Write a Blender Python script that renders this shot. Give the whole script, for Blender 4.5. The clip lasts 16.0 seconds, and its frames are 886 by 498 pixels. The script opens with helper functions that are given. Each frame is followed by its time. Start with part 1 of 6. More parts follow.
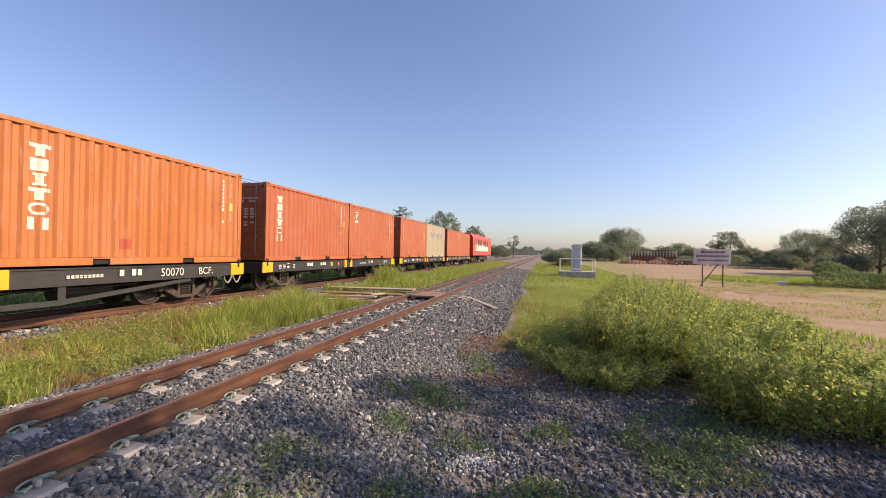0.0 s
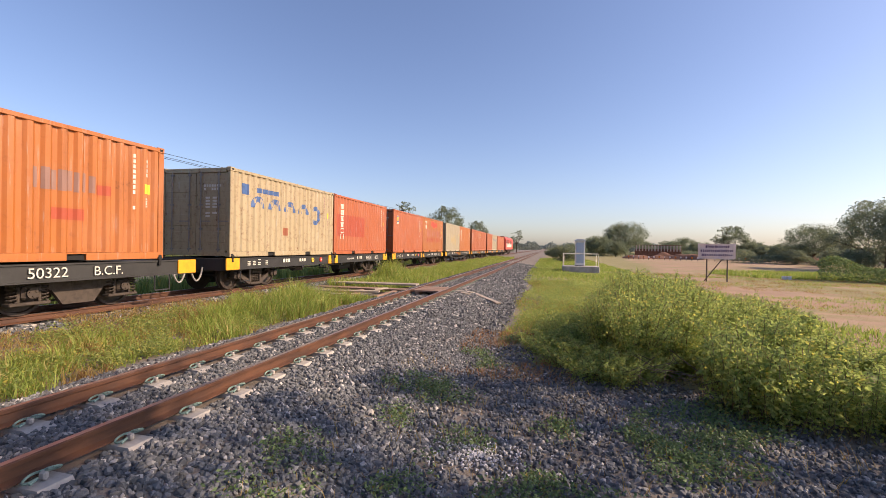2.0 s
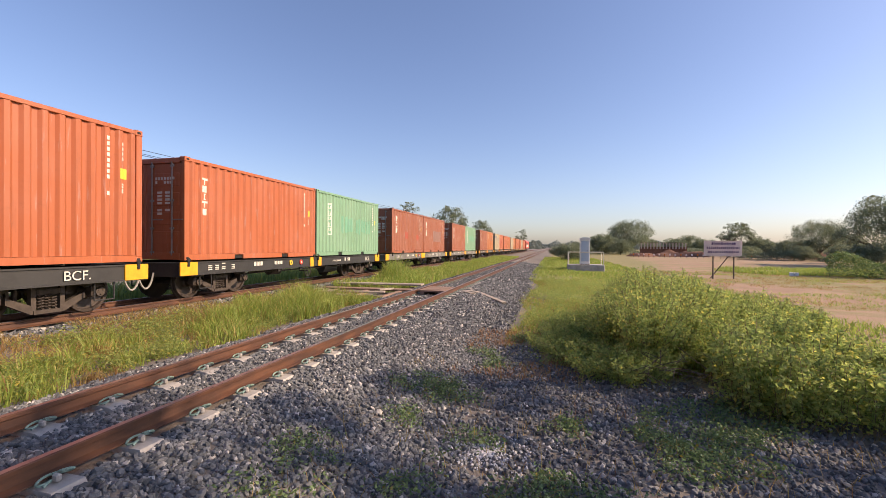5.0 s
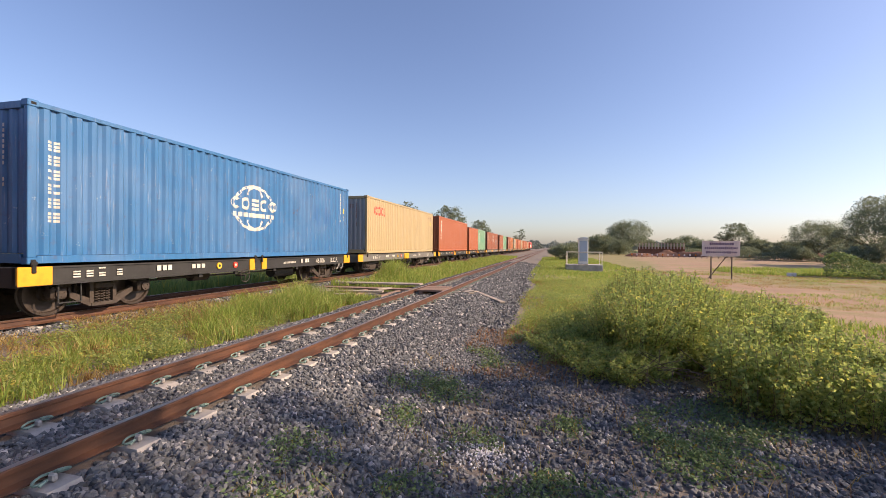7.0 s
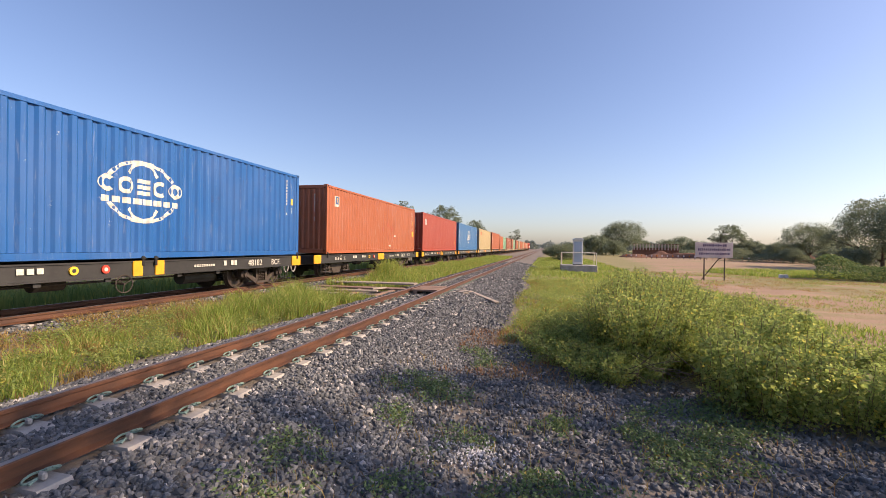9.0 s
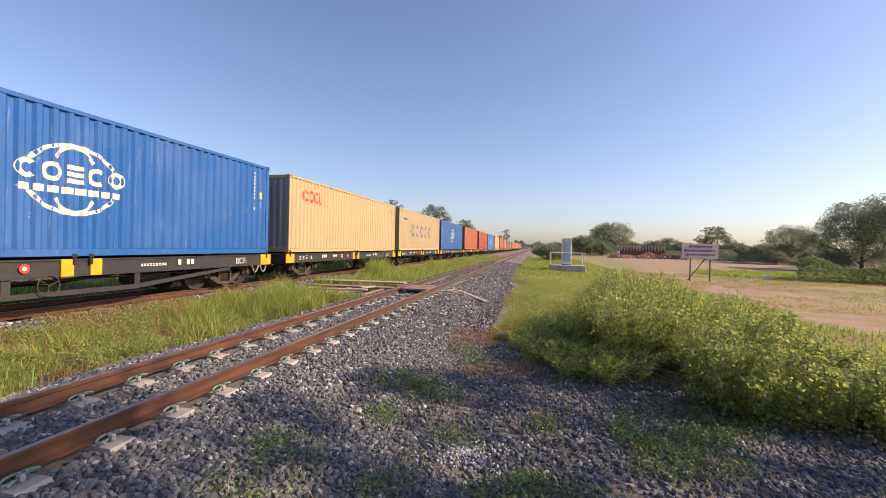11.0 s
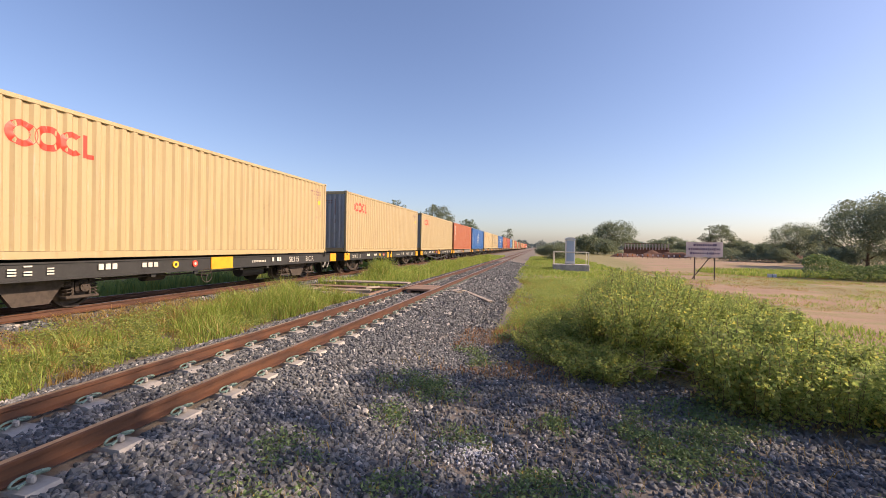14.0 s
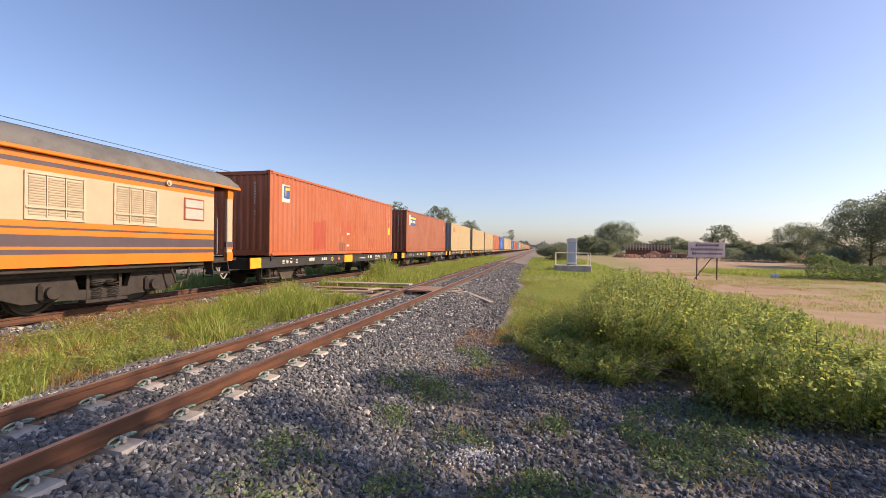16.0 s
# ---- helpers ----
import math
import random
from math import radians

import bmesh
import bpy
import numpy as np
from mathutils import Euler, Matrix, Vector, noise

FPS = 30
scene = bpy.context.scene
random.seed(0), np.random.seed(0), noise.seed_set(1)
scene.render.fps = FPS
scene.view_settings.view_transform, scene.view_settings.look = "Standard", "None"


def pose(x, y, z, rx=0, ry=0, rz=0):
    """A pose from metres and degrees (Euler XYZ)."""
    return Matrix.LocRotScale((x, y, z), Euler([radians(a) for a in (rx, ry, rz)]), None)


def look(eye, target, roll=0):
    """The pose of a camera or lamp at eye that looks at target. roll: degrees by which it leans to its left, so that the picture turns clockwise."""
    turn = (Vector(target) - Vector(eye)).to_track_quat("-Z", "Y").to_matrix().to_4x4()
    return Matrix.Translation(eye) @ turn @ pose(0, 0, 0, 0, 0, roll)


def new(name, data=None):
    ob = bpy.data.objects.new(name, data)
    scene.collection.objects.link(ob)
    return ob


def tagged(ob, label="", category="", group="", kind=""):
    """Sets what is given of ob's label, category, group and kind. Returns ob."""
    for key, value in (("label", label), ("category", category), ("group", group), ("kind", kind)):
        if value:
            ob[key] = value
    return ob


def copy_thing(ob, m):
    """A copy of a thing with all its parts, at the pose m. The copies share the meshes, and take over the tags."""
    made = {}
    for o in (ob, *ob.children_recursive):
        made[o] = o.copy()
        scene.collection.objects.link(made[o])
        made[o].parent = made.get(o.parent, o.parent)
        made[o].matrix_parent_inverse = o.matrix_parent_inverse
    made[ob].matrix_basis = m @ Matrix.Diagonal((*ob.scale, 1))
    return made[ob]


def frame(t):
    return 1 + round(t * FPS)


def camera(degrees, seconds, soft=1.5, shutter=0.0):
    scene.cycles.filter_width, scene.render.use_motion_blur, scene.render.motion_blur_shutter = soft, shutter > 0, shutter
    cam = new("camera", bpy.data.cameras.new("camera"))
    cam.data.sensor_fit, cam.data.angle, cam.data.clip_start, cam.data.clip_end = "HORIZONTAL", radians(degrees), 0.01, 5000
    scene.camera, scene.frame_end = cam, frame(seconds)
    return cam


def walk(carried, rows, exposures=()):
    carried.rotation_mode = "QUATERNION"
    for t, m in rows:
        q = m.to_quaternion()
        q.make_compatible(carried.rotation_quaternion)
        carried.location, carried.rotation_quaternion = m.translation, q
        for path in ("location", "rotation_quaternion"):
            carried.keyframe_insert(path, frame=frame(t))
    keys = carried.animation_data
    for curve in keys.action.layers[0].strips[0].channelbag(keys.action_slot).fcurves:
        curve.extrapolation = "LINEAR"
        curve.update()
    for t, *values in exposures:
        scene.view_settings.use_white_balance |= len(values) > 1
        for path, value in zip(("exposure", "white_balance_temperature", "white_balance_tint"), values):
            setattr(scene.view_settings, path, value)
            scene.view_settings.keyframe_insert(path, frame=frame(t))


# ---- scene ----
cam = camera(91.82, 16.0, soft=0.3)

# seconds, turn to the left, tilt, lean (degrees), eye (m; z = 0 is the top of the rails)
PATH = [
    (0.0, 13.32, 0.43, 1.00, -0.000, -0.000, 1.413),
    (0.5, 13.40, 0.22, 1.19, 0.002, 0.006, 1.409),
    (1.0, 13.57, 0.06, 1.11, 0.009, 0.017, 1.402),
    (1.5, 13.62, -0.16, 1.00, 0.006, 0.018, 1.406),
    (2.0, 13.74, -0.25, 0.96, 0.006, 0.010, 1.409),
    (2.5, 13.82, -0.31, 0.90, -0.002, 0.018, 1.404),
    (3.0, 13.99, -0.31, 0.72, 0.005, 0.013, 1.411),
    (3.5, 14.08, -0.31, 0.53, 0.001, 0.010, 1.408),
    (4.0, 14.31, -0.29, 0.38, -0.007, 0.008, 1.406),
    (6.5, 14.15, -0.26, 0.41, -0.030, 0.015, 1.409),
    (7.0, 14.08, -0.31, 0.48, -0.028, 0.019, 1.402),
    (7.5, 14.08, -0.31, 0.60, -0.025, 0.013, 1.404),
    (8.0, 13.90, -0.27, 0.68, -0.023, 0.006, 1.402),
    (8.5, 13.72, -0.27, 0.83, -0.013, 0.001, 1.411),
    (9.0, 13.48, -0.35, 0.85, 0.002, 0.002, 1.410),
    (11.5, 11.86, -0.43, 1.22, -0.017, 0.016, 1.403),
    (12.0, 11.78, -0.47, 1.09, -0.020, 0.014, 1.401),
    (12.5, 11.93, -0.47, 1.09, -0.027, 0.014, 1.400),
    (13.0, 12.11, -0.46, 1.04, -0.027, 0.012, 1.401),
    (13.5, 12.42, -0.48, 1.03, -0.038, 0.012, 1.406),
    (14.0, 12.47, -0.44, 0.95, -0.041, 0.014, 1.407),
    (14.5, 12.65, -0.48, 0.87, -0.039, 0.010, 1.406),
    (15.0, 12.75, -0.48, 0.79, -0.031, 0.013, 1.402),
    (15.5, 12.68, -0.37, 0.71, -0.032, 0.014, 1.403),
    (16.0, 12.70, -0.26, 0.71, -0.031, 0.009, 1.404),
]


def aim(turn, tilt, lean, x, y, z):
    a, b = radians(turn), radians(tilt)
    way = Vector((-math.sin(a) * math.cos(b), math.cos(a) * math.cos(b), math.sin(b)))
    return look((x, y, z), Vector((x, y, z)) + way, lean)


walk(cam, [(t, aim(*r)) for t, *r in PATH])

# ---- world and sun: a low, hazy sun ahead and to the right ----
SUN_AZ, SUN_EL = 83.5, 31.0
world = bpy.data.worlds.new("world")
scene.world = world
world.use_nodes = True
wt = world.node_tree
sky = wt.nodes.new("ShaderNodeTexSky")
sky.sky_type, sky.sun_disc = "NISHITA", False
sky.sun_elevation, sky.sun_rotation = radians(SUN_EL), radians(SUN_AZ)
sky.air_density, sky.dust_density, sky.ozone_density = 1.0, 1.2, 2.5
wt.links.new(sky.outputs[0], wt.nodes["Background"].inputs[0])
wt.nodes["Background"].inputs[1].default_value = 0.118
sun = new("sun", bpy.data.lights.new("sun", "SUN"))
sun.data.energy, sun.data.angle, sun.data.color = 5.0, radians(1.0), (1.0, 0.80, 0.52)
_a, _e = radians(SUN_AZ), radians(SUN_EL)
SUN_DIR = Vector((math.sin(_a) * math.cos(_e), math.cos(_a) * math.cos(_e), math.sin(_e)))
sun.matrix_world = look(SUN_DIR * 200, (0, 0, 0))
scene.view_settings.exposure = 0.58
scene.view_settings.use_white_balance = True
scene.view_settings.white_balance_temperature, scene.view_settings.white_balance_tint = 6450, 25

XN, XT = -3.83, -10.07          # middle of the near track and of the train's track
SPEED = 19.21                   # of the train, m/s
rng = np.random.default_rng(7)


# ---- small builders ----
def box(bm, x, y, z, sx, sy, sz, rot=None, bev=0.0):
    """A box about (x, y, z), sx by sy by sz, turned by rot, with its edges bevelled by bev."""
    m = Matrix.Translation((x, y, z)) @ (rot.to_4x4() if rot else Matrix()) @ Matrix.Diagonal((sx, sy, sz, 1))
    vs = bmesh.ops.create_cube(bm, size=1.0, matrix=m)["verts"]
    if bev:
        es = list({e for v in vs for e in v.link_edges})
        bmesh.ops.bevel(bm, geom=es, offset=bev, segments=1, affect="EDGES")


def rod(bm, a, b, r, seg=8, r2=None):
    """A round bar from a to b."""
    a, b = Vector(a), Vector(b)
    d = b - a
    m = Matrix.Translation((a + b) / 2) @ d.to_track_quat("Z", "Y").to_matrix().to_4x4()
    bmesh.ops.create_cone(bm, cap_ends=True, segments=seg, radius1=r, radius2=r if r2 is None else r2, depth=d.length, matrix=m)


def slab(bm, pts, axis, lo, hi):
    """A plate with the outline pts (two coordinates), from lo to hi along axis 'x', 'y' or 'z'."""
    def place(p, w):
        return {"x": (w, p[0], p[1]), "y": (p[0], w, p[1]), "z": (p[0], p[1], w)}[axis]
    va = [bm.verts.new(place(p, lo)) for p in pts]
    vb = [bm.verts.new(place(p, hi)) for p in pts]
    n = len(pts)
    bm.faces.new(va)
    bm.faces.new(vb[::-1])
    for i in range(n):
        bm.faces.new((va[i], vb[i], vb[(i + 1) % n], va[(i + 1) % n]))
    bmesh.ops.recalc_face_normals(bm, faces=bm.faces[:])


def tube(bm, pts, r, seg=6):
    """A bent round bar along pts."""
    for a, b in zip(pts, pts[1:]):
        rod(bm, a, b, r, seg)


def ob_from(name, bm, material, smooth=False):
    me = bpy.data.meshes.new(name)
    bm.to_mesh(me)
    bm.free()
    if smooth:
        for p in me.polygons:
            p.use_smooth = True
    me.materials.append(material)
    return new(name, me)


def part(name, bm, material, parent, label="", smooth=False):
    ob = ob_from(name, bm, material, smooth)
    ob.parent = parent
    return tagged(ob, label)


def raw(name, verts, faces, material, parent=None, smooth=False):
    """An object from arrays of vertices and faces."""
    me = bpy.data.meshes.new(name)
    verts, faces = np.asarray(verts, dtype=np.float32), np.asarray(faces, dtype=np.int32)
    nf, k = faces.shape
    me.vertices.add(len(verts))
    me.vertices.foreach_set("co", verts.ravel())
    me.loops.add(nf * k)
    me.loops.foreach_set("vertex_index", faces.ravel())
    me.polygons.add(nf)
    me.polygons.foreach_set("loop_start", np.arange(0, nf * k, k, dtype=np.int32))
    me.polygons.foreach_set("use_smooth", np.full(nf, smooth))
    me.update(calc_edges=True)
    me.materials.append(material)
    ob = new(name, me)
    ob.parent = parent
    return ob


def thing(name, label, category, group="", kind=""):
    return tagged(new(name), label, category, group, kind)


# ---- materials ----
class Mat:
    """A node material that is put together step by step."""

    def __init__(self, name, rough=0.7, metal=0.0, world_space=False):
        self.m = bpy.data.materials.new(name)
        self.m.use_nodes = True
        self.t = self.m.node_tree
        self.b = self.t.nodes["Principled BSDF"]
        self.b.inputs["Roughness"].default_value = rough
        self.b.inputs["Metallic"].default_value = metal
        if world_space:
            self.v = self.t.nodes.new("ShaderNodeNewGeometry").outputs["Position"]
        else:
            self.v = self.t.nodes.new("ShaderNodeTexCoord").outputs["Object"]

    def put(self, sock, val):
        if isinstance(val, bpy.types.NodeSocket):
            self.t.links.new(val, sock)
        elif isinstance(val, (tuple, list)) and len(val) == 3 and len(sock.default_value) == 4:
            sock.default_value = (*val, 1)
        else:
            sock.default_value = val

    def scaled(self, sx, sy, sz):
        n = self.t.nodes.new("ShaderNodeMapping")
        self.t.links.new(self.v, n.inputs[0])
        n.inputs["Scale"].default_value = (sx, sy, sz)
        return n.outputs[0]

    def noise(self, scale, detail=4.0, rough=0.6, vec=None):
        n = self.t.nodes.new("ShaderNodeTexNoise")
        self.t.links.new(vec or self.v, n.inputs["Vector"])
        n.inputs["Scale"].default_value, n.inputs["Detail"].default_value, n.inputs["Roughness"].default_value = scale, detail, rough
        return n.outputs[0]

    def voronoi(self, scale, vec=None):
        n = self.t.nodes.new("ShaderNodeTexVoronoi")
        self.t.links.new(vec or self.v, n.inputs["Vector"])
        n.inputs["Scale"].default_value = scale
        return n.outputs

    def ramp(self, fac, lo, hi):
        n = self.t.nodes.new("ShaderNodeMapRange")
        n.interpolation_type = "SMOOTHSTEP"
        self.put(n.inputs[0], fac)
        n.inputs[1].default_value, n.inputs[2].default_value = lo, hi
        return n.outputs[0]

    def math(self, op, a, b=0.0):
        n = self.t.nodes.new("ShaderNodeMath")
        n.operation = op
        self.put(n.inputs[0], a)
        self.put(n.inputs[1], b)
        return n.outputs[0]

    def mix(self, fac, a, b, mode="MIX"):
        n = self.t.nodes.new("ShaderNodeMix")
        n.data_type, n.blend_type = "RGBA", mode
        self.put(n.inputs["Factor"], fac)
        self.put(n.inputs[6], a)
        self.put(n.inputs[7], b)
        return n.outputs[2]

    def axis(self, i):
        n = self.t.nodes.new("ShaderNodeSeparateXYZ")
        self.t.links.new(self.v, n.inputs[0])
        return n.outputs[i]

    def island(self):
        return self.t.nodes.new("ShaderNodeNewGeometry").outputs["Random Per Island"]

    def rand(self):
        return self.t.nodes.new("ShaderNodeObjectInfo").outputs["Random"]

    def hue(self, col, hue=0.5, sat=1.0, val=1.0):
        n = self.t.nodes.new("ShaderNodeHueSaturation")
        for k, v in (("Hue", hue), ("Saturation", sat), ("Value", val), ("Color", col)):
            self.put(n.inputs[k], v)
        return n.outputs[0]

    def bump(self, height, strength=0.3, dist=0.01):
        n = self.t.nodes.new("ShaderNodeBump")
        n.inputs["Strength"].default_value, n.inputs["Distance"].default_value = strength, dist
        self.t.links.new(height, n.inputs["Height"])
        self.t.links.new(n.outputs[0], self.b.inputs["Normal"])

    def done(self, col, rough=None):
        self.put(self.b.inputs["Base Color"], col)
        if rough is not None:
            self.put(self.b.inputs["Roughness"], rough)
        return self.m


RUST = (0.13, 0.045, 0.018)


def paint(name, col, wear=0.35, fade=0.25, rough=0.5, scuff=0.0):
    """Weathered enamel on steel: faded clouds, streaks running down, chips and rust."""
    k = Mat(name, rough)
    cloud = k.noise(0.55, 3)
    streak = k.noise(1.0, 5, 0.65, k.scaled(5.0, 5.0, 0.35))
    chips = k.noise(7.0, 8, 0.75)
    pale = tuple(min(1, c * 0.90 + 0.065) for c in col)
    dark = tuple(c * 0.62 for c in col)
    c = k.mix(k.math("MULTIPLY", k.ramp(cloud, 0.4, 0.72), fade * 1.6), col, pale)
    c = k.mix(k.math("MULTIPLY", k.ramp(streak, 0.48, 0.74), 0.35 + 0.6 * min(wear, 0.6)), c, dark)
    c = k.mix(k.math("MULTIPLY", k.ramp(k.noise(22, 4), 0.45, 0.8), 0.16), c, pale)
    rub = k.noise(1.0, 6, 0.7, k.scaled(16.0, 16.0, 1.1))
    c = k.mix(k.math("MULTIPLY", k.ramp(rub, 0.58, 0.68), 0.36 + 0.4 * wear), c, tuple(min(1, x * 0.55 + 0.20) for x in col))
    c = k.mix(k.math("MULTIPLY", k.math("SUBTRACT", 1.0, k.ramp(rub, 0.28, 0.40)), 0.5), c, dark)
    if scuff:
        c = k.mix(k.math("MULTIPLY", k.ramp(k.noise(3.2, 9, 0.8), 0.63, 0.68), scuff), c, (0.42, 0.45, 0.48))
    low = k.ramp(streak, 0.56, 0.74)
    spots = k.math("MULTIPLY", k.ramp(chips, 0.57 - 0.07 * wear, 0.66), k.math("ADD", low, 0.22))
    spots = k.math("MINIMUM", k.math("MULTIPLY", spots, wear * 1.9), 1.0)
    c = k.mix(spots, c, RUST)
    c = k.hue(c, 0.5, 1.0, k.math("ADD", k.math("MULTIPLY", k.rand(), 0.12), 0.94))
    k.bump(k.math("ADD", k.noise(2.2, 3), k.math("MULTIPLY", chips, 0.2)), 0.25, 0.012)
    return k.done(c, k.math("ADD", k.math("MULTIPLY", spots, 0.4), k.math("ADD", k.math("MULTIPLY", cloud, 0.2), rough - 0.1)))


def plain(name, col, rough=0.6, metal=0.0, var=0.25, scale=6.0, bump=0.15):
    k = Mat(name, rough, metal)
    n = k.noise(scale, 5)
    c = k.mix(k.math("MULTIPLY", k.ramp(n, 0.4, 0.7), var * 2), col, tuple(x * 0.5 for x in col))
    c = k.mix(k.math("MULTIPLY", k.ramp(k.noise(scale * 6, 3), 0.5, 0.8), var), c, tuple(min(1, x * 1.4 + 0.01) for x in col))
    k.bump(k.noise(scale * 4, 4), bump, 0.01)
    return k.done(c)


M_ORANGE = paint("paint_orange", (0.36, 0.112, 0.018), 0.5, 0.25)
M_REDORANGE = paint("paint_red_orange", (0.35, 0.092, 0.027), 0.35, 0.2)
M_BROWNRED = paint("paint_brown_red", (0.265, 0.076, 0.028), 0.55, 0.3)
M_RED = paint("paint_red", (0.32, 0.046, 0.022), 0.15, 0.15)
M_BEIGE = paint("paint_beige", (0.385, 0.297, 0.15), 0.18, 0.1)
M_CREAMRUST = paint("paint_rusty_cream", (0.345, 0.28, 0.165), 1.0, 0.2)
M_WHITEGREY = paint("paint_grey_white", (0.33, 0.282, 0.19), 0.4, 0.2)
M_BLUE = paint("paint_blue", (0.009, 0.092, 0.30), 0.2, 0.2, 0.34, 0.6)
M_BLUEFADE = paint("paint_faded_blue", (0.026, 0.135, 0.31), 0.45, 0.4, 0.42, 0.8)
M_GREEN = paint("paint_pale_green", (0.15, 0.29, 0.175), 0.35, 0.3)
M_GREYEND = paint("paint_grey_end", (0.27, 0.29, 0.30), 0.4, 0.25)
M_FAINTBLUE = paint("paint_faint_blue", (0.020, 0.118, 0.30), 0.4, 0.4, 0.42, 0.8)
M_PATCH = paint("paint_repaint_patch", (0.33, 0.056, 0.02), 0.1, 0.1)
M_PATCHSOFT = paint("paint_faint_repaint", (0.335, 0.072, 0.024), 0.2, 0.15)
M_PATCHBROWN = paint("paint_brown_repaint", (0.22, 0.065, 0.022), 0.5, 0.15)
M_FLAKE = paint("paint_flaked_pale", (0.335, 0.145, 0.08), 0.5, 0.3)
M_PATCHDARK = paint("paint_ghost_lettering", (0.33, 0.10, 0.055), 0.5, 0.4)
M_PATCHGREY = paint("paint_grey_patch", (0.24, 0.13, 0.10), 0.2, 0.3)
M_PATCHGREEN = paint("paint_dark_green_patch", (0.13, 0.33, 0.21), 0.2, 0.3)
M_MARK = plain("marking_white", (0.60, 0.58, 0.50), 0.6, var=0.3, scale=9)
M_MARKBLUE = plain("marking_blue", (0.04, 0.10, 0.26), 0.6, var=0.3, scale=9)
M_MARKRED = plain("marking_red", (0.62, 0.05, 0.025), 0.5, var=0.15, scale=9)
M_MARKYEL = plain("marking_yellow", (0.80, 0.48, 0.03), 0.5, var=0.1)
M_YELLOW = plain("corner_yellow", (0.70, 0.33, 0.008), 0.5, var=0.18)
M_BLACKPAINT = plain("underframe_black", (0.025, 0.025, 0.024), 0.62, var=0.35, scale=3)
M_GREYFRAME = plain("underframe_grey", (0.145, 0.14, 0.125), 0.6, var=0.3, scale=3)
M_BOGIE = plain("bogie_dusty_steel", (0.058, 0.044, 0.034), 0.8, var=0.45, scale=7)
M_WHEEL = plain("wheel_steel", (0.060, 0.045, 0.036), 0.55, 0.4, var=0.4, scale=6)
# near-black, for black parts and for the shade inside holes
M_DARK = plain("black_and_hole_shade", (0.012, 0.012, 0.012), 0.9, var=0.1)
M_RODS = plain("lock_rod_steel", (0.22, 0.21, 0.20), 0.5, 0.3)
M_HOSE = plain("hose_grey_rubber", (0.30, 0.29, 0.27), 0.6)
M_HOSERED = plain("cock_red", (0.65, 0.05, 0.03), 0.5)


def rail_material():
    k = Mat("rail_rust", 0.65, 0.0, True)
    n = k.noise(3.0, 6, 0.65, k.scaled(3, 0.6, 3))
    c = k.mix(k.ramp(n, 0.35, 0.7), (0.056, 0.024, 0.013), (0.115, 0.046, 0.020))
    c = k.mix(k.math("MULTIPLY", k.ramp(k.noise(45, 4), 0.5, 0.75), 0.5), c, (0.10, 0.045, 0.025))
    k.bump(k.noise(60, 4), 0.25, 0.004)
    return k.done(c)


M_RAIL = rail_material()
M_RAILTOP = plain("rail_running_band", (0.34, 0.27, 0.23), 0.36, 0.7, var=0.3, scale=3)


def ground_material():
    """Soil, gravel dust, dry turf and red laterite by place."""
    k = Mat("ground", 0.95, 0.0, True)
    x, y = k.axis(0), k.axis(1)
    big, mid, fine = k.noise(0.06, 5), k.noise(0.55, 5), k.noise(9.0, 6, 0.7)
    soil = k.mix(fine, (0.09, 0.077, 0.066), (0.23, 0.20, 0.17))
    turf = k.mix(mid, (0.15, 0.15, 0.05), (0.33, 0.27, 0.12))
    turf = k.mix(k.math("MULTIPLY", k.ramp(fine, 0.45, 0.75), 0.6), turf, (0.09, 0.11, 0.03))
    laterite = k.mix(mid, (0.25, 0.155, 0.10), (0.40, 0.275, 0.18))
    laterite = k.mix(k.math("MULTIPLY", k.ramp(fine, 0.4, 0.75), 0.5), laterite, (0.28, 0.165, 0.095))
    wob = k.math("MULTIPLY", k.math("SUBTRACT", big, 0.5), 14.0)
    wob2 = k.math("MULTIPLY", k.math("SUBTRACT", mid, 0.5), 2.4)
    # gravelly strip along the tracks
    near = k.math("SUBTRACT", 1.0, k.ramp(k.math("ADD", x, wob2), -1.2, 0.6))
    fore = k.math("SUBTRACT", 1.0, k.ramp(k.math("ADD", y, wob2), 5.6, 7.2))
    c = k.mix(k.math("MAXIMUM", near, fore), turf, soil)
    # bare yard to the right, with a grassy strip left in it
    u = k.math("ADD", k.math("SUBTRACT", x, k.math("MULTIPLY", y, 0.12)), k.math("MULTIPLY", wob, 0.5))
    yard = k.math("MULTIPLY", k.ramp(u, 3.6, 5.6), k.math("SUBTRACT", 1.0, k.ramp(k.math("ADD", y, wob), 118, 128)))
    w = k.math("ADD", y, k.math("MULTIPLY", wob, 0.35))
    strip = k.math("MULTIPLY", k.math("MULTIPLY", k.ramp(w, 22, 25), k.math("SUBTRACT", 1.0, k.ramp(w, 46, 50))), k.ramp(u, 7.5, 9.5))
    yard = k.math("MULTIPLY", yard, k.math("SUBTRACT", 1.0, k.math("MULTIPLY", strip, k.ramp(k.noise(0.35, 4), 0.38, 0.52))))
    yard = k.math("MULTIPLY", yard, k.ramp(k.noise(0.30, 6, 0.65, k.scaled(0.35, 1.5, 1.0)), 0.36, 0.56))
    c = k.mix(yard, c, laterite)
    k.bump(k.math("ADD", fine, mid), 0.6, 0.05)
    return k.done(c)


M_GROUND = ground_material()


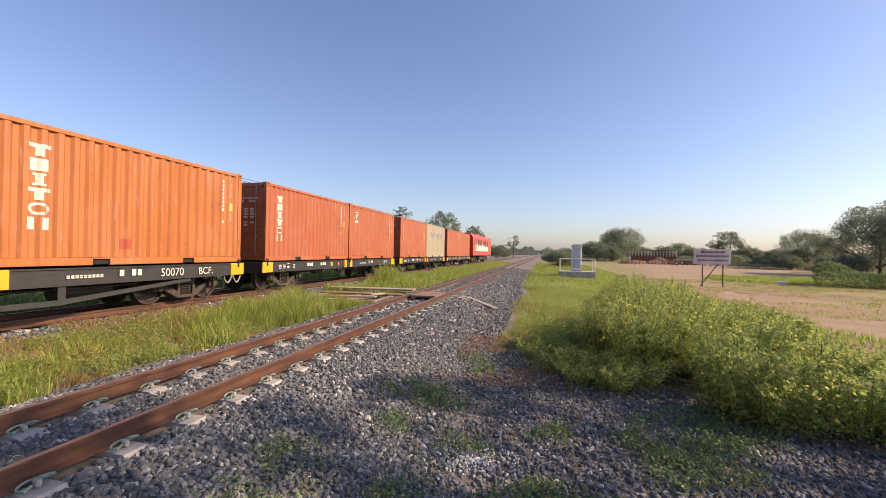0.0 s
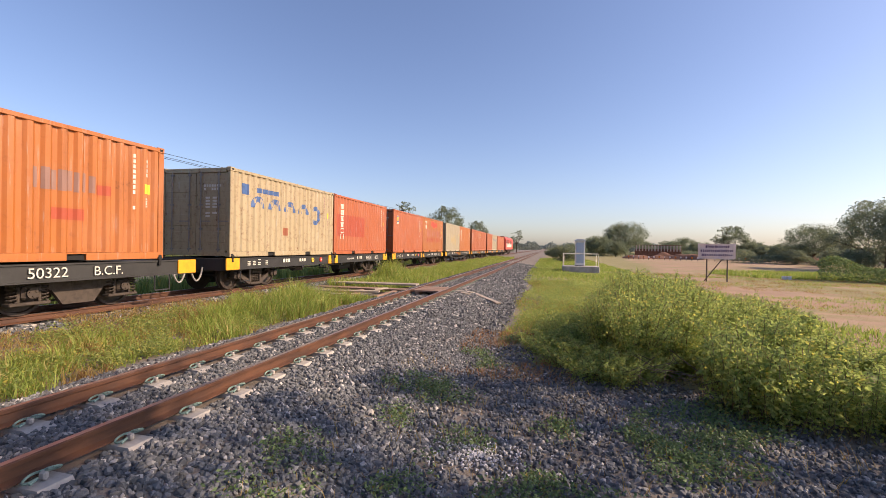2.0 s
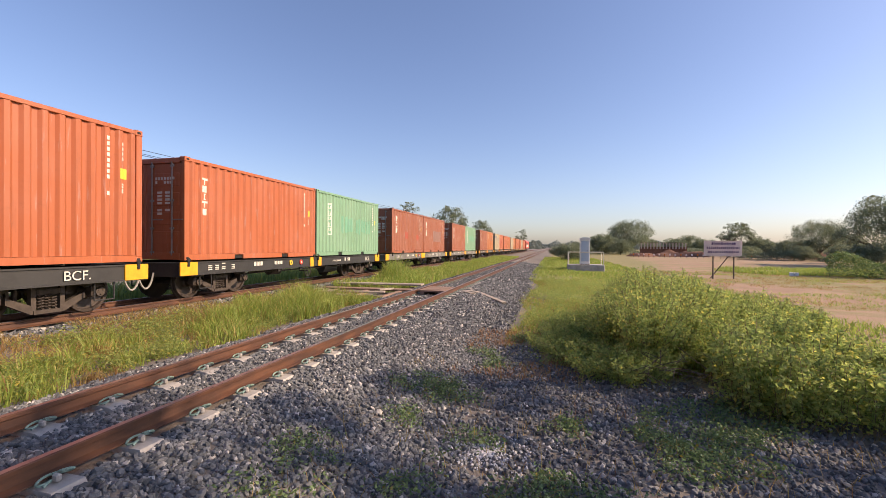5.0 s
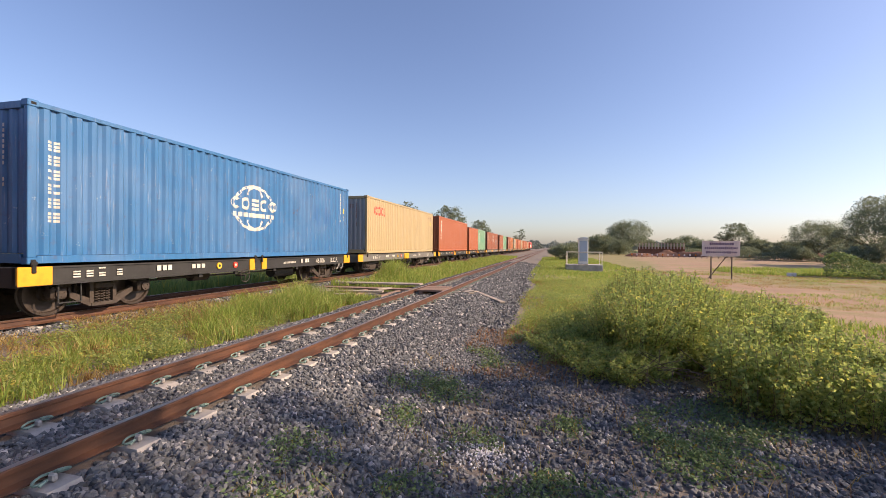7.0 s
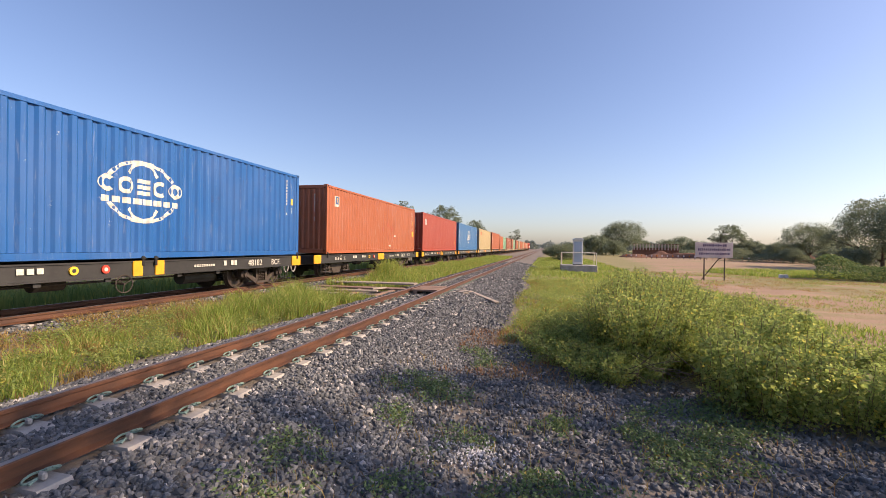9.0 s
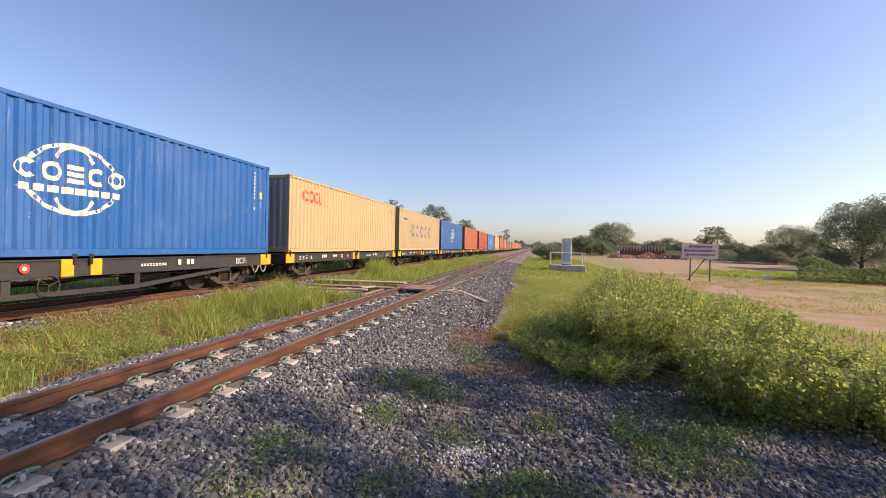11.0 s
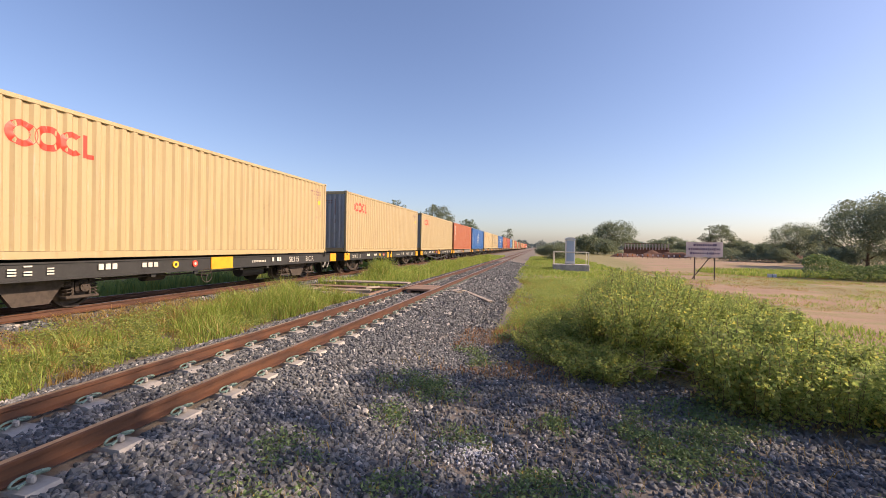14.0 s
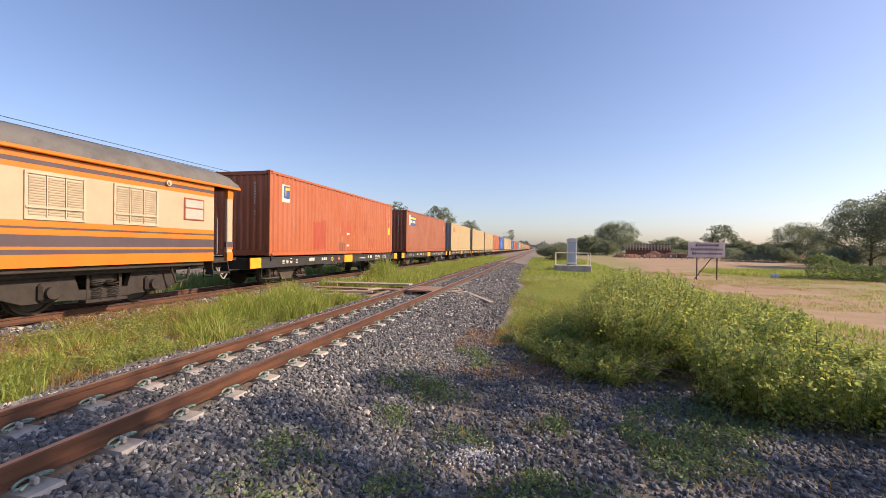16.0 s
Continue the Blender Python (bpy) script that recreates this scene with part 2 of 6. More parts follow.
def stone_material():
    k = Mat("crushed_stone", 0.85, 0.0, True)
    r = k.island()
    c = k.mix(r, (0.050, 0.056, 0.060), (0.190, 0.195, 0.196))
    c = k.mix(k.ramp(r, 0.90, 0.98), c, (0.42, 0.40, 0.37))
    c = k.mix(k.math("MULTIPLY", k.ramp(k.noise(40, 4), 0.45, 0.75), 0.25), c, (0.17, 0.145, 0.12))
    k.bump(k.noise(120, 3), 0.3, 0.004)
    return k.done(c)


M_STONE = stone_material()
M_GRIT = plain("pale_grit", (0.52, 0.52, 0.54), 0.9, var=0.2, scale=20)
M_CONCRETE = plain("sleeper_concrete", (0.38, 0.35, 0.31), 0.85, var=0.25, scale=10)
M_CLIP = plain("clip_pale_green", (0.21, 0.31, 0.255), 0.5, var=0.25, scale=30)


def leaf_material(name, a, b, dry=(0.30, 0.22, 0.06), dryness=0.12, trans=0.35):
    k = Mat(name, 0.6)
    r = k.island()
    c = k.mix(r, a, b)
    c = k.mix(k.ramp(r, 1.0 - dryness, 1.0 - dryness * 0.6), c, dry)
    c = k.mix(k.math("MULTIPLY", k.noise(0.7, 3), 0.35), c, tuple(x * 0.55 for x in a))
    k.done(c)
    tr = k.t.nodes.new("ShaderNodeBsdfTranslucent")
    k.t.links.new(c, tr.inputs[0])
    mx = k.t.nodes.new("ShaderNodeMixShader")
    mx.inputs[0].default_value = trans
    k.t.links.new(k.b.outputs[0], mx.inputs[1])
    k.t.links.new(tr.outputs[0], mx.inputs[2])
    k.t.links.new(mx.outputs[0], k.t.nodes["Material Output"].inputs[0])
    return k.m


M_GRASS = leaf_material("grass_blades", (0.19, 0.29, 0.05), (0.46, 0.53, 0.11), (0.58, 0.48, 0.18), 0.12, 0.5)
M_DRYGRASS = leaf_material("dry_grass", (0.38, 0.27, 0.08), (0.46, 0.36, 0.12), (0.24, 0.12, 0.05), 0.3, 0.4)
M_REDGRASS = leaf_material("reddish_dry_grass", (0.30, 0.15, 0.07), (0.42, 0.25, 0.11), (0.24, 0.12, 0.05), 0.3, 0.35)
M_WEED = leaf_material("weed_leaves", (0.23, 0.33, 0.09), (0.52, 0.56, 0.17), (0.62, 0.55, 0.12), 0.08, 0.66)
M_CREEPER = leaf_material("creeper_leaves", (0.09, 0.165, 0.065), (0.24, 0.33, 0.125), (0.30, 0.24, 0.05), 0.06, 0.35)
M_HEDGE = leaf_material("hedge_leaves", (0.085, 0.15, 0.05), (0.23, 0.30, 0.10), (0.34, 0.31, 0.10), 0.06, 0.4)
# tree leaves paled and greyed, with some distance haze put into the colour
M_TREELEAF = leaf_material("tree_leaves", (0.15, 0.195, 0.12), (0.29, 0.33, 0.21), (0.30, 0.29, 0.16), 0.06, 0.5)
M_BARK = plain("bark", (0.10, 0.075, 0.055), 0.9, var=0.4)
M_STEM = plain("weed_stems", (0.16, 0.13, 0.06), 0.8, var=0.3)
M_WOOD = plain("weathered_planks", (0.34, 0.29, 0.23), 0.85, var=0.35, scale=4)
M_WOODRED = plain("crossing_deck_timber", (0.26, 0.17, 0.12), 0.85, var=0.35, scale=4)


# ---- ground ----
def bump_noise(x, y):
    return 0.5 * np.sin(x * 1.7 + 1.3 * np.sin(y * 0.9)) + 0.5 * np.sin(y * 1.3 + 1.1 * np.sin(x * 1.1 + 2))


def gz(x, y):
    """Height of the ground."""
    x, y = np.asarray(x, float), np.asarray(y, float)
    z = np.interp(x, [-60, -16, -13.2, -11.6, -8.6, -7.6, -6.0, -5.2, -4.95, -2.7, -1.3, 3, 9, 60],
                  [-0.9, -0.75, -0.55, -0.20, -0.20, -0.36, -0.38, -0.28, -0.205, -0.205, -0.40, -0.44, -0.52, -0.6])
    soft = np.clip(np.maximum(x + 1.6, -14 - x) / 2.0, 0, 1) + 0.35 * np.clip((x + 8.2) * (-5.6 - x) / 1.2, 0, 1)
    return z + soft * 0.035 * bump_noise(x, y)


def build_ground():
    xs = np.concatenate([[-2500, -800, -300, -120, -60, -40, -25], np.arange(-18, 14, 0.25), np.arange(14, 40, 1.0), [45, 60, 90, 140, 300, 800, 2500]])
    ys = np.concatenate([[-400, -200, -100, -50, -25, -12, -6], np.arange(-3, 24, 0.3), np.arange(24, 60, 1.5), [65, 75, 90, 110, 140, 180, 240, 320, 450, 700, 1200, 2000, 4000]])
    gx, gy = np.meshgrid(xs, ys)
    v = np.stack([gx.ravel(), gy.ravel(), gz(gx, gy).ravel()], 1)
    nx, ny = len(xs), len(ys)
    i = (np.arange(ny - 1)[:, None] * nx + np.arange(nx - 1)[None]).ravel()
    f = np.stack([i, i + 1, i + nx + 1, i + nx], 1)
    tagged(raw("ground", v, f, M_GROUND, smooth=True), "gravelly soil, dry turf and bare red laterite ground", "ground", kind="structure")


build_ground()


# ---- tracks ----
RAIL_PROFILE = [(-0.062, -0.140), (0.062, -0.140), (0.062, -0.130), (0.012, -0.112), (0.009, -0.045), (0.034, -0.034), (0.035, -0.006), (0.029, 0.0),
                (-0.029, 0.0), (-0.035, -0.006), (-0.034, -0.034), (-0.009, -0.045), (-0.012, -0.112), (-0.062, -0.130)]


def rail(x, parent, polished):
    bm = bmesh.new()
    slab(bm, RAIL_PROFILE, "y", -120, 1500)
    ob = part("rail", bm, M_RAIL, parent)
    ob.location = (x, 0, 0)
    bm = bmesh.new()
    slab(bm, [(-0.024, 0.0012), (-0.024, 0.003), (0.024, 0.003), (0.024, 0.0012)], "y", -120, 1500)
    band = part("running_band", bm, M_RAILTOP, ob, "worn running band on top of the rail")
    return ob


near_track = thing("railway_track", "rusty brown metre-gauge rails on concrete sleepers in grey ballast", "railway track", kind="structure")
far_track = thing("railway_track", "rusty metre-gauge rails half hidden by grass under the train", "railway track", kind="structure")
for cx, tr in ((XN, near_track), (XT, far_track)):
    for s in (-1, 1):
        rail(cx + s * 0.535, tr, True)


def sleeper_mesh():
    bm = bmesh.new()
    sec = [(-0.13, -0.36), (0.13, -0.36), (0.105, -0.165), (-0.105, -0.165)]
    xs = [(-1.0, -0.09), (-0.80, -0.07), (-0.755, 0.0), (-0.34, 0.0), (-0.2, -0.05), (0.2, -0.05), (0.34, 0.0), (0.755, 0.0), (0.80, -0.07), (1.0, -0.09)]
    rings = []
    for x, dz in xs:
        rings.append([bm.verts.new((x, y, z + (dz if z > -0.3 else 0))) for y, z in sec])
    for a, b in zip(rings, rings[1:]):
        for i in range(4):
            bm.faces.new((a[i], a[(i + 1) % 4], b[(i + 1) % 4], b[i]))
    bm.faces.new(rings[0])
    bm.faces.new(rings[-1][::-1])
    bmesh.ops.recalc_face_normals(bm, faces=bm.faces[:])
    me = bpy.data.meshes.new("sleeper")
    bm.to_mesh(me)
    bm.free()
    me.materials.append(M_CONCRETE)
    return me


def clip_mesh():
    """A sprung steel clip lying beside the rail's foot: a closed eye, an open hook, and the lug between them."""
    bm = bmesh.new()
    eye = [(0.108 + 0.034 * math.cos(i * math.tau / 12), 0.062 + 0.044 * math.sin(i * math.tau / 12), -0.112 + 0.022 * math.cos(i * math.tau / 12 + 0.6)) for i in range(13)]
    tube(bm, eye, 0.009, 6)
    hook = [(0.100 + 0.040 * math.cos(a), -0.055 + 0.048 * math.sin(a), -0.122 + 0.016 * math.sin(a)) for a in np.linspace(1.9, 6.4, 10)]
    tube(bm, [(0.085, 0.03, -0.112)] + hook + [(0.150, -0.10, -0.138)], 0.009, 6)
    me = bpy.data.meshes.new("rail_clip")
    bm.to_mesh(me)
    bm.free()
    me.materials.append(M_CLIP)
    return me


def lug_mesh():
    bm = bmesh.new()
    box(bm, 0.112, 0.004, -0.132, 0.06, 0.035, 0.055, bev=0.012)
    me = bpy.data.meshes.new("clip_lug")
    bm.to_mesh(me)
    bm.free()
    me.materials.append(M_CONCRETE)
    return me


LUG = lug_mesh()
SLEEPER, CLIP = sleeper_mesh(), clip_mesh()
SLEEPER_Y0, SLEEPER_STEP = 2.12, 0.6024
for i in range(-6, 92):
    s = new("sleeper", SLEEPER)
    s.parent = near_track
    s.location = (XN, SLEEPER_Y0 + i * SLEEPER_STEP, 0)
    if -4 <= i < 34:
        for rx in (-0.535, 0.535):
            for side in (1, -1):
                c = new("rail_clip", CLIP)
                c.parent = s
                c.location = (rx, 0, 0)
                c.rotation_euler = (0, 0, 0 if side == 1 else math.pi)
                g = new("clip_lug", LUG)
                g.parent = s
                g.location, g.rotation_euler = c.location, c.rotation_euler
# sleepers of the train's track
for i in range(0, 60):
    s = new("sleeper", SLEEPER)
    s.parent = far_track
    s.location = (XT, -1.0 + i * 0.63, 0.0)


# ---- the train: containers ----
TRAIN = []                      # (thing, y at 0 s, height)
WHEELSETS = []                  # (wheelset, its wagon's y at 0 s, y in the bogie)
DECK = 1.03
CORR = 0.278


def ripple(y, period=CORR, depth=0.044):
    """How far the corrugated sheet lies back at y."""
    p = (np.asarray(y) / period) % 1.0
    return depth * np.interp(p, [0, 0.31, 0.5, 0.81, 1.0], [0, 0, 1, 1, 0])


def ripple_breaks(a, b, period=CORR):
    out = {a, b}
    for i in range(int(a / period) - 2, int(b / period) + 2):
        for q in (0, 0.31, 0.5, 0.81):
            y = (i + q) * period
            if a < y < b:
                out.add(y)
    return np.array(sorted(out))


def sheet(name, a, b, z0, z1, face, material, parent, across="y", proud=0.0, period=CORR, label=""):
    """A corrugated sheet from a to b, in the plane x = face (or y = face), facing outwards."""
    ys = ripple_breaks(a, b, period)
    out = math.copysign(1, face)
    off = face - out * (ripple(ys, period) - proud)
    n = len(ys)
    lo = np.stack([off, ys, np.full(n, z0)], 1) if across == "y" else np.stack([ys, off, np.full(n, z0)], 1)
    hi = lo.copy()
    hi[:, 2] = z1
    v = np.concatenate([lo, hi])
    i = np.arange(n - 1)
    f = np.stack([i, i + 1, i + 1 + n, i + n], 1)
    if (out < 0) == (across == "y"):
        f = f[:, ::-1]
    return tagged(raw(name, v, f, material, parent), label)


def ring_mark(name, y, z, r0, r1, squash, a0, a1, face, material, parent, proud=0.004):
    """A flat band painted round (y, z) on the corrugated side x = face."""
    n = 110
    a = np.radians(np.linspace(a0, a1, n))
    v, f = [], []
    for r in (r0, r1):
        yy, zz = y + r * np.cos(a) * squash, z + r * np.sin(a)
        v.append(np.stack([face - ripple(yy) + proud, yy, zz], 1))
    i = np.arange(n - 1)
    f = np.stack([i, i + 1, i + 1 + n, i + n], 1)
    return raw(name, np.concatenate(v), f, material, parent)


def bars(name, y, z, w, h, rows, cols, material, parent, face, gap=0.3, across="y", seed=1):
    """Small writing as one block of bars, rows by cols, with its top at z and its near edge at y."""
    r = random.Random(seed)
    vs, fs = [], []
    for i in range(rows):
        for j in range(cols):
            if r.random() < 0.12:
                continue
            hh = h / rows
            ww = w / cols
            y0 = y + j * ww
            y1 = y0 + ww * (1 - gap)
            z1 = z - i * hh
            z0 = z1 - hh * (1 - gap)
            pts = ripple_breaks(y0, y1) if across == "y" else np.array([y0, y1])
            for a, b in zip(pts, pts[1:]):
                xa, xb = (face - ripple(a) + 0.004, face - ripple(b) + 0.004) if across == "y" else (face, face)
                k = len(vs)
                if across == "y":
                    vs += [(xa, a, z0), (xb, b, z0), (xb, b, z1), (xa, a, z1)]
                elif across == "flat":
                    vs += [(face, a, z0), (face, b, z0), (face, b, z1), (face, a, z1)]
                else:
                    vs += [(a, face, z0), (b, face, z0), (b, face, z1), (a, face, z1)]
                fs.append((k, k + 1, k + 2, k + 3))
    return tagged(raw(name, vs, fs, material, parent), "", "", "", "stuff")


def container(kind, label, material, feet=40, tall=True, door=False, y0=0.0):
    """A steel shipping container; its rear end (y min) has doors or a corrugated wall. y0: its middle at 0 s."""
    L = 12.192 if feet == 40 else 6.058
    H = 2.896 if tall else 2.591
    c = thing("shipping_container", label, "shipping container", "containers on the train")
    hx, hy = 1.219, L / 2
    for s in (1, -1):
        sheet("side_panel", -hy + 0.15, hy - 0.15, 0.155, H - 0.10, s * (hx - 0.012), material, c)
        bm = bmesh.new()
        if feet == 20:
            cuts = [-hy, -1.28, -0.93, 0.93, 1.28, hy]
            for a, b in ((cuts[0], cuts[1]), (cuts[2], cuts[3]), (cuts[4], cuts[5])):
                box(bm, s * (hx - 0.03), (a + b) / 2, 0.075, 0.06, b - a - 0.002, 0.15, bev=0.006)
            for a, b in ((cuts[1], cuts[2]), (cuts[3], cuts[4])):
                box(bm, s * (hx - 0.03), (a + b) / 2, 0.138, 0.058, b - a, 0.024)
            part("bottom_rail", bm, material, c)
            for yy in (-1.105, 1.105):
                # the pocket's inner shade, put in as a near-black block
                bm = bmesh.new()
                box(bm, s * (hx - 0.10), yy, 0.068, 0.1, 0.345, 0.11)
                part("fork_pocket", bm, M_DARK, c, "black block for the shade in a fork pocket")
        else:
            box(bm, s * (hx - 0.03), 0, 0.085, 0.06, L - 0.3, 0.13, bev=0.006)
            box(bm, s * (hx - 0.02), 0, 0.022, 0.075, L - 0.3, 0.014)
            part("bottom_rail", bm, material, c)
        bm = bmesh.new()
        box(bm, s * (hx - 0.03), 0, H - 0.06, 0.06, L - 0.3, 0.085, bev=0.008)
        part("top_rail", bm, material, c)
        for e in (1, -1):
            bm = bmesh.new()
            box(bm, s * (hx - 0.055), e * (hy - 0.075), H / 2, 0.105, 0.145, H - 0.24, bev=0.012)
            part("corner_post", bm, material, c)
            for z in (0.06, H - 0.06):
                bm = bmesh.new()
                box(bm, s * (hx - 0.08), e * (hy - 0.088), z, 0.166, 0.18, 0.122, bev=0.012)
                part("corner_casting", bm, material, c)
                # near-black block in place of the shade in the hole
                bm = bmesh.new()
                box(bm, s * (hx + 0.0005), e * (hy - 0.09), z, 0.008, 0.085, 0.05, bev=0.002)
                part("casting_hole", bm, M_DARK, c.children[-1], "black block for the shade in a lifting hole")
    ys = ripple_breaks(-hy + 0.1, hy - 0.1)
    zz = H - 0.03 - ripple(ys, CORR, 0.02)
    n = len(ys)
    v = np.concatenate([np.stack([np.full(n, -hx + 0.05), ys, zz], 1), np.stack([np.full(n, hx - 0.05), ys, zz], 1)])
    i = np.arange(n - 1)
    raw("roof", v, np.stack([i + n, i + n + 1, i + 1, i], 1), material, c)
    for e in (1, -1):
        if e == -1 and door:
            for s in (1, -1):
                bm = bmesh.new()
                box(bm, s * 0.56, -hy + 0.06, H / 2, 1.10, 0.045, H - 0.32, bev=0.01)
                for q in range(4):
                    box(bm, s * 0.56, -hy + 0.034, 0.32 + (H - 0.64) * (q + 0.5) / 4, 0.92, 0.02, (H - 0.64) / 4 * 0.66, bev=0.008)
                leaf = part("door", bm, material, c, "corrugated steel door leaf")
                for dx in (0.20, 0.82):
                    bm = bmesh.new()
                    rod(bm, (s * dx, -hy + 0.005, 0.12), (s * dx, -hy + 0.005, H - 0.12), 0.019, 8)
                    for z in (0.2, 0.8, 1.5, H - 0.22):
                        box(bm, s * dx, -hy + 0.012, z, 0.11, 0.03, 0.05)
                    box(bm, s * (dx + 0.17), -hy - 0.008, 1.02, 0.36, 0.016, 0.028)
                    part("lock_rod", bm, M_RODS, leaf, "galvanised lock rod with handle")
        else:
            sheet("end_wall", -hx + 0.11, hx - 0.11, 0.2, H - 0.16, e * (hy - 0.02), M_GREYEND if kind == "beige" else material, c, "x", 0.0, 0.25)
        for z, t in ((0.10, 0.17), (H - 0.09, 0.13)):
            bm = bmesh.new()
            box(bm, 0, e * (hy - 0.04), z, 2 * hx - 0.34, 0.075, t, bev=0.008)
            part("end_rail", bm, material, c)
    bm = bmesh.new()
    box(bm, 0, 0, 0.13, 2 * hx - 0.12, L - 0.2, 0.03)
    part("floor", bm, M_DARK, c, "dark underside")
    f = hx - 0.012
    # marks that nearly every container carries: its code as upright bars near the front end, a data block and yellow plates
    white = M_MARK if kind not in ("beige", "cream", "greywhite") else M_PATCHGREY
    bars("code_marking", hy - 0.78, H - 0.28, 0.085, 1.25, 11, 1, white, c, f)
    bars("size_marking", hy - 0.46, H - 0.35, 0.075, 0.42, 4, 1, white, c, f)
    if kind not in ("beige",):
        sheet("yellow_plate", hy - 0.50, hy - 0.33, H - 1.12, H - 0.90, f, M_MARKYEL, c, proud=0.004, label="yellow height plate")
    else:
        bars("code_marking", hy - 1.25, H - 0.38, 0.85, 0.22, 2, 8, white, c, f, 0.45)
        sheet("yellow_plate", hy - 0.62, hy - 0.48, H - 0.92, H - 0.76, f, M_MARKYEL, c, proud=0.004)
    bars("data_marking", hy - 0.47, H - 1.22, 0.10, 0.22, 4, 1, white, c, f)
    if not door:
        bars("code_marking", 0.62, H - 0.40, 0.07, 1.15, 12, 1, white, c, -hy - 0.004, 0.35, "x")
    else:
        bars("code_marking", 0.30, H - 0.50, 0.62, 0.20, 2, 7, M_MARK, c, -hy + 0.012, 0.3, "x")
        bars("data_marking", 0.36, H - 0.86, 0.48, 0.62, 7, 2, M_MARK, c, -hy + 0.012, 0.35, "x")
    TRAIN.append((c, y0, DECK))
    return c, f, hy, H


def stacked_mark(c, f, y, top, w, h, n, material=None, rings=()):
    """A vertical line of n plain blocks, with rings in place of those named."""
    material = material or M_MARK
    for i in range(n):
        z1 = top - i * h
        if i in rings:
            ring_mark("lettering_shape", y + w / 2, z1 - h * 0.42, h * 0.24, h * 0.42, w / h * 1.15, 0, 360, f, material, c)
        else:
            rects = {0: ((0, 1, 0.0, 0.26), (0.34, 0.66, 0.26, 0.84)), 1: ((0.05, 0.9, 0.0, 0.84),), 2: ((0.36, 0.64, 0.0, 0.84), (0.24, 0.76, 0.0, 0.14), (0.24, 0.76, 0.70, 0.84)),
                     3: ((0, 1, 0.0, 0.26), (0.34, 0.66, 0.26, 0.84)), 4: ((0.1, 0.9, 0.0, 0.84),), 5: ((0.0, 0.34, 0.0, 0.84), (0.62, 0.96, 0.0, 0.84))}[i % 6]
            for j, (a, b, t, u) in enumerate(rects):
                sheet("lettering_shape", y + w * a, y + w * b, z1 - h * u, z1 - h * t, f, material, c, proud=0.004 + 0.001 * j)


def globe_mark(c, f, y, z, r):
    """A white globe outline with two lines of blocks across it."""
    for a0, a1 in ((26, 154), (206, 334)):
        ring_mark("globe_shape", y, z, r * 0.90, r, 1.3, a0, a1, f, M_MARK, c)
        ring_mark("globe_shape", y, z, r * 0.86, r * 0.99, 0.7, a0 + 10, a1 - 10, f, M_MARK, c, 0.006)
    for j in range(5):
        yy = y - r * 1.46 + j * r * 0.60
        if j in (0, 1, 3, 4):
            ring_mark("lettering_shape", yy + r * 0.27, z + r * 0.16, r * 0.13, r * 0.26, 1.0, 0 if j in (1, 4) else 45, 360 if j in (1, 4) else 315, f, M_MARK, c, 0.008)
        else:
            for q in range(3):
                sheet("lettering_shape", yy + 0.03, yy + r * 0.48, z - r * 0.10 + q * r * 0.19, z + 0.02 + q * r * 0.19, f, M_MARK, c, proud=0.004)
    bars("lettering_row", y - r * 1.38, z - r * 0.22, r * 2.8, r * 0.24, 1, 8, M_MARK, c, f, 0.22)


def red_rings(c, f, y, z, h):
    """Two red rings, a half ring and a foot, side by side."""
    ring_mark("logo_shape", y, z, h * 0.27, h * 0.5, 1.05, 0, 360, f, M_MARKRED, c)
    ring_mark("logo_shape", y + h * 0.92, z, h * 0.24, h * 0.5, 1.05, 0, 360, f, M_MARKRED, c, 0.005)
    ring_mark("logo_shape", y + h * 1.82, z, h * 0.27, h * 0.5, 1.0, 50, 310, f, M_MARKRED, c, 0.006)
    sheet("logo_shape", y + h * 2.22, y + h * 2.42, z - h * 0.5, z + h * 0.48, f, M_MARKRED, c, proud=0.004)
    sheet("logo_shape", y + h * 2.42, y + h * 2.72, z - h * 0.5, z - h * 0.30, f, M_MARKRED, c, proud=0.004)


def sticker(c, f, y, z, w, h):
    """A square sticker: white rim, blue field, yellow band."""
    sheet("sticker", y, y + w, z - h, z, f, M_MARK, c, proud=0.004)
    sheet("sticker", y + w * 0.12, y + w * 0.92, z - h * 0.78, z - h * 0.06, f, M_MARKBLUE, c, proud=0.006)
    sheet("sticker", y + w * 0.30, y + w * 0.80, z - h * 0.30, z - h * 0.16, f, M_MARKYEL, c, proud=0.008)
    sheet("sticker", y + w * 0.30, y + w * 0.50, z - h * 0.62, z - h * 0.16, f, M_MARKYEL, c, proud=0.009)


def patch(c, f, y, z, w, h, material, rag=0, seed=3):
    """A repainted field, or with rag the ragged remains of painted-over lettering."""
    if not rag:
        sheet("repaint_patch", y, y + w, z - h, z, f, material, c, proud=0.003)
        return
    r = random.Random(seed)
    n = int(w / 0.139)
    for i in range(n):
        a = y + i * 0.139
        z1 = z - r.random() * rag * h
        z0 = z - h + r.random() * rag * h
        if r.random() < 0.9 and z1 - z0 > 0.05:
            sheet("lettering_ghost", a, a + 0.139 * (0.55 + 0.45 * r.random()), z0, z1, f, material, c, proud=0.003)


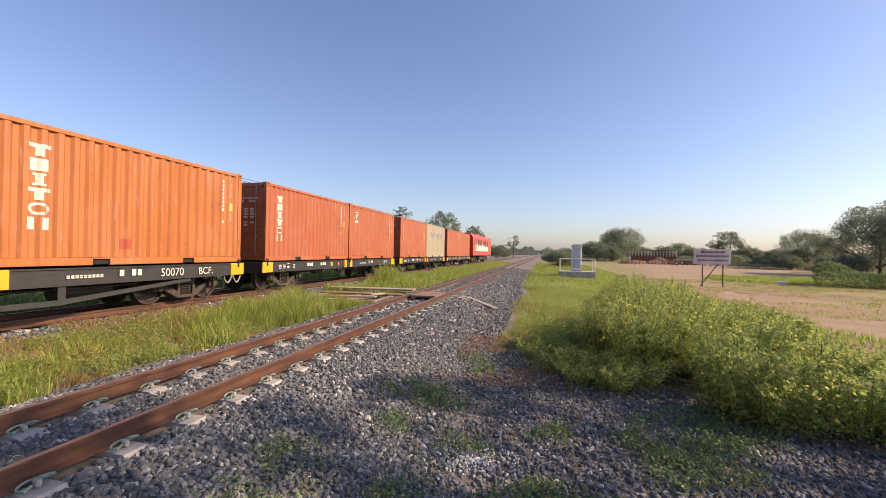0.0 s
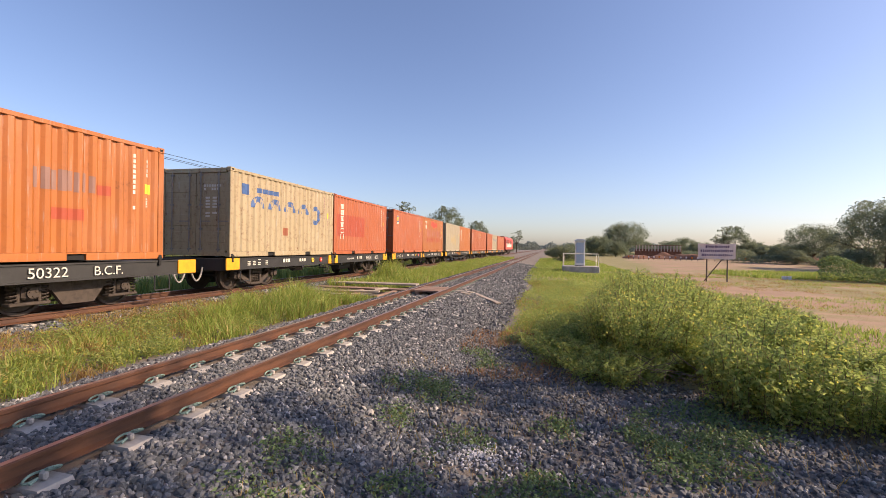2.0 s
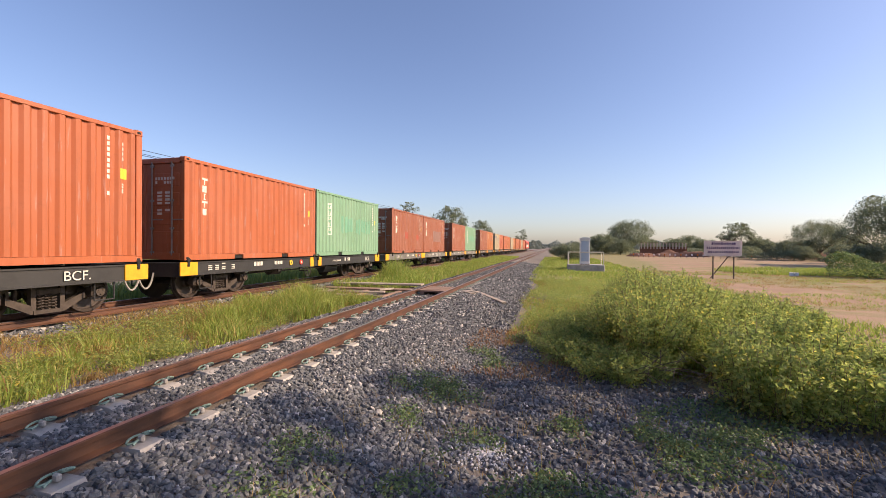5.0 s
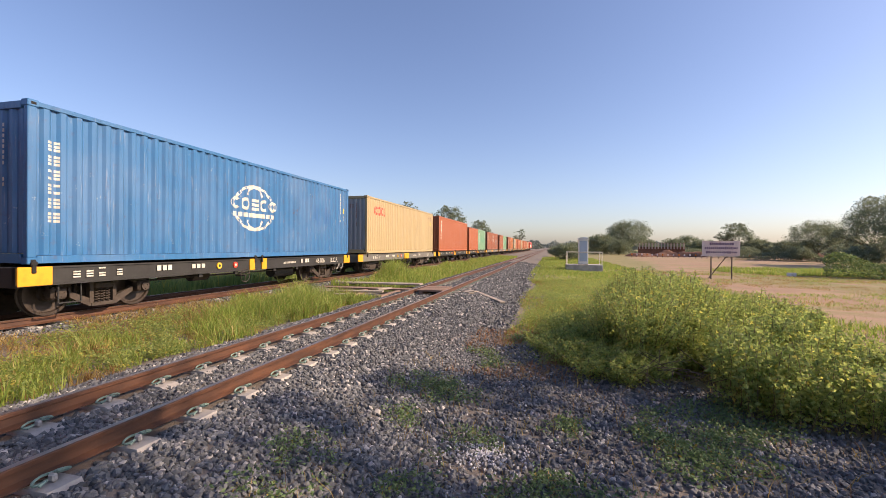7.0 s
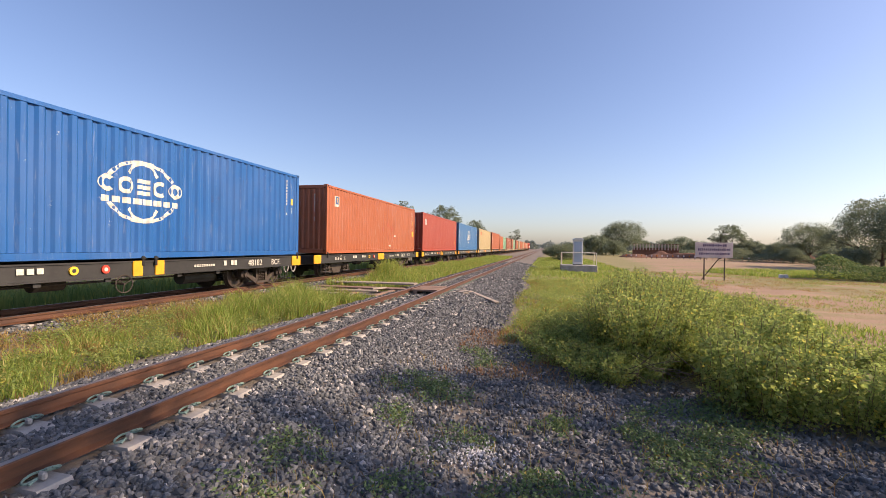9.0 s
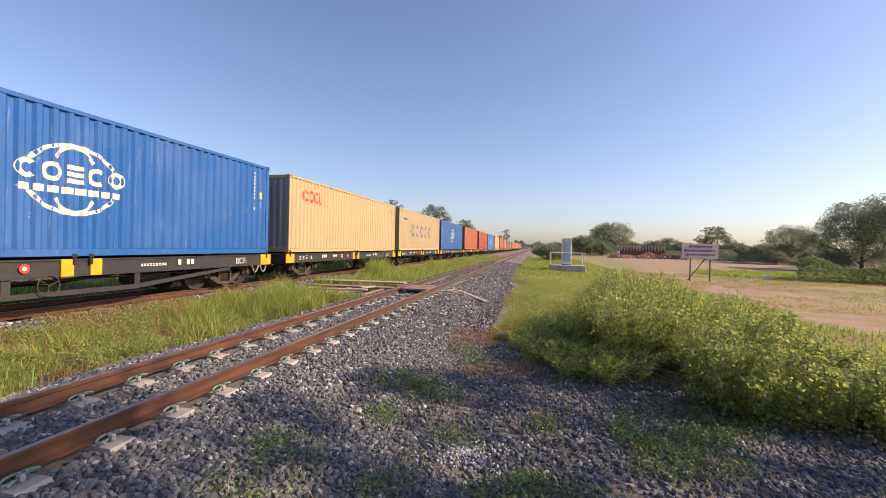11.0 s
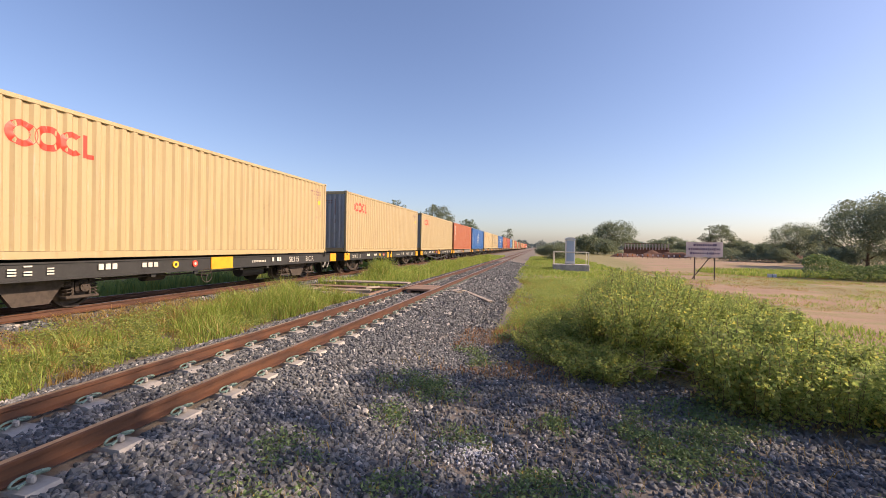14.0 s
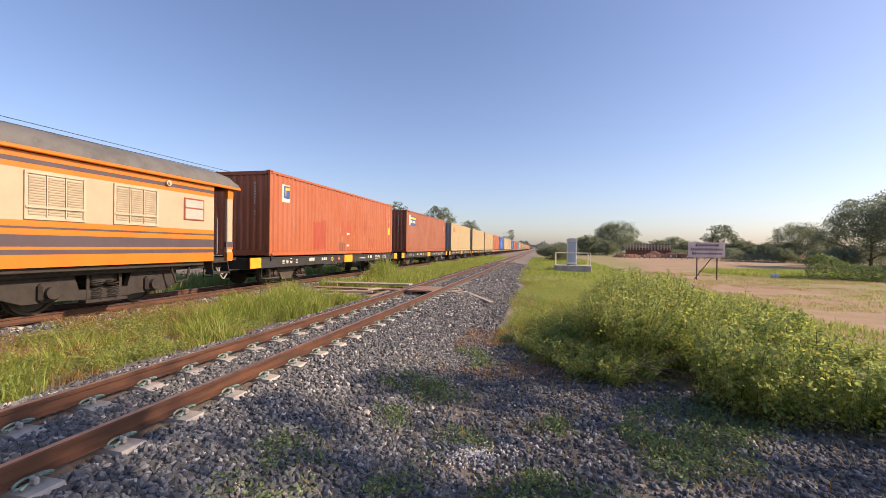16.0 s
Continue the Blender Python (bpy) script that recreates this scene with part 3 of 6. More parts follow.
# wagons from the engine back: y of the front of the load at 0 s, long frame, frame colour, number, loads from the rear
WAGONS = [
    (51.35, 0, "k", "", "pair", ("redorange", "redorange")),
    (37.95, 0, "k", "", "pair", ("redorange", "cream_dark")),
    (24.49, 0, "k", "", "pair", ("red_stack", "red_sticker")),
    (11.11, 2, "k", "50070", "pair", ("greywhite", "orange_stack")),
    (-2.31, 0, "k", "46209", "pair", ("red_sticker", "orange_ghost")),
    (-15.70, 0, "k", "48436", "pair", ("cream_rings", "red_stack_patch")),
    (-30.10, 1, "k", "50322", "pair", ("brown_tall", "orange_stack_ghost")),
    (-45.74, 1, "g", "", "pair", ("brown_tall", "green")),
    (-60.89, 1, "g", "50253", "pair", ("brown_patched", "brown_tall_ghost")),
    (-75.10, 0, "k", "", "pair", ("redorange", "green")),
    (-88.44, 0, "k", "", "one", "redorange_stack"),
    (-102.56, 1, "g", "", "one", "beige"),
    (-116.78, 0, "k", "46106", "one", "bluefade"),
    (-130.23, 0, "k", "46170", "one", "red_sticker40"),
    (-144.49, 1, "k", "50329", "one", "orange_sticker40"),
    (-158.77, 0, "k", "48182", "one", "blue"),
    (-171.80, 0, "k", "", "one", "cream_dark40"),
    (-184.88, 0, "k", "", "one", "beige"),
    (-198.31, 2, "k", "", "one", "blue"),
    (-211.55, 0, "g", "46005", "one", "redorange_stack"),
    (-224.67, 2, "k", "50076", "one", "beige"),
    (-238.01, 0, "k", "48467", "one", "beige"),
    (-252.19, 1, "k", "50315", "one", "beige"),
    (-267.31, 1, "k", "50298", "one", "orange_panel40"),
    (-282.42, 1, "k", "50279", "one", "orange_patches40"),
]


def load(kind, y0):
    """One container by its look, with its middle at y0 at 0 s."""
    if kind == "redorange":
        c, f, hy, H = container("red", "red-orange twenty-foot container on a flat wagon", M_REDORANGE, 20, False, True, y0)
        stacked_mark(c, f, -hy + 0.55, H - 0.45, 0.22, 0.2, 5)
    elif kind == "cream_dark":
        c, f, hy, H = container("cream", "cream twenty-foot container with dark arched shapes", M_WHITEGREY, 20, False, True, y0)
        for j in range(5):
            ring_mark("lettering_shape", -hy + 1.3 + j * 0.82, 1.55, 0.20, 0.36, 0.85, 0, 180, f, M_MARKBLUE, c)
    elif kind in ("red_stack", "red_stack_patch"):
        c, f, hy, H = container("red", "red twenty-foot container with upright cream lettering shapes", M_REDORANGE, 20, False, True, y0)
        if kind == "red_stack_patch":
            patch(c, f, -hy + 0.25, 1.75, 2.9, 0.95, M_PATCH)
        stacked_mark(c, f, -hy + 0.60, H - 0.38, 0.38, 0.265, 6, rings=(4,))
    elif kind == "red_sticker":
        c, f, hy, H = container("red", "red-orange twenty-foot container with a square sticker", M_REDORANGE, 20, False, True, y0)
        sticker(c, f, -hy + 0.62, H - 0.35, 0.40, 0.50)
    elif kind == "greywhite":
        c, f, hy, H = container("greywhite", "dirty off-white twenty-foot container", M_WHITEGREY, 20, False, True, y0)
        patch(c, f, -hy + 2.0, 1.75, 2.3, 1.25, M_BEIGE, 0.45, 5)
    elif kind == "orange_stack":
        c, f, hy, H = container("orange", "orange twenty-foot container with upright cream lettering shapes", M_ORANGE, 20, False, True, y0)
        stacked_mark(c, f, -hy + 0.60, H - 0.38, 0.38, 0.265, 6, rings=(4,))
        patch(c, f, -hy + 2.3, 0.55, 0.28, 0.22, M_PATCH)
    elif kind == "orange_ghost":
        c, f, hy, H = container("orange", "orange twenty-foot container with ragged painted-over lettering", M_ORANGE, 20, False, True, y0)
        stacked_mark(c, f, -hy + 0.75, H - 0.30, 0.34, 0.29, 2)
        patch(c, f, -hy + 1.1, 1.85, 3.9, 0.85, M_PATCHDARK, 0.3, 6)
        patch(c, f, -hy + 1.1, 1.15, 4.1, 0.45, M_PATCH, 0.3, 7)
        patch(c, f, -hy + 2.4, H - 0.18, 1.7, 0.55, M_MARKRED, 0.3, 8)
    elif kind == "cream_rings":
        c, f, hy, H = container("cream", "rust-streaked cream twenty-foot container with dark blue ring shapes", M_CREAMRUST, 20, False, True, y0)
        for j in range(5):
            ring_mark("lettering_shape", -hy + 1.25 + j * 0.86, 1.52, 0.19, 0.36, 0.9, 0, 360 if j > 3 else 180, f, M_MARKBLUE, c)
        bars("lettering_row", -hy + 1.2, H - 0.45, 1.15, 0.2, 1, 4, M_MARKBLUE, c, f, 0.25)
        sheet("logo_shape", -hy + 0.5, -hy + 0.8, H - 0.72, H - 0.4, f, M_MARKBLUE, c, proud=0.004)
        patch(c, f, -hy + 2.55, 0.95, 0.28, 0.26, M_BROWNRED)
    elif kind in ("brown_tall", "brown_tall_ghost", "brown_patched"):
        c, f, hy, H = container("red", "faded brown-red twenty-foot container with pale lettering shapes and lock-rod doors", M_BROWNRED, 20, False, True, y0)
        for j, w in enumerate((0.22, 0.30, 0.30)):
            z1 = H - 0.42 - j * 0.34
            if j == 1:
                ring_mark("lettering_shape", -hy + 0.78, z1 - 0.16, 0.08, 0.15, 0.95, 20, 330, f, M_MARK, c)
            else:
                sheet("lettering_shape", -hy + 0.70, -hy + 0.83, z1 - 0.30, z1, f, M_MARK, c, proud=0.004)
                sheet("lettering_shape", -hy + 0.62, -hy + 0.92, z1 - 0.14, z1 - 0.08, f, M_MARK, c, proud=0.005)
        bars("lettering_row", -0.92, H - 0.66, 0.5, 0.26, 1, 3, M_MARK, c, -hy + 0.012, 0.2, "x")
        if kind == "brown_patched":
            patch(c, f, -0.75, 1.31, 0.55, 0.42, M_PATCH)
            patch(c, f, 1.62, 1.17, 0.30, 0.36, M_PATCH)
            patch(c, f, 1.92, 1.09, 0.20, 0.22, M_PATCH)
        else:
            patch(c, f, -hy + 2.2, 1.55, 2.6, 0.75, M_FLAKE, 0.7, 9)
        if kind == "brown_tall_ghost":
            patch(c, f, -hy + 2.7, 1.62, 2.2, 0.85, M_PATCHGREY, 0.06, 10)
    elif kind == "orange_stack_ghost":
        c, f, hy, H = container("orange", "orange twenty-foot container with half-covered lettering shapes", M_ORANGE, 20, False, True, y0)
        stacked_mark(c, f, -hy + 0.85, H - 0.40, 0.36, 0.29, 2)
        patch(c, f, -hy + 0.85, H - 1.0, 0.36, 1.15, M_PATCHDARK, 0.2, 11)
        patch(c, f, -hy + 1.55, H - 1.05, 0.34, 0.9, M_PATCHDARK, 0.3, 14)
        patch(c, f, -hy + 3.4, 1.72, 1.2, 0.42, M_PATCHGREY, 0.1, 12)
        patch(c, f, -hy + 3.7, 1.0, 0.6, 0.22, M_PATCH)
        patch(c, f, -hy + 4.5, 1.52, 0.32, 0.2, M_PATCH)
    elif kind == "green":
        c, f, hy, H = container("green", "pale green twenty-foot container with a darker painted-out field", M_GREEN, 20, False, True, y0)
        sheet("lettering_panel", -hy + 0.85, -hy + 1.20, H - 1.75, H - 0.45, f, M_MARK, c, proud=0.003)
        stacked_mark(c, f, -hy + 0.92, H - 0.52, 0.2, 0.15, 8, M_PATCHGREEN)
        patch(c, f, -hy + 2.0, 1.72, 3.1, 0.8, M_PATCHGREEN, 0.18, 13)
    elif kind == "redorange_stack":
        c, f, hy, H = container("red", "red-orange forty-foot high-cube container with upright cream lettering shapes", M_REDORANGE, 40, True, False, y0)
        stacked_mark(c, f, -hy + 0.68, H - 0.37, 0.38, 0.265, 6, rings=(4,))
        patch(c, f, hy - 6.5, 0.95, 3.6, 0.35, M_PATCHDARK, 0.6, 15)
    elif kind == "beige":
        c, f, hy, H = container("beige", "beige forty-foot high-cube container with a red ring logo", M_BEIGE, 40, True, False, y0)
        red_rings(c, f, -hy + 1.20, H - 0.67, 0.46)
        bars("code_marking", -0.55, H - 0.45, 1.1, 0.2, 2, 8, M_PATCHGREY, c, -hy - 0.004, 0.45, "x")
        for j in range(2):
            bm = bmesh.new()
            bmesh.ops.create_circle(bm, segments=20, radius=0.115, matrix=Matrix.Translation((-0.3 + j * 0.24, -hy - 0.005, H - 0.85)) @ Euler((math.pi / 2, 0, 0)).to_matrix().to_4x4(), cap_ends=True)
            part("logo_shape", bm, M_MARKRED, c)
    elif kind in ("bluefade", "blue"):
        m = M_BLUE if kind == "blue" else M_BLUEFADE
        c, f, hy, H = container("blue", "blue forty-foot high-cube container with a white globe logo" if kind == "blue" else "faded scuffed blue forty-foot container with a white globe logo", m, 40, True, False, y0)
        globe_mark(c, f, -hy + 5.95, 1.50, 0.70)
        for j in range(6):
            bars("lettering_block", -hy + 0.32, H - 0.66 - j * 0.26, 0.24, 0.20, 3, 2, M_MARK, c, f, 0.3, seed=20 + j)
        if kind == "bluefade":
            patch(c, f, hy - 2.9, 2.0, 1.5, 0.9, M_FAINTBLUE, 0.35, 21)
    elif kind == "red_sticker40":
        c, f, hy, H = container("red", "bright red forty-foot high-cube container with a small sticker", M_RED, 40, True, False, y0)
        sticker(c, f, -hy + 0.75, H - 0.45, 0.34, 0.44)
        sheet("yellow_plate", hy - 0.78, hy - 0.55, 0.62, 0.88, f, M_MARKYEL, c, proud=0.004)
    elif kind == "orange_sticker40":
        c, f, hy, H = container("red", "orange-red forty-foot high-cube container with a small sticker", M_REDORANGE, 40, True, False, y0)
        sticker(c, f, -hy + 0.75, H - 0.40, 0.34, 0.46)
        patch(c, f, hy - 5.9, 1.75, 1.9, 0.6, M_PATCHSOFT, 0.6, 22)
        patch(c, f, hy - 5.4, 1.15, 1.7, 0.45, M_PATCHSOFT, 0.75, 23)
        for y, z in ((hy - 4.05, 1.0), (hy - 4.85, 0.42)):
            sheet("paper_label", y, y + 0.22, z - 0.09, z, f, M_MARK, c, proud=0.006)
        sheet("yellow_plate", hy - 0.55, hy - 0.25, 1.0, 1.34, f, M_MARKYEL, c, proud=0.005)
    elif kind == "cream_dark40":
        c, f, hy, H = container("cream", "cream forty-foot container with dark ring and bar shapes", M_BEIGE, 40, True, False, y0)
        for j in range(5):
            ring_mark("lettering_shape", -hy + 3.3 + j * 1.25, 1.45, 0.25, 0.46, 0.9, 30 if j % 2 else 0, 330 if j % 2 else 360, f, M_MARKBLUE, c)
        sheet("logo_shape", -hy + 1.0, -hy + 1.9, H - 0.75, H - 0.62, f, M_MARKBLUE, c, proud=0.004)
    elif kind == "orange_panel40":
        c, f, hy, H = container("red", "salmon-orange forty-foot container with a blue and yellow name panel", M_BROWNRED, 40, True, False, y0)
        sheet("name_panel", -hy + 0.75, -hy + 0.95, H - 1.0, H - 0.30, f, M_MARK, c, proud=0.004)
        sheet("name_panel", -hy + 0.95, -hy + 2.25, H - 1.02, H - 0.36, f, M_MARKBLUE, c, proud=0.004)
        sheet("name_panel", -hy + 0.95, -hy + 2.25, H - 0.58, H - 0.44, f, M_MARKYEL, c, proud=0.006)
        bars("lettering_row", -hy + 1.0, H - 0.68, 1.2, 0.2, 1, 6, M_MARK, c, f + 0.003, 0.2)
    else:
        c, f, hy, H = container("red", "orange-red forty-foot container with dark repaint patches", M_REDORANGE, 40, True, False, y0)
        sticker(c, f, -hy + 0.75, H - 0.38, 0.5, 0.62)
        patch(c, f, hy - 9.35, 1.32, 0.72, 1.08, M_PATCH)
        patch(c, f, hy - 8.63, 1.42, 0.34, 1.18, M_PATCH)
        patch(c, f, hy - 6.75, 1.55, 1.05, 0.72, M_PATCHSOFT)
        patch(c, f, hy - 7.05, 0.52, 0.65, 0.36, M_PATCHBROWN)
        patch(c, f, hy - 3.75, 0.82, 0.95, 0.55, M_PATCHSOFT, 0.3, 31)
        patch(c, f, hy - 5.35, 1.45, 2.3, 0.30, M_PATCHSOFT, 0.8, 32)
        for y, z in ((hy - 6.22, 0.98), (hy - 6.25, 0.44)):
            sheet("paper_label", y, y + 0.22, z - 0.09, z, f, M_MARK, c, proud=0.006)
        sheet("yellow_plate", hy - 0.62, hy - 0.32, 1.05, 1.45, f, M_MARKYEL, c, proud=0.005)
    return c


# ---- the train: flat wagons ----
def wheel_mesh(bm, x, r=0.43):
    out = math.copysign(1, x)
    prof = [(-0.065, r + 0.028), (-0.035, r + 0.028), (-0.03, r), (0.065, r - 0.006), (0.065, r - 0.06), (0.02, r - 0.075), (0.0, 0.16), (0.05, 0.13), (0.05, 0.0)]
    n = 28
    rings = []
    for dx, rr in prof:
        rings.append([bm.verts.new((x + out * dx, rr * math.cos(i / n * math.tau), rr * math.sin(i / n * math.tau))) for i in range(n)])
    for a, b in zip(rings, rings[1:]):
        for i in range(n):
            bm.faces.new((a[i], a[(i + 1) % n], b[(i + 1) % n], b[i]))
    bm.faces.new(rings[0])
    # drilled mark and scuffs on the disc, so that the turning shows
    for a in (0.3, 2.4, 4.4):
        box(bm, x + out * 0.066, (r - 0.035) * math.cos(a), (r - 0.035) * math.sin(a), 0.004, 0.05, 0.04)


def wheelset(parent, y):
    bm = bmesh.new()
    rod(bm, (-0.72, 0, 0), (0.72, 0, 0), 0.068, 12)
    for x in (-0.545, 0.545):
        wheel_mesh(bm, x)
    bmesh.ops.recalc_face_normals(bm, faces=bm.faces[:])
    w = part("wheelset", bm, M_WHEEL, parent, "worn steel wheels on their axle")
    w.location = (0, y, 0.43)
    return w


def coil(bm, x, y, z0, z1, r, turns=5):
    pts = [(x + r * math.cos(i * math.tau / 8), y + r * math.sin(i * math.tau / 8), z0 + (z1 - z0) * i / (turns * 8)) for i in range(turns * 8 + 1)]
    tube(bm, pts, 0.014, 4)


def frame_outline(style):
    if style == "cast":
        return [(-1.02, 0.34), (-1.02, 0.60), (-0.74, 0.64), (-0.50, 0.79), (0.50, 0.79), (0.74, 0.64), (1.02, 0.60), (1.02, 0.34), (0.78, 0.34), (0.30, 0.13), (-0.30, 0.13), (-0.78, 0.34)]
    return [(-1.18, 0.50), (-1.18, 0.66), (-0.45, 0.70), (0.45, 0.70), (1.18, 0.66), (1.18, 0.50), (0.50, 0.46), (0.30, 0.16), (-0.30, 0.16), (-0.50, 0.46)]


def bogie(parent, y, style):
    b = new("bogie")
    b.parent = parent
    b.location = (0, y, 0)
    tagged(b, "dusty cast-steel bogie")
    for s in (1, -1):
        x = s * 0.80
        bm = bmesh.new()
        if style == "cast":
            top = [(-1.02, 0.50), (-1.02, 0.60), (-0.74, 0.66), (-0.48, 0.80), (0.48, 0.80), (0.74, 0.66), (1.02, 0.60), (1.02, 0.50), (0.72, 0.53), (0.42, 0.70), (-0.42, 0.70), (-0.72, 0.53)]
            slab(bm, top, "x", x - 0.05, x + 0.05)
            for q in (1, -1):
                arm = [(q * 0.66, 0.34), (q * 0.66, 0.46), (q * 0.20, 0.25), (q * 0.20, 0.12), (q * 0.28, 0.12)]
                slab(bm, arm, "x", x - 0.05, x + 0.05)
                post = [(q * 0.20, 0.2), (q * 0.20, 0.72), (q * 0.28, 0.72), (q * 0.28, 0.2)]
                slab(bm, post, "x", x - 0.055, x + 0.055)
            box(bm, x, 0, 0.15, 0.13, 0.48, 0.07)
        else:
            slab(bm, frame_outline(style), "x", x - 0.045, x + 0.045)
            for q in (1, -1):
                slab(bm, [(q * 0.50, 0.60), (q * 1.30, 0.60), (q * 1.30, 0.69), (q * 0.50, 0.69)], "x", x - 0.10, x + 0.10)
                box(bm, x + s * 0.02, q * 0.88, 0.245, 0.20, 0.66, 0.06, bev=0.015)
                for e in (-0.17, 0.17):
                    box(bm, x + s * 0.02, q * 0.88 + e, 0.44, 0.12, 0.05, 0.36, bev=0.01)
        for q in (1, -1):
            box(bm, x + s * 0.02, q * 0.88, 0.45, 0.22, 0.28, 0.25, bev=0.04)
            rod(bm, (x + s * 0.10, q * 0.88, 0.44), (x + s * 0.17, q * 0.88, 0.44), 0.095, 14)
            for k in range(3):
                a = k * math.tau / 3 + 0.5
                rod(bm, (x + s * 0.17, q * 0.88 + 0.055 * math.cos(a), 0.44 + 0.055 * math.sin(a)), (x + s * 0.185, q * 0.88 + 0.055 * math.cos(a), 0.44 + 0.055 * math.sin(a)), 0.016, 6)
        part("side_frame", bm, M_BOGIE, b)
        bm = bmesh.new()
        if style == "cast":
            for dy in (-0.11, 0.0, 0.11):
                coil(bm, x, dy, 0.19, 0.46, 0.052, 5)
            box(bm, x, 0, 0.53, 0.16, 0.38, 0.13, bev=0.02)
        else:
            for q in (-1.13, -0.63, 0.63, 1.13):
                coil(bm, x + s * 0.03, q, 0.28, 0.60, 0.075, 5)
        part("spring", bm, M_BOGIE, b, "coil springs")
        bm = bmesh.new()
        for q in (1, -1):
            box(bm, s * 0.56, q * 0.36, 0.43, 0.09, 0.06, 0.30, bev=0.02)
        rod(bm, (s * 0.50, -0.38, 0.22), (s * 0.50, 0.38, 0.22), 0.018, 6)
        part("brake_gear", bm, M_BOGIE, b, "brake blocks and rods")
    bm = bmesh.new()
    box(bm, 0, 0, 0.60, 1.7, 0.36, 0.20, bev=0.03)
    part("bolster", bm, M_BOGIE, b)
    for q in (-0.88, 0.88):
        wheelset(b, q)
    return b


def flat_wagon(kind, paintwork, style):
    """kind 0: short straight frame; 1: long frame with bare ends; 2: short frame with trussed sills. Its origin is under the middle of the load."""
    half = 6.1 + (0.97 if kind == 1 else 0.14)
    w = thing("flat_wagon", {0: "black short container flat wagon with yellow corner blocks", 1: "long container flat wagon with yellow bare ends",
                             2: "black container flat wagon with trussed side sills"}[kind] if paintwork is M_BLACKPAINT else "weathered grey container flat wagon with yellow corner blocks",
              "railway wagon", "wagons of the train")
    for s in (1, -1):
        bm = bmesh.new()
        slab(bm, [(1.10, 0.64), (1.215, 0.64), (1.215, 0.665), (1.165, 0.668), (1.165, 0.952), (1.215, 0.955), (1.215, 0.985), (1.10, 0.985)], "y", -half, half)
        box(bm, 1.178, 0, 0.81, 0.02, 2 * half - 0.02, 0.284)
        if kind == 2:
            for q in (1, -1):
                slab(bm, [(q * 4.3, 0.56), (q * 4.3, 0.64), (q * 1.2, 0.38), (q * 1.2, 0.28)], "x", 1.12, 1.18)
                box(bm, 1.15, q * 1.25, 0.48, 0.06, 0.14, 0.32)
            box(bm, 1.15, 0, 0.33, 0.06, 2.6, 0.10)
        else:
            for q in (-2.2, -0.9, 0.9, 2.2):
                box(bm, 1.13, q, 0.60, 0.05, 0.12, 0.09)
        sill = part("side_sill", bm, paintwork, w)
        sill.scale = (s, 1, 1)
        for q in [-half + 0.27, half - 0.27] + ([0.0] if kind == 1 else [-0.28, 0.28]):
            bm = bmesh.new()
            wide = 0.54 if abs(q) > 1 else 0.86 if kind == 1 else 0.24
            box(bm, s * 1.2, q, 0.815, 0.05, wide, 0.34, bev=0.008)
            part("yellow_block", bm, M_YELLOW, w, "yellow painted corner block")
        for q in (-6.0, 6.0) if kind == 1 else (-6.0, -0.16, 0.16, 6.0):
            bm = bmesh.new()
            box(bm, s * 1.222, q, 0.98, 0.05, 0.07, 0.22, bev=0.01)
            box(bm, s * 1.222, q, 1.04, 0.06, 0.11, 0.06, bev=0.01)
            part("container_lock", bm, M_DARK, w, "dark twist-lock bracket")
        # small white writing as bars on the sill
        bars("stencil_marking", -5.35, 0.93, 0.72, 0.20, 4, 3, M_MARK, w, s * 1.219, 0.45, "flat", 31)
        bars("stencil_marking", -4.5, 0.93, 0.22, 0.20, 4, 1, M_MARK, w, s * 1.219, 0.45, "flat", 32)
        bars("stencil_marking", 1.3, 0.84, 0.72, 0.07, 2, 9, M_MARK, w, s * 1.219, 0.25, "flat", 33)
        bars("stencil_marking", -3.55, 0.915, 0.44, 0.17, 1, 3, M_MARK, w, s * 1.219, 0.28, "flat", 34)
        bars("stencil_marking", -2.55, 0.905, 0.46, 0.15, 1, 3, M_MARK, w, s * 1.219, 0.30, "flat", 36)
        bars("stencil_marking", 2.35, 0.915, 0.56, 0.19, 1, 4, M_MARK, w, s * 1.219, 0.28, "flat", 37)
        for q, m in ((-1.62, M_MARKYEL), (-1.0, M_MARKRED)):
            bm = bmesh.new()
            rod(bm, (s * 1.17, q, 0.83), (s * 1.222, q, 0.83), 0.085, 18)
            d = part("round_mark", bm, m, w, "round painted mark")
            bm = bmesh.new()
            rod(bm, (s * 1.17, q, 0.83), (s * 1.225, q, 0.83), 0.04, 12)
            part("round_mark", bm, M_MARK if m is M_MARKRED else M_BLACKPAINT, w)
    bm = bmesh.new()
    slab(bm, [(-0.2, 0.55), (0.2, 0.55), (0.2, 0.95), (-0.2, 0.95)], "y", -half, half)
    part("centre_sill", bm, paintwork, w)
    for q in (-4.15, -2.1, 0.0, 2.1, 4.15):
        bm = bmesh.new()
        box(bm, 0, q, 0.84, 2.2, 0.16, 0.24, bev=0.01)
        part("cross_beam", bm, paintwork, w)
    for e in (1, -1):
        bm = bmesh.new()
        box(bm, 0, e * (half - 0.06), 0.80, 2.38, 0.12, 0.36, bev=0.01)
        part("end_beam", bm, paintwork, w)
        bm = bmesh.new()
        box(bm, 0, e * (half + 0.22), 0.78, 0.16, 0.5, 0.18, bev=0.02)
        box(bm, 0.03, e * (half + 0.44), 0.78, 0.28, 0.16, 0.30, bev=0.05)
        part("coupler", bm, M_BOGIE, w, "steel knuckle coupler")
        bm = bmesh.new()
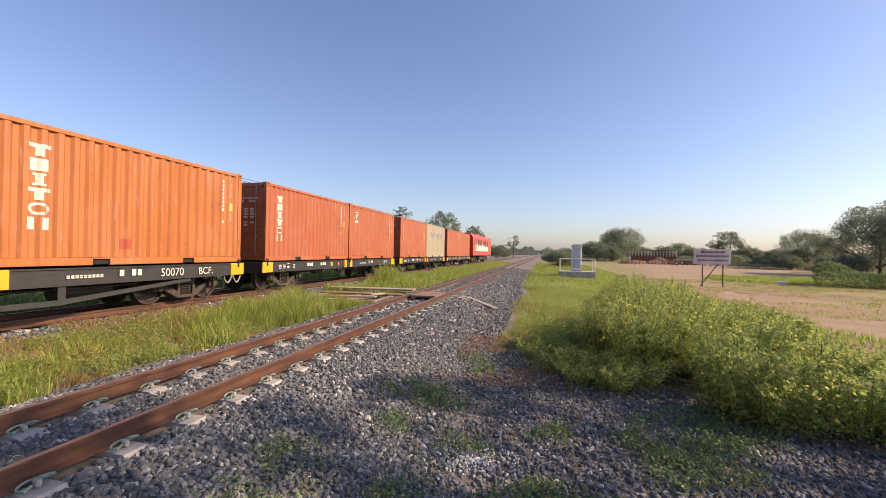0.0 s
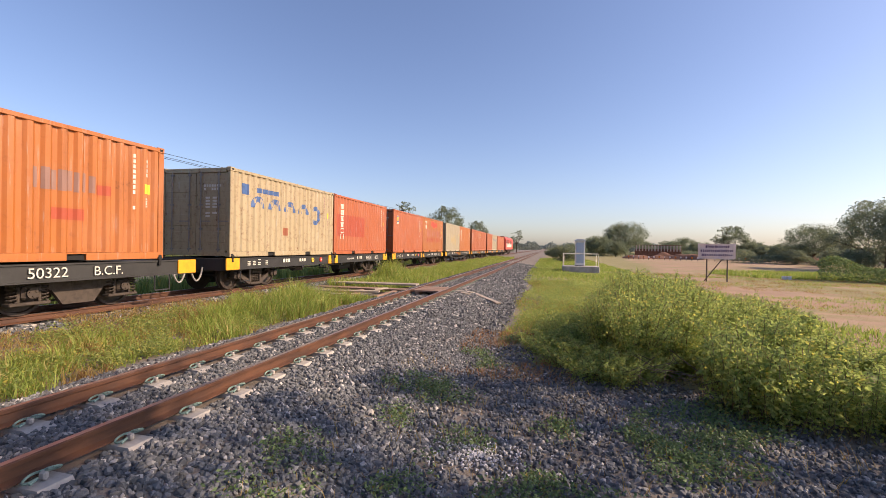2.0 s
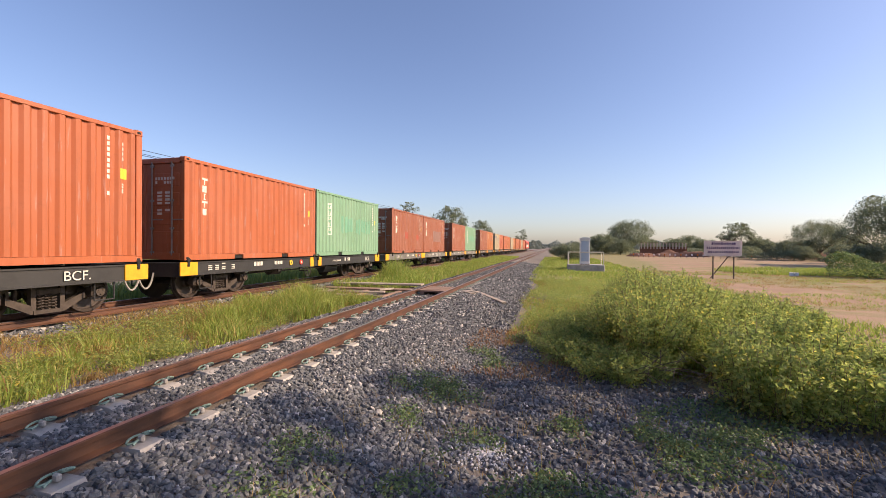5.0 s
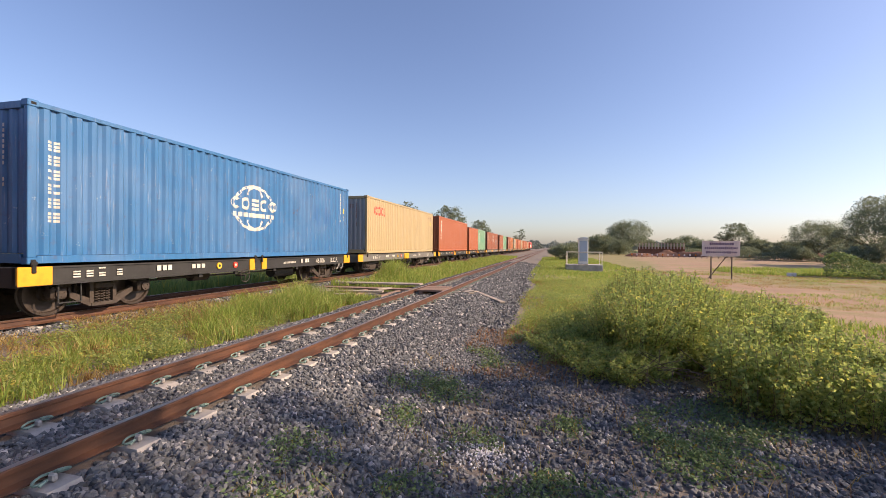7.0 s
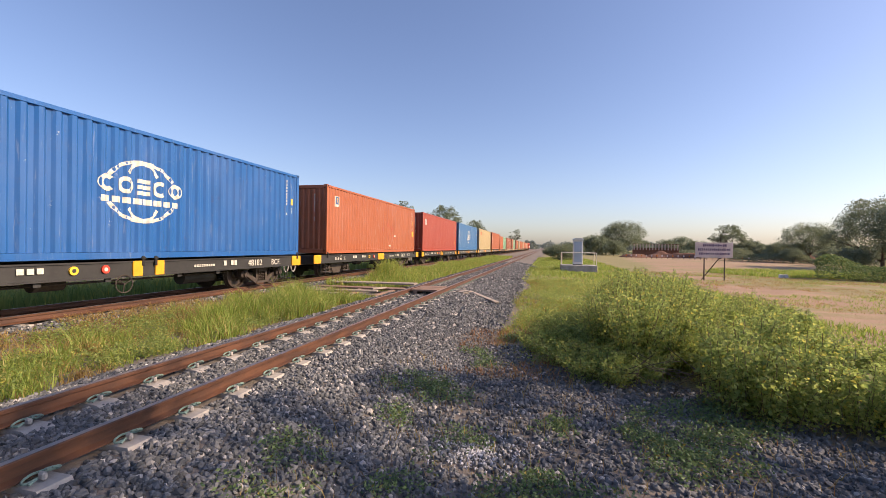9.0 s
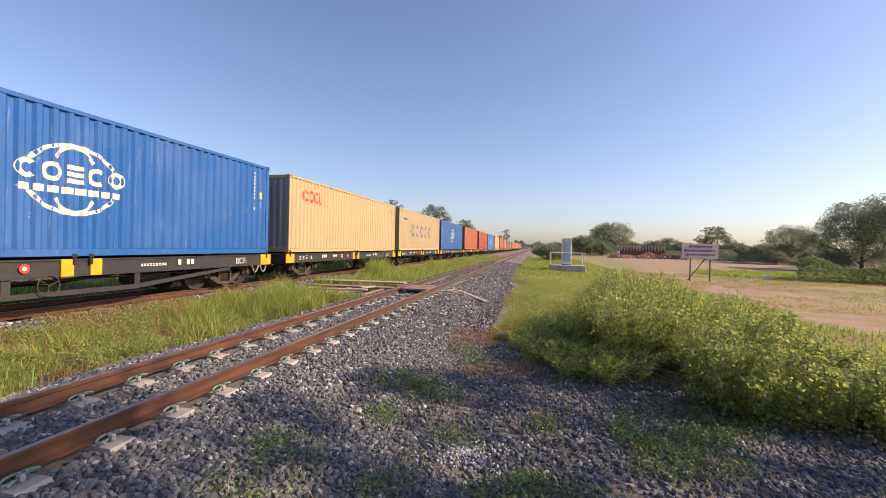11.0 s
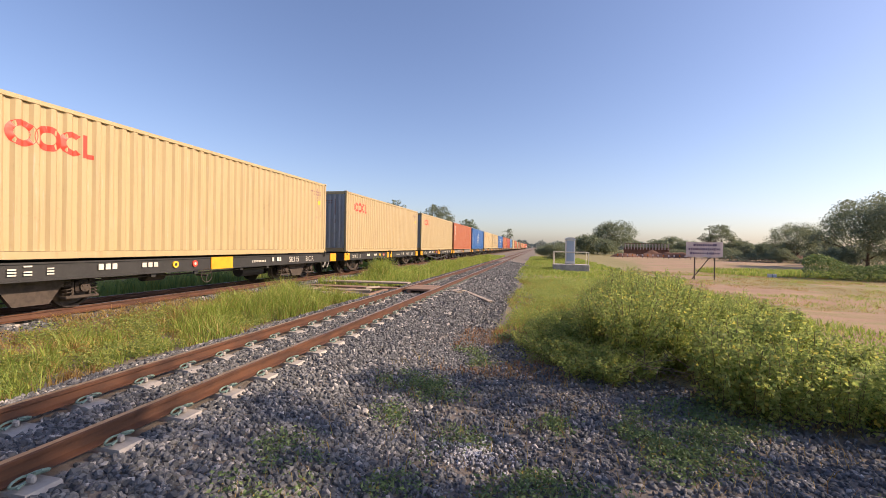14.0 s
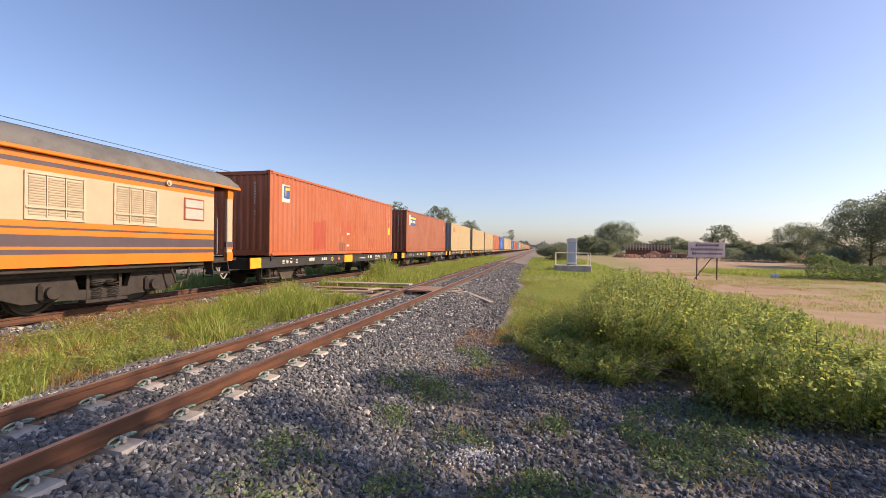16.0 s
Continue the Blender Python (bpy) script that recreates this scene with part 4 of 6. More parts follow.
        pts = [(0.45, e * (half + 0.04 + 0.42 * i / 9), 0.72 - 0.38 * math.sin(math.pi * i / 9) ** 0.7) for i in range(10)]
        tube(bm, pts, 0.024, 6)
        hose = part("air_hose", bm, M_HOSE, w, "grey rubber air hose")
        bm = bmesh.new()
        rod(bm, (0.45, e * (half + 0.40), 0.70), (0.45, e * (half + 0.52), 0.80), 0.045, 8)
        part("cock", bm, M_HOSERED, hose, "red air cock")
        for s in (1, -1):
            bm = bmesh.new()
            x, y = s * 1.12, e * (half - 0.9)
            tube(bm, [(x, y - 0.2, 0.64), (x, y - 0.2, 0.28), (x, y + 0.2, 0.28), (x, y + 0.2, 0.64)], 0.016, 6)
            part("step", bm, M_BLACKPAINT, w, "bent bar step")
    bm = bmesh.new()
    for k in range(20):
        a, b = k * math.tau / 20, (k + 1) * math.tau / 20
        rod(bm, (1.24, -0.62 + 0.19 * math.cos(a), 0.50 + 0.19 * math.sin(a)), (1.24, -0.62 + 0.19 * math.cos(b), 0.50 + 0.19 * math.sin(b)), 0.012, 5)
    for a in (0.4, 2.5, 4.6):
        rod(bm, (1.24, -0.62, 0.50), (1.24, -0.62 + 0.19 * math.cos(a), 0.50 + 0.19 * math.sin(a)), 0.010, 5)
    rod(bm, (0.9, -0.62, 0.50), (1.26, -0.62, 0.50), 0.025, 6)
    part("brake_wheel", bm, M_BOGIE, w, "round hand-brake wheel")
    bm = bmesh.new()
    rod(bm, (0.55, 1.5, 0.48), (0.55, 2.6, 0.48), 0.19, 14)
    part("air_tank", bm, M_BLACKPAINT, w, "round air tank")
    bm = bmesh.new()
    rod(bm, (0.5, -1.9, 0.55), (0.5, -1.35, 0.55), 0.15, 12)
    tube(bm, [(0.5, -2.9, 0.55), (0.5, -1.9, 0.55)], 0.02, 6)
    tube(bm, [(0.3, 3.4, 0.50), (0.3, -3.4, 0.50)], 0.022, 6)
    tube(bm, [(0.9, 2.9, 0.56), (0.9, -2.9, 0.56)], 0.02, 6)
    part("brake_rigging", bm, M_BOGIE, w, "brake cylinder, pipes and rods")
    for e in (1, -1):
        bogie(w, e * 4.5, style)
    return w


def writing(parent, text, y, z, size, x=1.2195):
    cu = bpy.data.curves.new("writing", "FONT")
    cu.body, cu.size, cu.extrude = text, size, 0.001
    o = new("writing", cu)
    o.matrix_basis = Matrix(((0, 0, 1, x), (1, 0, 0, y), (0, 1, 0, z), (0, 0, 0, 1)))
    o.parent = parent
    cu.materials.append(M_MARK)
    return o


def build_train():
    protos = {}
    for front, kind, colour, number, how, what in WAGONS:
        mid = front - 6.1
        key = (kind, colour)
        if key not in protos:
            protos[key] = flat_wagon(kind, M_BLACKPAINT if colour == "k" else M_GREYFRAME, "cast" if kind != 1 else "sprung")
            w = protos[key]
        else:
            w = copy_thing(protos[key], pose(XT, mid, 0))
        w.location = (XT, mid, 0)
        TRAIN.append((w, mid, 0.0))
        WHEELSETS.extend((o, mid) for o in w.children_recursive if o.name.startswith("wheelset"))
        if how == "pair":
            load(what[0], front - 6.158 - 3.029 - 0.0)
            load(what[1], front - 3.029)
        else:
            load(what, mid)
    for (front, kind, colour, number, how, what), (w, mid, z) in zip(WAGONS, [t for t in TRAIN if t[0].name.startswith("flat_wagon")]):
        if number:
            writing(w, number, 3.36, 0.725, 0.27)
        writing(w, "B.C.F." if kind == 1 or number == "46106" else "BCF.", 4.50, 0.725, 0.26)


build_train()


# ---- the train: engine and brake van ----
M_LOCORED = paint("engine_red", (0.56, 0.06, 0.03), 0.1, 0.1)
M_LOCOWHITE = plain("engine_cream", (0.68, 0.60, 0.50), 0.45, var=0.15)
M_GLASS = plain("dark_window_glass", (0.03, 0.035, 0.04), 0.08, var=0.1)
M_VANORANGE = plain("van_orange", (0.58, 0.155, 0.003), 0.45, var=0.10, scale=2)
M_VANCREAM = plain("van_cream", (0.405, 0.325, 0.215), 0.45, var=0.08, scale=2)
M_VANDARK = plain("van_plum_grey", (0.075, 0.055, 0.062), 0.45, var=0.15, scale=2)
M_VANROOF = plain("van_roof_grey", (0.115, 0.115, 0.112), 0.8, var=0.3, scale=2)
M_LOUVRE = plain("louvre_grey_white", (0.43, 0.365, 0.26), 0.5, var=0.12)
M_REDFRAME = plain("window_frame_red", (0.26, 0.065, 0.025), 0.5)
M_VANGEAR = plain("van_running_gear", (0.030, 0.024, 0.020), 0.8, var=0.45, scale=7)
M_FROST = plain("frosted_pane", (0.42, 0.38, 0.33), 0.25, var=0.1)


def locomotive():
    y0 = 62.1
    g = thing("locomotive", "red and cream diesel locomotive at the head of the train", "locomotive")
    half = 9.3
    bm = bmesh.new()
    prof = [(-1.4, 1.05), (1.4, 1.05), (1.4, 3.35), (1.05, 3.85), (-1.05, 3.85), (-1.4, 3.35)]
    slab(bm, prof, "y", -half, half - 0.5)
    part("body", bm, M_LOCORED, g)
    bm = bmesh.new()
    slab(bm, [(half - 0.5, 1.05), (half, 1.05), (half, 2.3), (half - 0.5, 3.8)], "x", -1.35, 1.35)
    part("cab_front", bm, M_LOCOWHITE, g)
    for s in (1, -1):
        bm = bmesh.new()
        box(bm, s * 1.405, -1.0, 2.1, 0.012, 12.5, 0.9, bev=0.002)
        part("cream_band", bm, M_LOCOWHITE, g, "cream side band")
        bm = bmesh.new()
        box(bm, s * 1.41, -7.9, 2.75, 0.02, 0.9, 0.75)
        box(bm, s * 1.41, -6.3, 2.6, 0.02, 0.7, 1.5)
        part("cab_window", bm, M_GLASS, g, "dark cab window")
        for q in (-4.5, -2.6, 0.6, 2.4, 4.4):
            bm = bmesh.new()
            box(bm, s * 1.413, q, 2.75, 0.02, 1.1, 0.9, bev=0.004)
            for k in range(6):
                box(bm, s * 1.425, q, 2.4 + k * 0.14, 0.02, 1.0, 0.03)
            part("grille", bm, M_BOGIE, g, "louvred side grille")
        bm = bmesh.new()
        box(bm, s * 1.42, 0, 1.08, 0.06, 2 * half, 0.14, bev=0.01)
        part("sole_bar", bm, M_BLACKPAINT, g)
    bm = bmesh.new()
    for q in (-5.5, -2.0, 1.5, 4.5):
        box(bm, 0, q, 3.93, 1.3, 1.8, 0.2, bev=0.04)
    part("roof_hatch", bm, M_BOGIE, g, "roof hatches")
    bm = bmesh.new()
    box(bm, 0, 0, 0.72, 2.3, 4.2, 0.6, bev=0.1)
    part("fuel_tank", bm, M_BOGIE, g)
    for e in (1, -1):
        b = new("bogie")
        b.parent = g
        b.location = (0, e * 5.6, 0)
        for s in (1, -1):
            bm = bmesh.new()
            slab(bm, [(-2.3, 0.5), (-2.3, 0.8), (-0.3, 0.95), (0.3, 0.95), (2.3, 0.8), (2.3, 0.5), (1.0, 0.3), (-1.0, 0.3)], "x", s * 0.82 - 0.06, s * 0.82 + 0.06)
            for q in (-1.75, 0, 1.75):
                box(bm, s * 0.9, q, 0.48, 0.2, 0.34, 0.32, bev=0.04)
            part("side_frame", bm, M_BOGIE, b)
        for q in (-1.75, 0, 1.75):
            wheelset(b, q)
        bm = bmesh.new()
        box(bm, 0, e * (half + 0.25), 0.8, 0.25, 0.5, 0.25, bev=0.04)
        part("coupler", bm, M_BOGIE, g)
    TRAIN.append((g, y0, 0.0))
    WHEELSETS.extend((o, y0) for o in g.children_recursive if o.name.startswith("wheelset"))


def brake_van():
    """An orange, cream and dark banded van with louvred windows; its front end stands at y = 0 of its own space."""
    v = thing("brake_van", "orange and cream striped brake van with grey roof", "railway carriage")
    L, hw = 19.0, 1.40
    end = -0.95                      # the body's front wall, under the roof's overhang
    bands = [(0.95, 1.18, M_VANORANGE), (1.18, 1.27, M_VANDARK), (1.27, 1.32, M_VANORANGE), (1.32, 1.53, M_VANDARK), (1.53, 1.635, M_VANORANGE),
             (1.635, 1.675, M_VANDARK), (1.675, 1.78, M_VANORANGE), (1.78, 2.67, M_VANCREAM), (2.67, 2.765, M_VANORANGE), (2.765, 2.85, M_VANDARK), (2.85, 2.96, M_VANORANGE)]
    for z0, z1, m in bands:
        bm = bmesh.new()
        box(bm, 0, end - (L - 1.9) / 2, (z0 + z1) / 2, 2 * hw, L - 1.9, z1 - z0 - 0.0005)
        part("body_band", bm, m, v)
    # roof: an arch with a dropped front edge
    n = 14
    arch = [(1.46 * math.cos(a), 3.03 + 0.56 * math.sin(a) ** 0.8) for a in np.linspace(0.0, math.pi, n)]
    bm = bmesh.new()
    ys = [(-L, 1.0), (-0.55, 1.0), (-0.22, 0.90), (0.0, 0.55)]
    rings = [[bm.verts.new((x, y, 3.03 + (z - 3.03) * k)) for x, z in arch] for y, k in ys]
    for a, b in zip(rings, rings[1:]):
        for i in range(n - 1):
            bm.faces.new((a[i], a[i + 1], b[i + 1], b[i]))
    for a in rings[:1] + rings[-1:]:
        bm.faces.new(a)
    for q in rings:
        pass
    bmesh.ops.recalc_face_normals(bm, faces=bm.faces[:])
    part("roof", bm, M_VANROOF, v, "matt grey arched roof", True)
    for s in (1, -1):
        bm = bmesh.new()
        box(bm, s * 1.45, -L / 2, 3.005, 0.09, L, 0.075, bev=0.015)
        part("gutter", bm, M_VANORANGE, v, "orange roof gutter")
    bm = bmesh.new()
    box(bm, 0, 0.0, 3.005, 2.9, 0.07, 0.075, bev=0.015)
    part("gutter", bm, M_VANORANGE, v)
    for s in (1, -1):
        for y0, y1 in ((-5.32, -4.37), (-3.73, -2.75)):
            w = new("louvre_window")
            w.parent = v
            tagged(w, "grey-white louvred window")
            bm = bmesh.new()
            x = s * (hw + 0.004)
            for q in (y0 - 0.02, y1 + 0.02):
                box(bm, x, q, 2.22, 0.044, 0.04, 0.756)
            for z in (1.82, 2.62):
                box(bm, x, (y0 + y1) / 2, z, 0.05, y1 - y0 + 0.08, 0.045)
            part("frame", bm, M_LOUVRE, w)
            bm = bmesh.new()
            box(bm, s * (hw - 0.0), (y0 + y1) / 2, 2.22, 0.012, y1 - y0, 0.78)
            part("backing", bm, M_LOUVRE, w)
            for k in range(3):
                c = y0 + (y1 - y0) * (k + 0.5) / 3
                bm = bmesh.new()
                for j in range(15):
                    box(bm, s * (hw + 0.014), c, 1.90 + j * 0.046, 0.016, (y1 - y0) / 3 - 0.05, 0.026, Euler((0, s * 0.3, 0)).to_matrix())
                box(bm, s * (hw + 0.014), c + (y1 - y0) / 6 - 0.006, 2.22, 0.03, 0.02, 0.78)
                part("louvre", bm, M_LOUVRE, w)
            bm = bmesh.new()
            box(bm, s * (hw + 0.03), (y0 + y1) / 2, 2.02, 0.03, y1 - y0 + 0.06, 0.04)
            part("rail", bm, M_LOUVRE, w)
        w = new("small_window")
        w.parent = v
        bm = bmesh.new()
        box(bm, s * (hw + 0.006), -1.64, 2.28, 0.03, 0.66, 0.56, bev=0.012)
        part("frame", bm, M_REDFRAME, w, "red-brown window frame")
        for z, h in ((2.42, 0.20), (2.16, 0.26)):
            bm = bmesh.new()
            box(bm, s * (hw + 0.014), -1.64, z, 0.03, 0.58, h, bev=0.01)
            part("pane", bm, M_FROST, w, "frosted pane")
        # front platform: end posts, hand rails, steps
        bm = bmesh.new()
        box(bm, s * 1.33, -0.30, 1.95, 0.10, 0.22, 2.05, bev=0.015)
        part("end_post", bm, M_VANCREAM, v, "cream platform post")
        for z0, z1, m in ((0.95, 1.18, M_VANORANGE), (1.27, 1.32, M_VANORANGE), (1.32, 1.48, M_VANDARK), (2.70, 2.95, M_VANORANGE)):
            bm = bmesh.new()
            box(bm, s * 1.335, -0.30, (z0 + z1) / 2, 0.105, 0.225, z1 - z0)
            part("post_band", bm, m, v)
        bm = bmesh.new()
        tube(bm, [(s * 1.36, -0.85, 1.1), (s * 1.42, -0.85, 1.15), (s * 1.42, -0.85, 2.1), (s * 1.36, -0.85, 2.15)], 0.016, 6)
        tube(bm, [(s * 1.36, -0.48, 1.1), (s * 1.42, -0.48, 1.15), (s * 1.42, -0.48, 2.1), (s * 1.36, -0.48, 2.15)], 0.016, 6)
        part("hand_rail", bm, M_RODS, v, "steel hand rail")
        bm = bmesh.new()
        for z, d in ((0.92, 0.0), (0.62, 0.05)):
            box(bm, s * (1.25 + d), -0.68, z, 0.28, 0.62, 0.035)
        for q in (-0.98, -0.38):
            slab(bm, [(s * 1.15, 0.98), (s * 1.36, 0.98), (s * 1.44, 0.58), (s * 1.2, 0.58)], "y", q - 0.012, q + 0.012)
        part("step", bm, M_VANGEAR, v, "folding steel steps")
        bm = bmesh.new()
        rod(bm, (s * hw, -2.45, 2.84), (s * (hw + 0.06), -2.45, 2.84), 0.07, 14)
        rod(bm, (s * hw, -2.45, 2.84), (s * (hw + 0.09), -2.45, 2.84), 0.035, 10)
        part("side_lamp", bm, M_LOUVRE, v, "round side lamp")
    bm = bmesh.new()
    box(bm, 0, -0.45, 0.98, 2.6, 1.0, 0.08)
    part("platform", bm, M_VANGEAR, v)
    bm = bmesh.new()
    box(bm, 0, -L / 2, 0.85, 2.3, L - 0.6, 0.2, bev=0.02)
    part("underframe", bm, M_VANGEAR, v)
    bm = bmesh.new()
    for q in (-9.2, -10.6, -12.0):
        box(bm, 0.85, q, 0.58, 0.7, 1.1, 0.5, bev=0.04)
    part("equipment_box", bm, M_VANGEAR, v)
    bm = bmesh.new()
    box(bm, 0, 0.1, 0.78, 0.2, 0.6, 0.2, bev=0.03)
    box(bm, 0, 0.42, 0.78, 0.3, 0.2, 0.32, bev=0.05)
    part("coupler", bm, M_VANGEAR, v)
    bm = bmesh.new()
    tube(bm, [(0.6, 0.0, 0.85), (0.62, 0.12, 0.6), (0.62, 0.3, 0.5), (0.6, 0.45, 0.62), (0.6, 0.5, 0.85)], 0.024, 6)
    part("air_hose", bm, M_HOSE, v)
    for s in (1, -1):
        bm = bmesh.new()
        box(bm, s * 1.28, -L / 2, 0.90, 0.08, L - 2.4, 0.10, bev=0.01)
        part("sole_bar", bm, M_VANGEAR, v)
        bm = bmesh.new()
        for q in (-1.55, -5.9, -7.4):
            tube(bm, [(s * 1.2, q, 0.9), (s * 1.22, q - 0.1, 0.5), (s * 1.22, q - 0.45, 0.45), (s * 1.2, q - 0.6, 0.88)], 0.025, 6)
        box(bm, s * 1.15, -6.6, 0.66, 0.3, 0.9, 0.34, bev=0.03)
        part("brake_gear", bm, M_VANGEAR, v, "hangers and a box under the floor")
    for y in (-3.6, -15.2):
        b = new("bogie")
        b.parent = v
        b.location = (0, y, 0)
        tagged(b, "dusty passenger bogie with coil springs")
        for s in (1, -1):
            x = s * 0.92
            bm = bmesh.new()
            slab(bm, [(-1.85, 0.40), (-1.85, 0.74), (-0.62, 0.78), (-0.52, 0.44), (0.52, 0.44), (0.62, 0.78), (1.85, 0.74), (1.85, 0.40), (1.5, 0.26), (0.75, 0.26), (0.55, 0.24), (-0.55, 0.24), (-0.75, 0.26), (-1.5, 0.26)], "x", x - 0.06, x + 0.06)
            for q in (-1.1, 1.1):
                box(bm, x + s * 0.04, q, 0.46, 0.24, 0.36, 0.34, bev=0.05)
                rod(bm, (x + s * 0.16, q, 0.45), (x + s * 0.24, q, 0.45), 0.12, 14)
            for q in (-0.35, 0.35):
                box(bm, x + s * 0.05, q, 0.48, 0.04, 0.06, 0.62)
            box(bm, x + s * 0.05, 0, 0.20, 0.2, 0.9, 0.06)
            part("side_frame", bm, M_VANGEAR, b)
            bm = bmesh.new()
            for q in (-0.17, 0.17):
                coil(bm, x + s * 0.06, q, 0.23, 0.62, 0.11, 5)
            part("spring", bm, M_VANGEAR, b, "coil springs")
        for q in (-1.1, 1.1):
            wheelset(b, q)
        bm = bmesh.new()
        box(bm, 0, 0, 0.66, 1.9, 0.5, 0.24, bev=0.03)
        part("bolster", bm, M_VANGEAR, b)
    TRAIN.append((v, -296.40, 0.0))
    WHEELSETS.extend((o, -300.0) for o in v.children_recursive if o.name.startswith("wheelset"))


locomotive()
brake_van()


# ---- ballast stones ----
CUBE_V = np.array([(-1, -1, -1), (1, -1, -1), (1, 1, -1), (-1, 1, -1), (-1, -1, 1), (1, -1, 1), (1, 1, 1), (-1, 1, 1)], float)
CUBE_F = np.array([(0, 3, 2, 1), (4, 5, 6, 7), (0, 1, 5, 4), (1, 2, 6, 5), (2, 3, 7, 6), (3, 0, 4, 7)])


def turns(n):
    """n random rotations."""
    q = rng.normal(size=(n, 4))
    q /= np.linalg.norm(q, axis=1)[:, None]
    w, x, y, z = q.T
    return np.stack([np.stack([1 - 2 * (y * y + z * z), 2 * (x * y - z * w), 2 * (x * z + y * w)], 1),
                     np.stack([2 * (x * y + z * w), 1 - 2 * (x * x + z * z), 2 * (y * z - x * w)], 1),
                     np.stack([2 * (x * z - y * w), 2 * (y * z + x * w), 1 - 2 * (x * x + y * y)], 1)], 1)


_g = (1 + 5 ** 0.5) / 2
ROUND_V = np.array([(-1, _g, 0), (1, _g, 0), (-1, -_g, 0), (1, -_g, 0), (0, -1, _g), (0, 1, _g), (0, -1, -_g), (0, 1, -_g), (_g, 0, -1), (_g, 0, 1), (-_g, 0, -1), (-_g, 0, 1)]) / 1.55
ROUND_F = np.array([(0, 11, 5), (0, 5, 1), (0, 1, 7), (0, 7, 10), (0, 10, 11), (1, 5, 9), (5, 11, 4), (11, 10, 2), (10, 7, 6), (7, 1, 8),
                    (3, 9, 4), (3, 4, 2), (3, 2, 6), (3, 6, 8), (3, 8, 9), (4, 9, 5), (2, 4, 11), (6, 2, 10), (8, 6, 7), (9, 8, 1)])


def stones(name, x, y, size, label, lift=0.3, fine=False):
    """Crushed stones at x, y on the ground: many-sided where fine, else hewn blocks."""
    n = len(x)
    base, faces = (ROUND_V, ROUND_F) if fine else (CUBE_V, CUBE_F)
    m = len(base)
    s = size * rng.uniform(0.6, 1.3, n)[:, None, None]
    v = base[None] + rng.normal(0, 0.17 if fine else 0.16, (n, m, 3))
    v = v * np.stack([rng.uniform(0.85, 1.25, n), rng.uniform(0.65, 1.0, n), rng.uniform(0.45, 0.8, n)], 1)[:, None]
    v = np.einsum("nij,nkj->nki", turns(n), v) * s * 0.5
    z = gz(x, y) + size * rng.uniform(-0.15, lift, n)
    v += np.stack([x, y, z], 1)[:, None]
    f = faces[None] + m * np.arange(n)[:, None, None]
    return tagged(raw(name, v.reshape(-1, 3), f.reshape(-1, faces.shape[1]), M_STONE), label, "ballast", kind="stuff")


def scatter(x0, x1, y0, y1, per_m2):
    n = int((x1 - x0) * (y1 - y0) * per_m2)
    return rng.uniform(x0, x1, n), rng.uniform(y0, y1, n)


def keep_pads(x, y):
    """Leave the rails' feet and the bare heads of the sleepers free."""
    k = np.abs(((y - SLEEPER_Y0) / SLEEPER_STEP + 0.5) % 1.0 - 0.5) * SLEEPER_STEP
    dx = np.abs(x - XN)
    pad = (k < 0.12) & (dx > 0.34) & (dx < 0.77)
    railfoot = np.abs(dx - 0.535) < 0.085
    return ~(pad | railfoot)


def patchy(x, y, f=0.9, seed=0.0):
    """A smooth 0..1 field for uneven growth."""
    return 0.5 + 0.25 * np.sin(f * x * 1.3 + 2.1 * np.sin(f * y * 0.8 + seed)) + 0.25 * np.sin(f * y * 1.7 + 1.7 * np.sin(f * x * 1.1 + 1 + seed))


def build_ballast():
    parts = []
    for x0, x1, y0, y1, d in ((-5.55, -1.0, 1.0, 9.0, 960), (-5.5, -0.9, 9.0, 20.0, 480), (-5.4, -1.0, 20.0, 46.0, 190)):
        x, y = scatter(x0, x1, y0, y1, d)
        edge = -1.5 + 0.5 * (patchy(x, y, 1.4) - 0.5) * 2
        ok = keep_pads(x, y) & ((x < edge) | (rng.random(len(x)) < 0.45))
        parts.append((x[ok], y[ok], {1.0: 0.050, 9.0: 0.062, 20.0: 0.085}[y0]))
    for (x, y, s), lab in zip(parts, ("grey crushed-stone ballast round the near rails", "grey crushed-stone ballast along the track", "grey ballast far along the track")):
        stones("ballast_stones", x, y, s, lab, fine=s < 0.055)
    x, y = scatter(-1.7, 3.6, 1.4, 8.0, 760)
    ok = (patchy(x, y, 1.1, 2.0) + rng.normal(0, 0.12, len(x)) > 0.10) & (y < 6.9 - 0.35 * np.clip(x, 0, 9) + 2.5 * (x < -0.2))
    stones("ballast_stones", x[ok], y[ok], 0.046, "bluish grey stones and grit beside the weeds", fine=True)
    x, y = scatter(-5.6, 4.5, -9.0, 1.45, 260)
    ok = keep_pads(x, y) & (x < 3.0 + patchy(x, y, 0.8, 3.0)) & ((y < 1.0) | (x > -1.7))
    stones("ballast_stones", x[ok], y[ok], 0.06, "grey ballast behind the viewpoint")
    x, y = scatter(3.2, 5.5, 1.3, 5.0, 260)
    stones("ballast_stones", x, y, 0.05, "grey grit and stones in front of the weeds")
    a, d = rng.uniform(0, math.tau, 900), np.abs(rng.normal(0, 0.22, 900))
    grit = stones("pale_grit", -0.55 + d * np.cos(a) * 1.3, 3.75 + d * np.sin(a), 0.016, "patch of pale white grit on the stones", 1.6)
    grit.data.materials[0] = M_GRIT
    x, y = scatter(-11.8, -8.8, 0.5, 26, 260)
    ok = np.abs(np.abs(x - XT) - 0.535) > 0.09
    stones("ballast_stones", x[ok], y[ok], 0.06, "dusty ballast under the train's rails")


build_ballast()


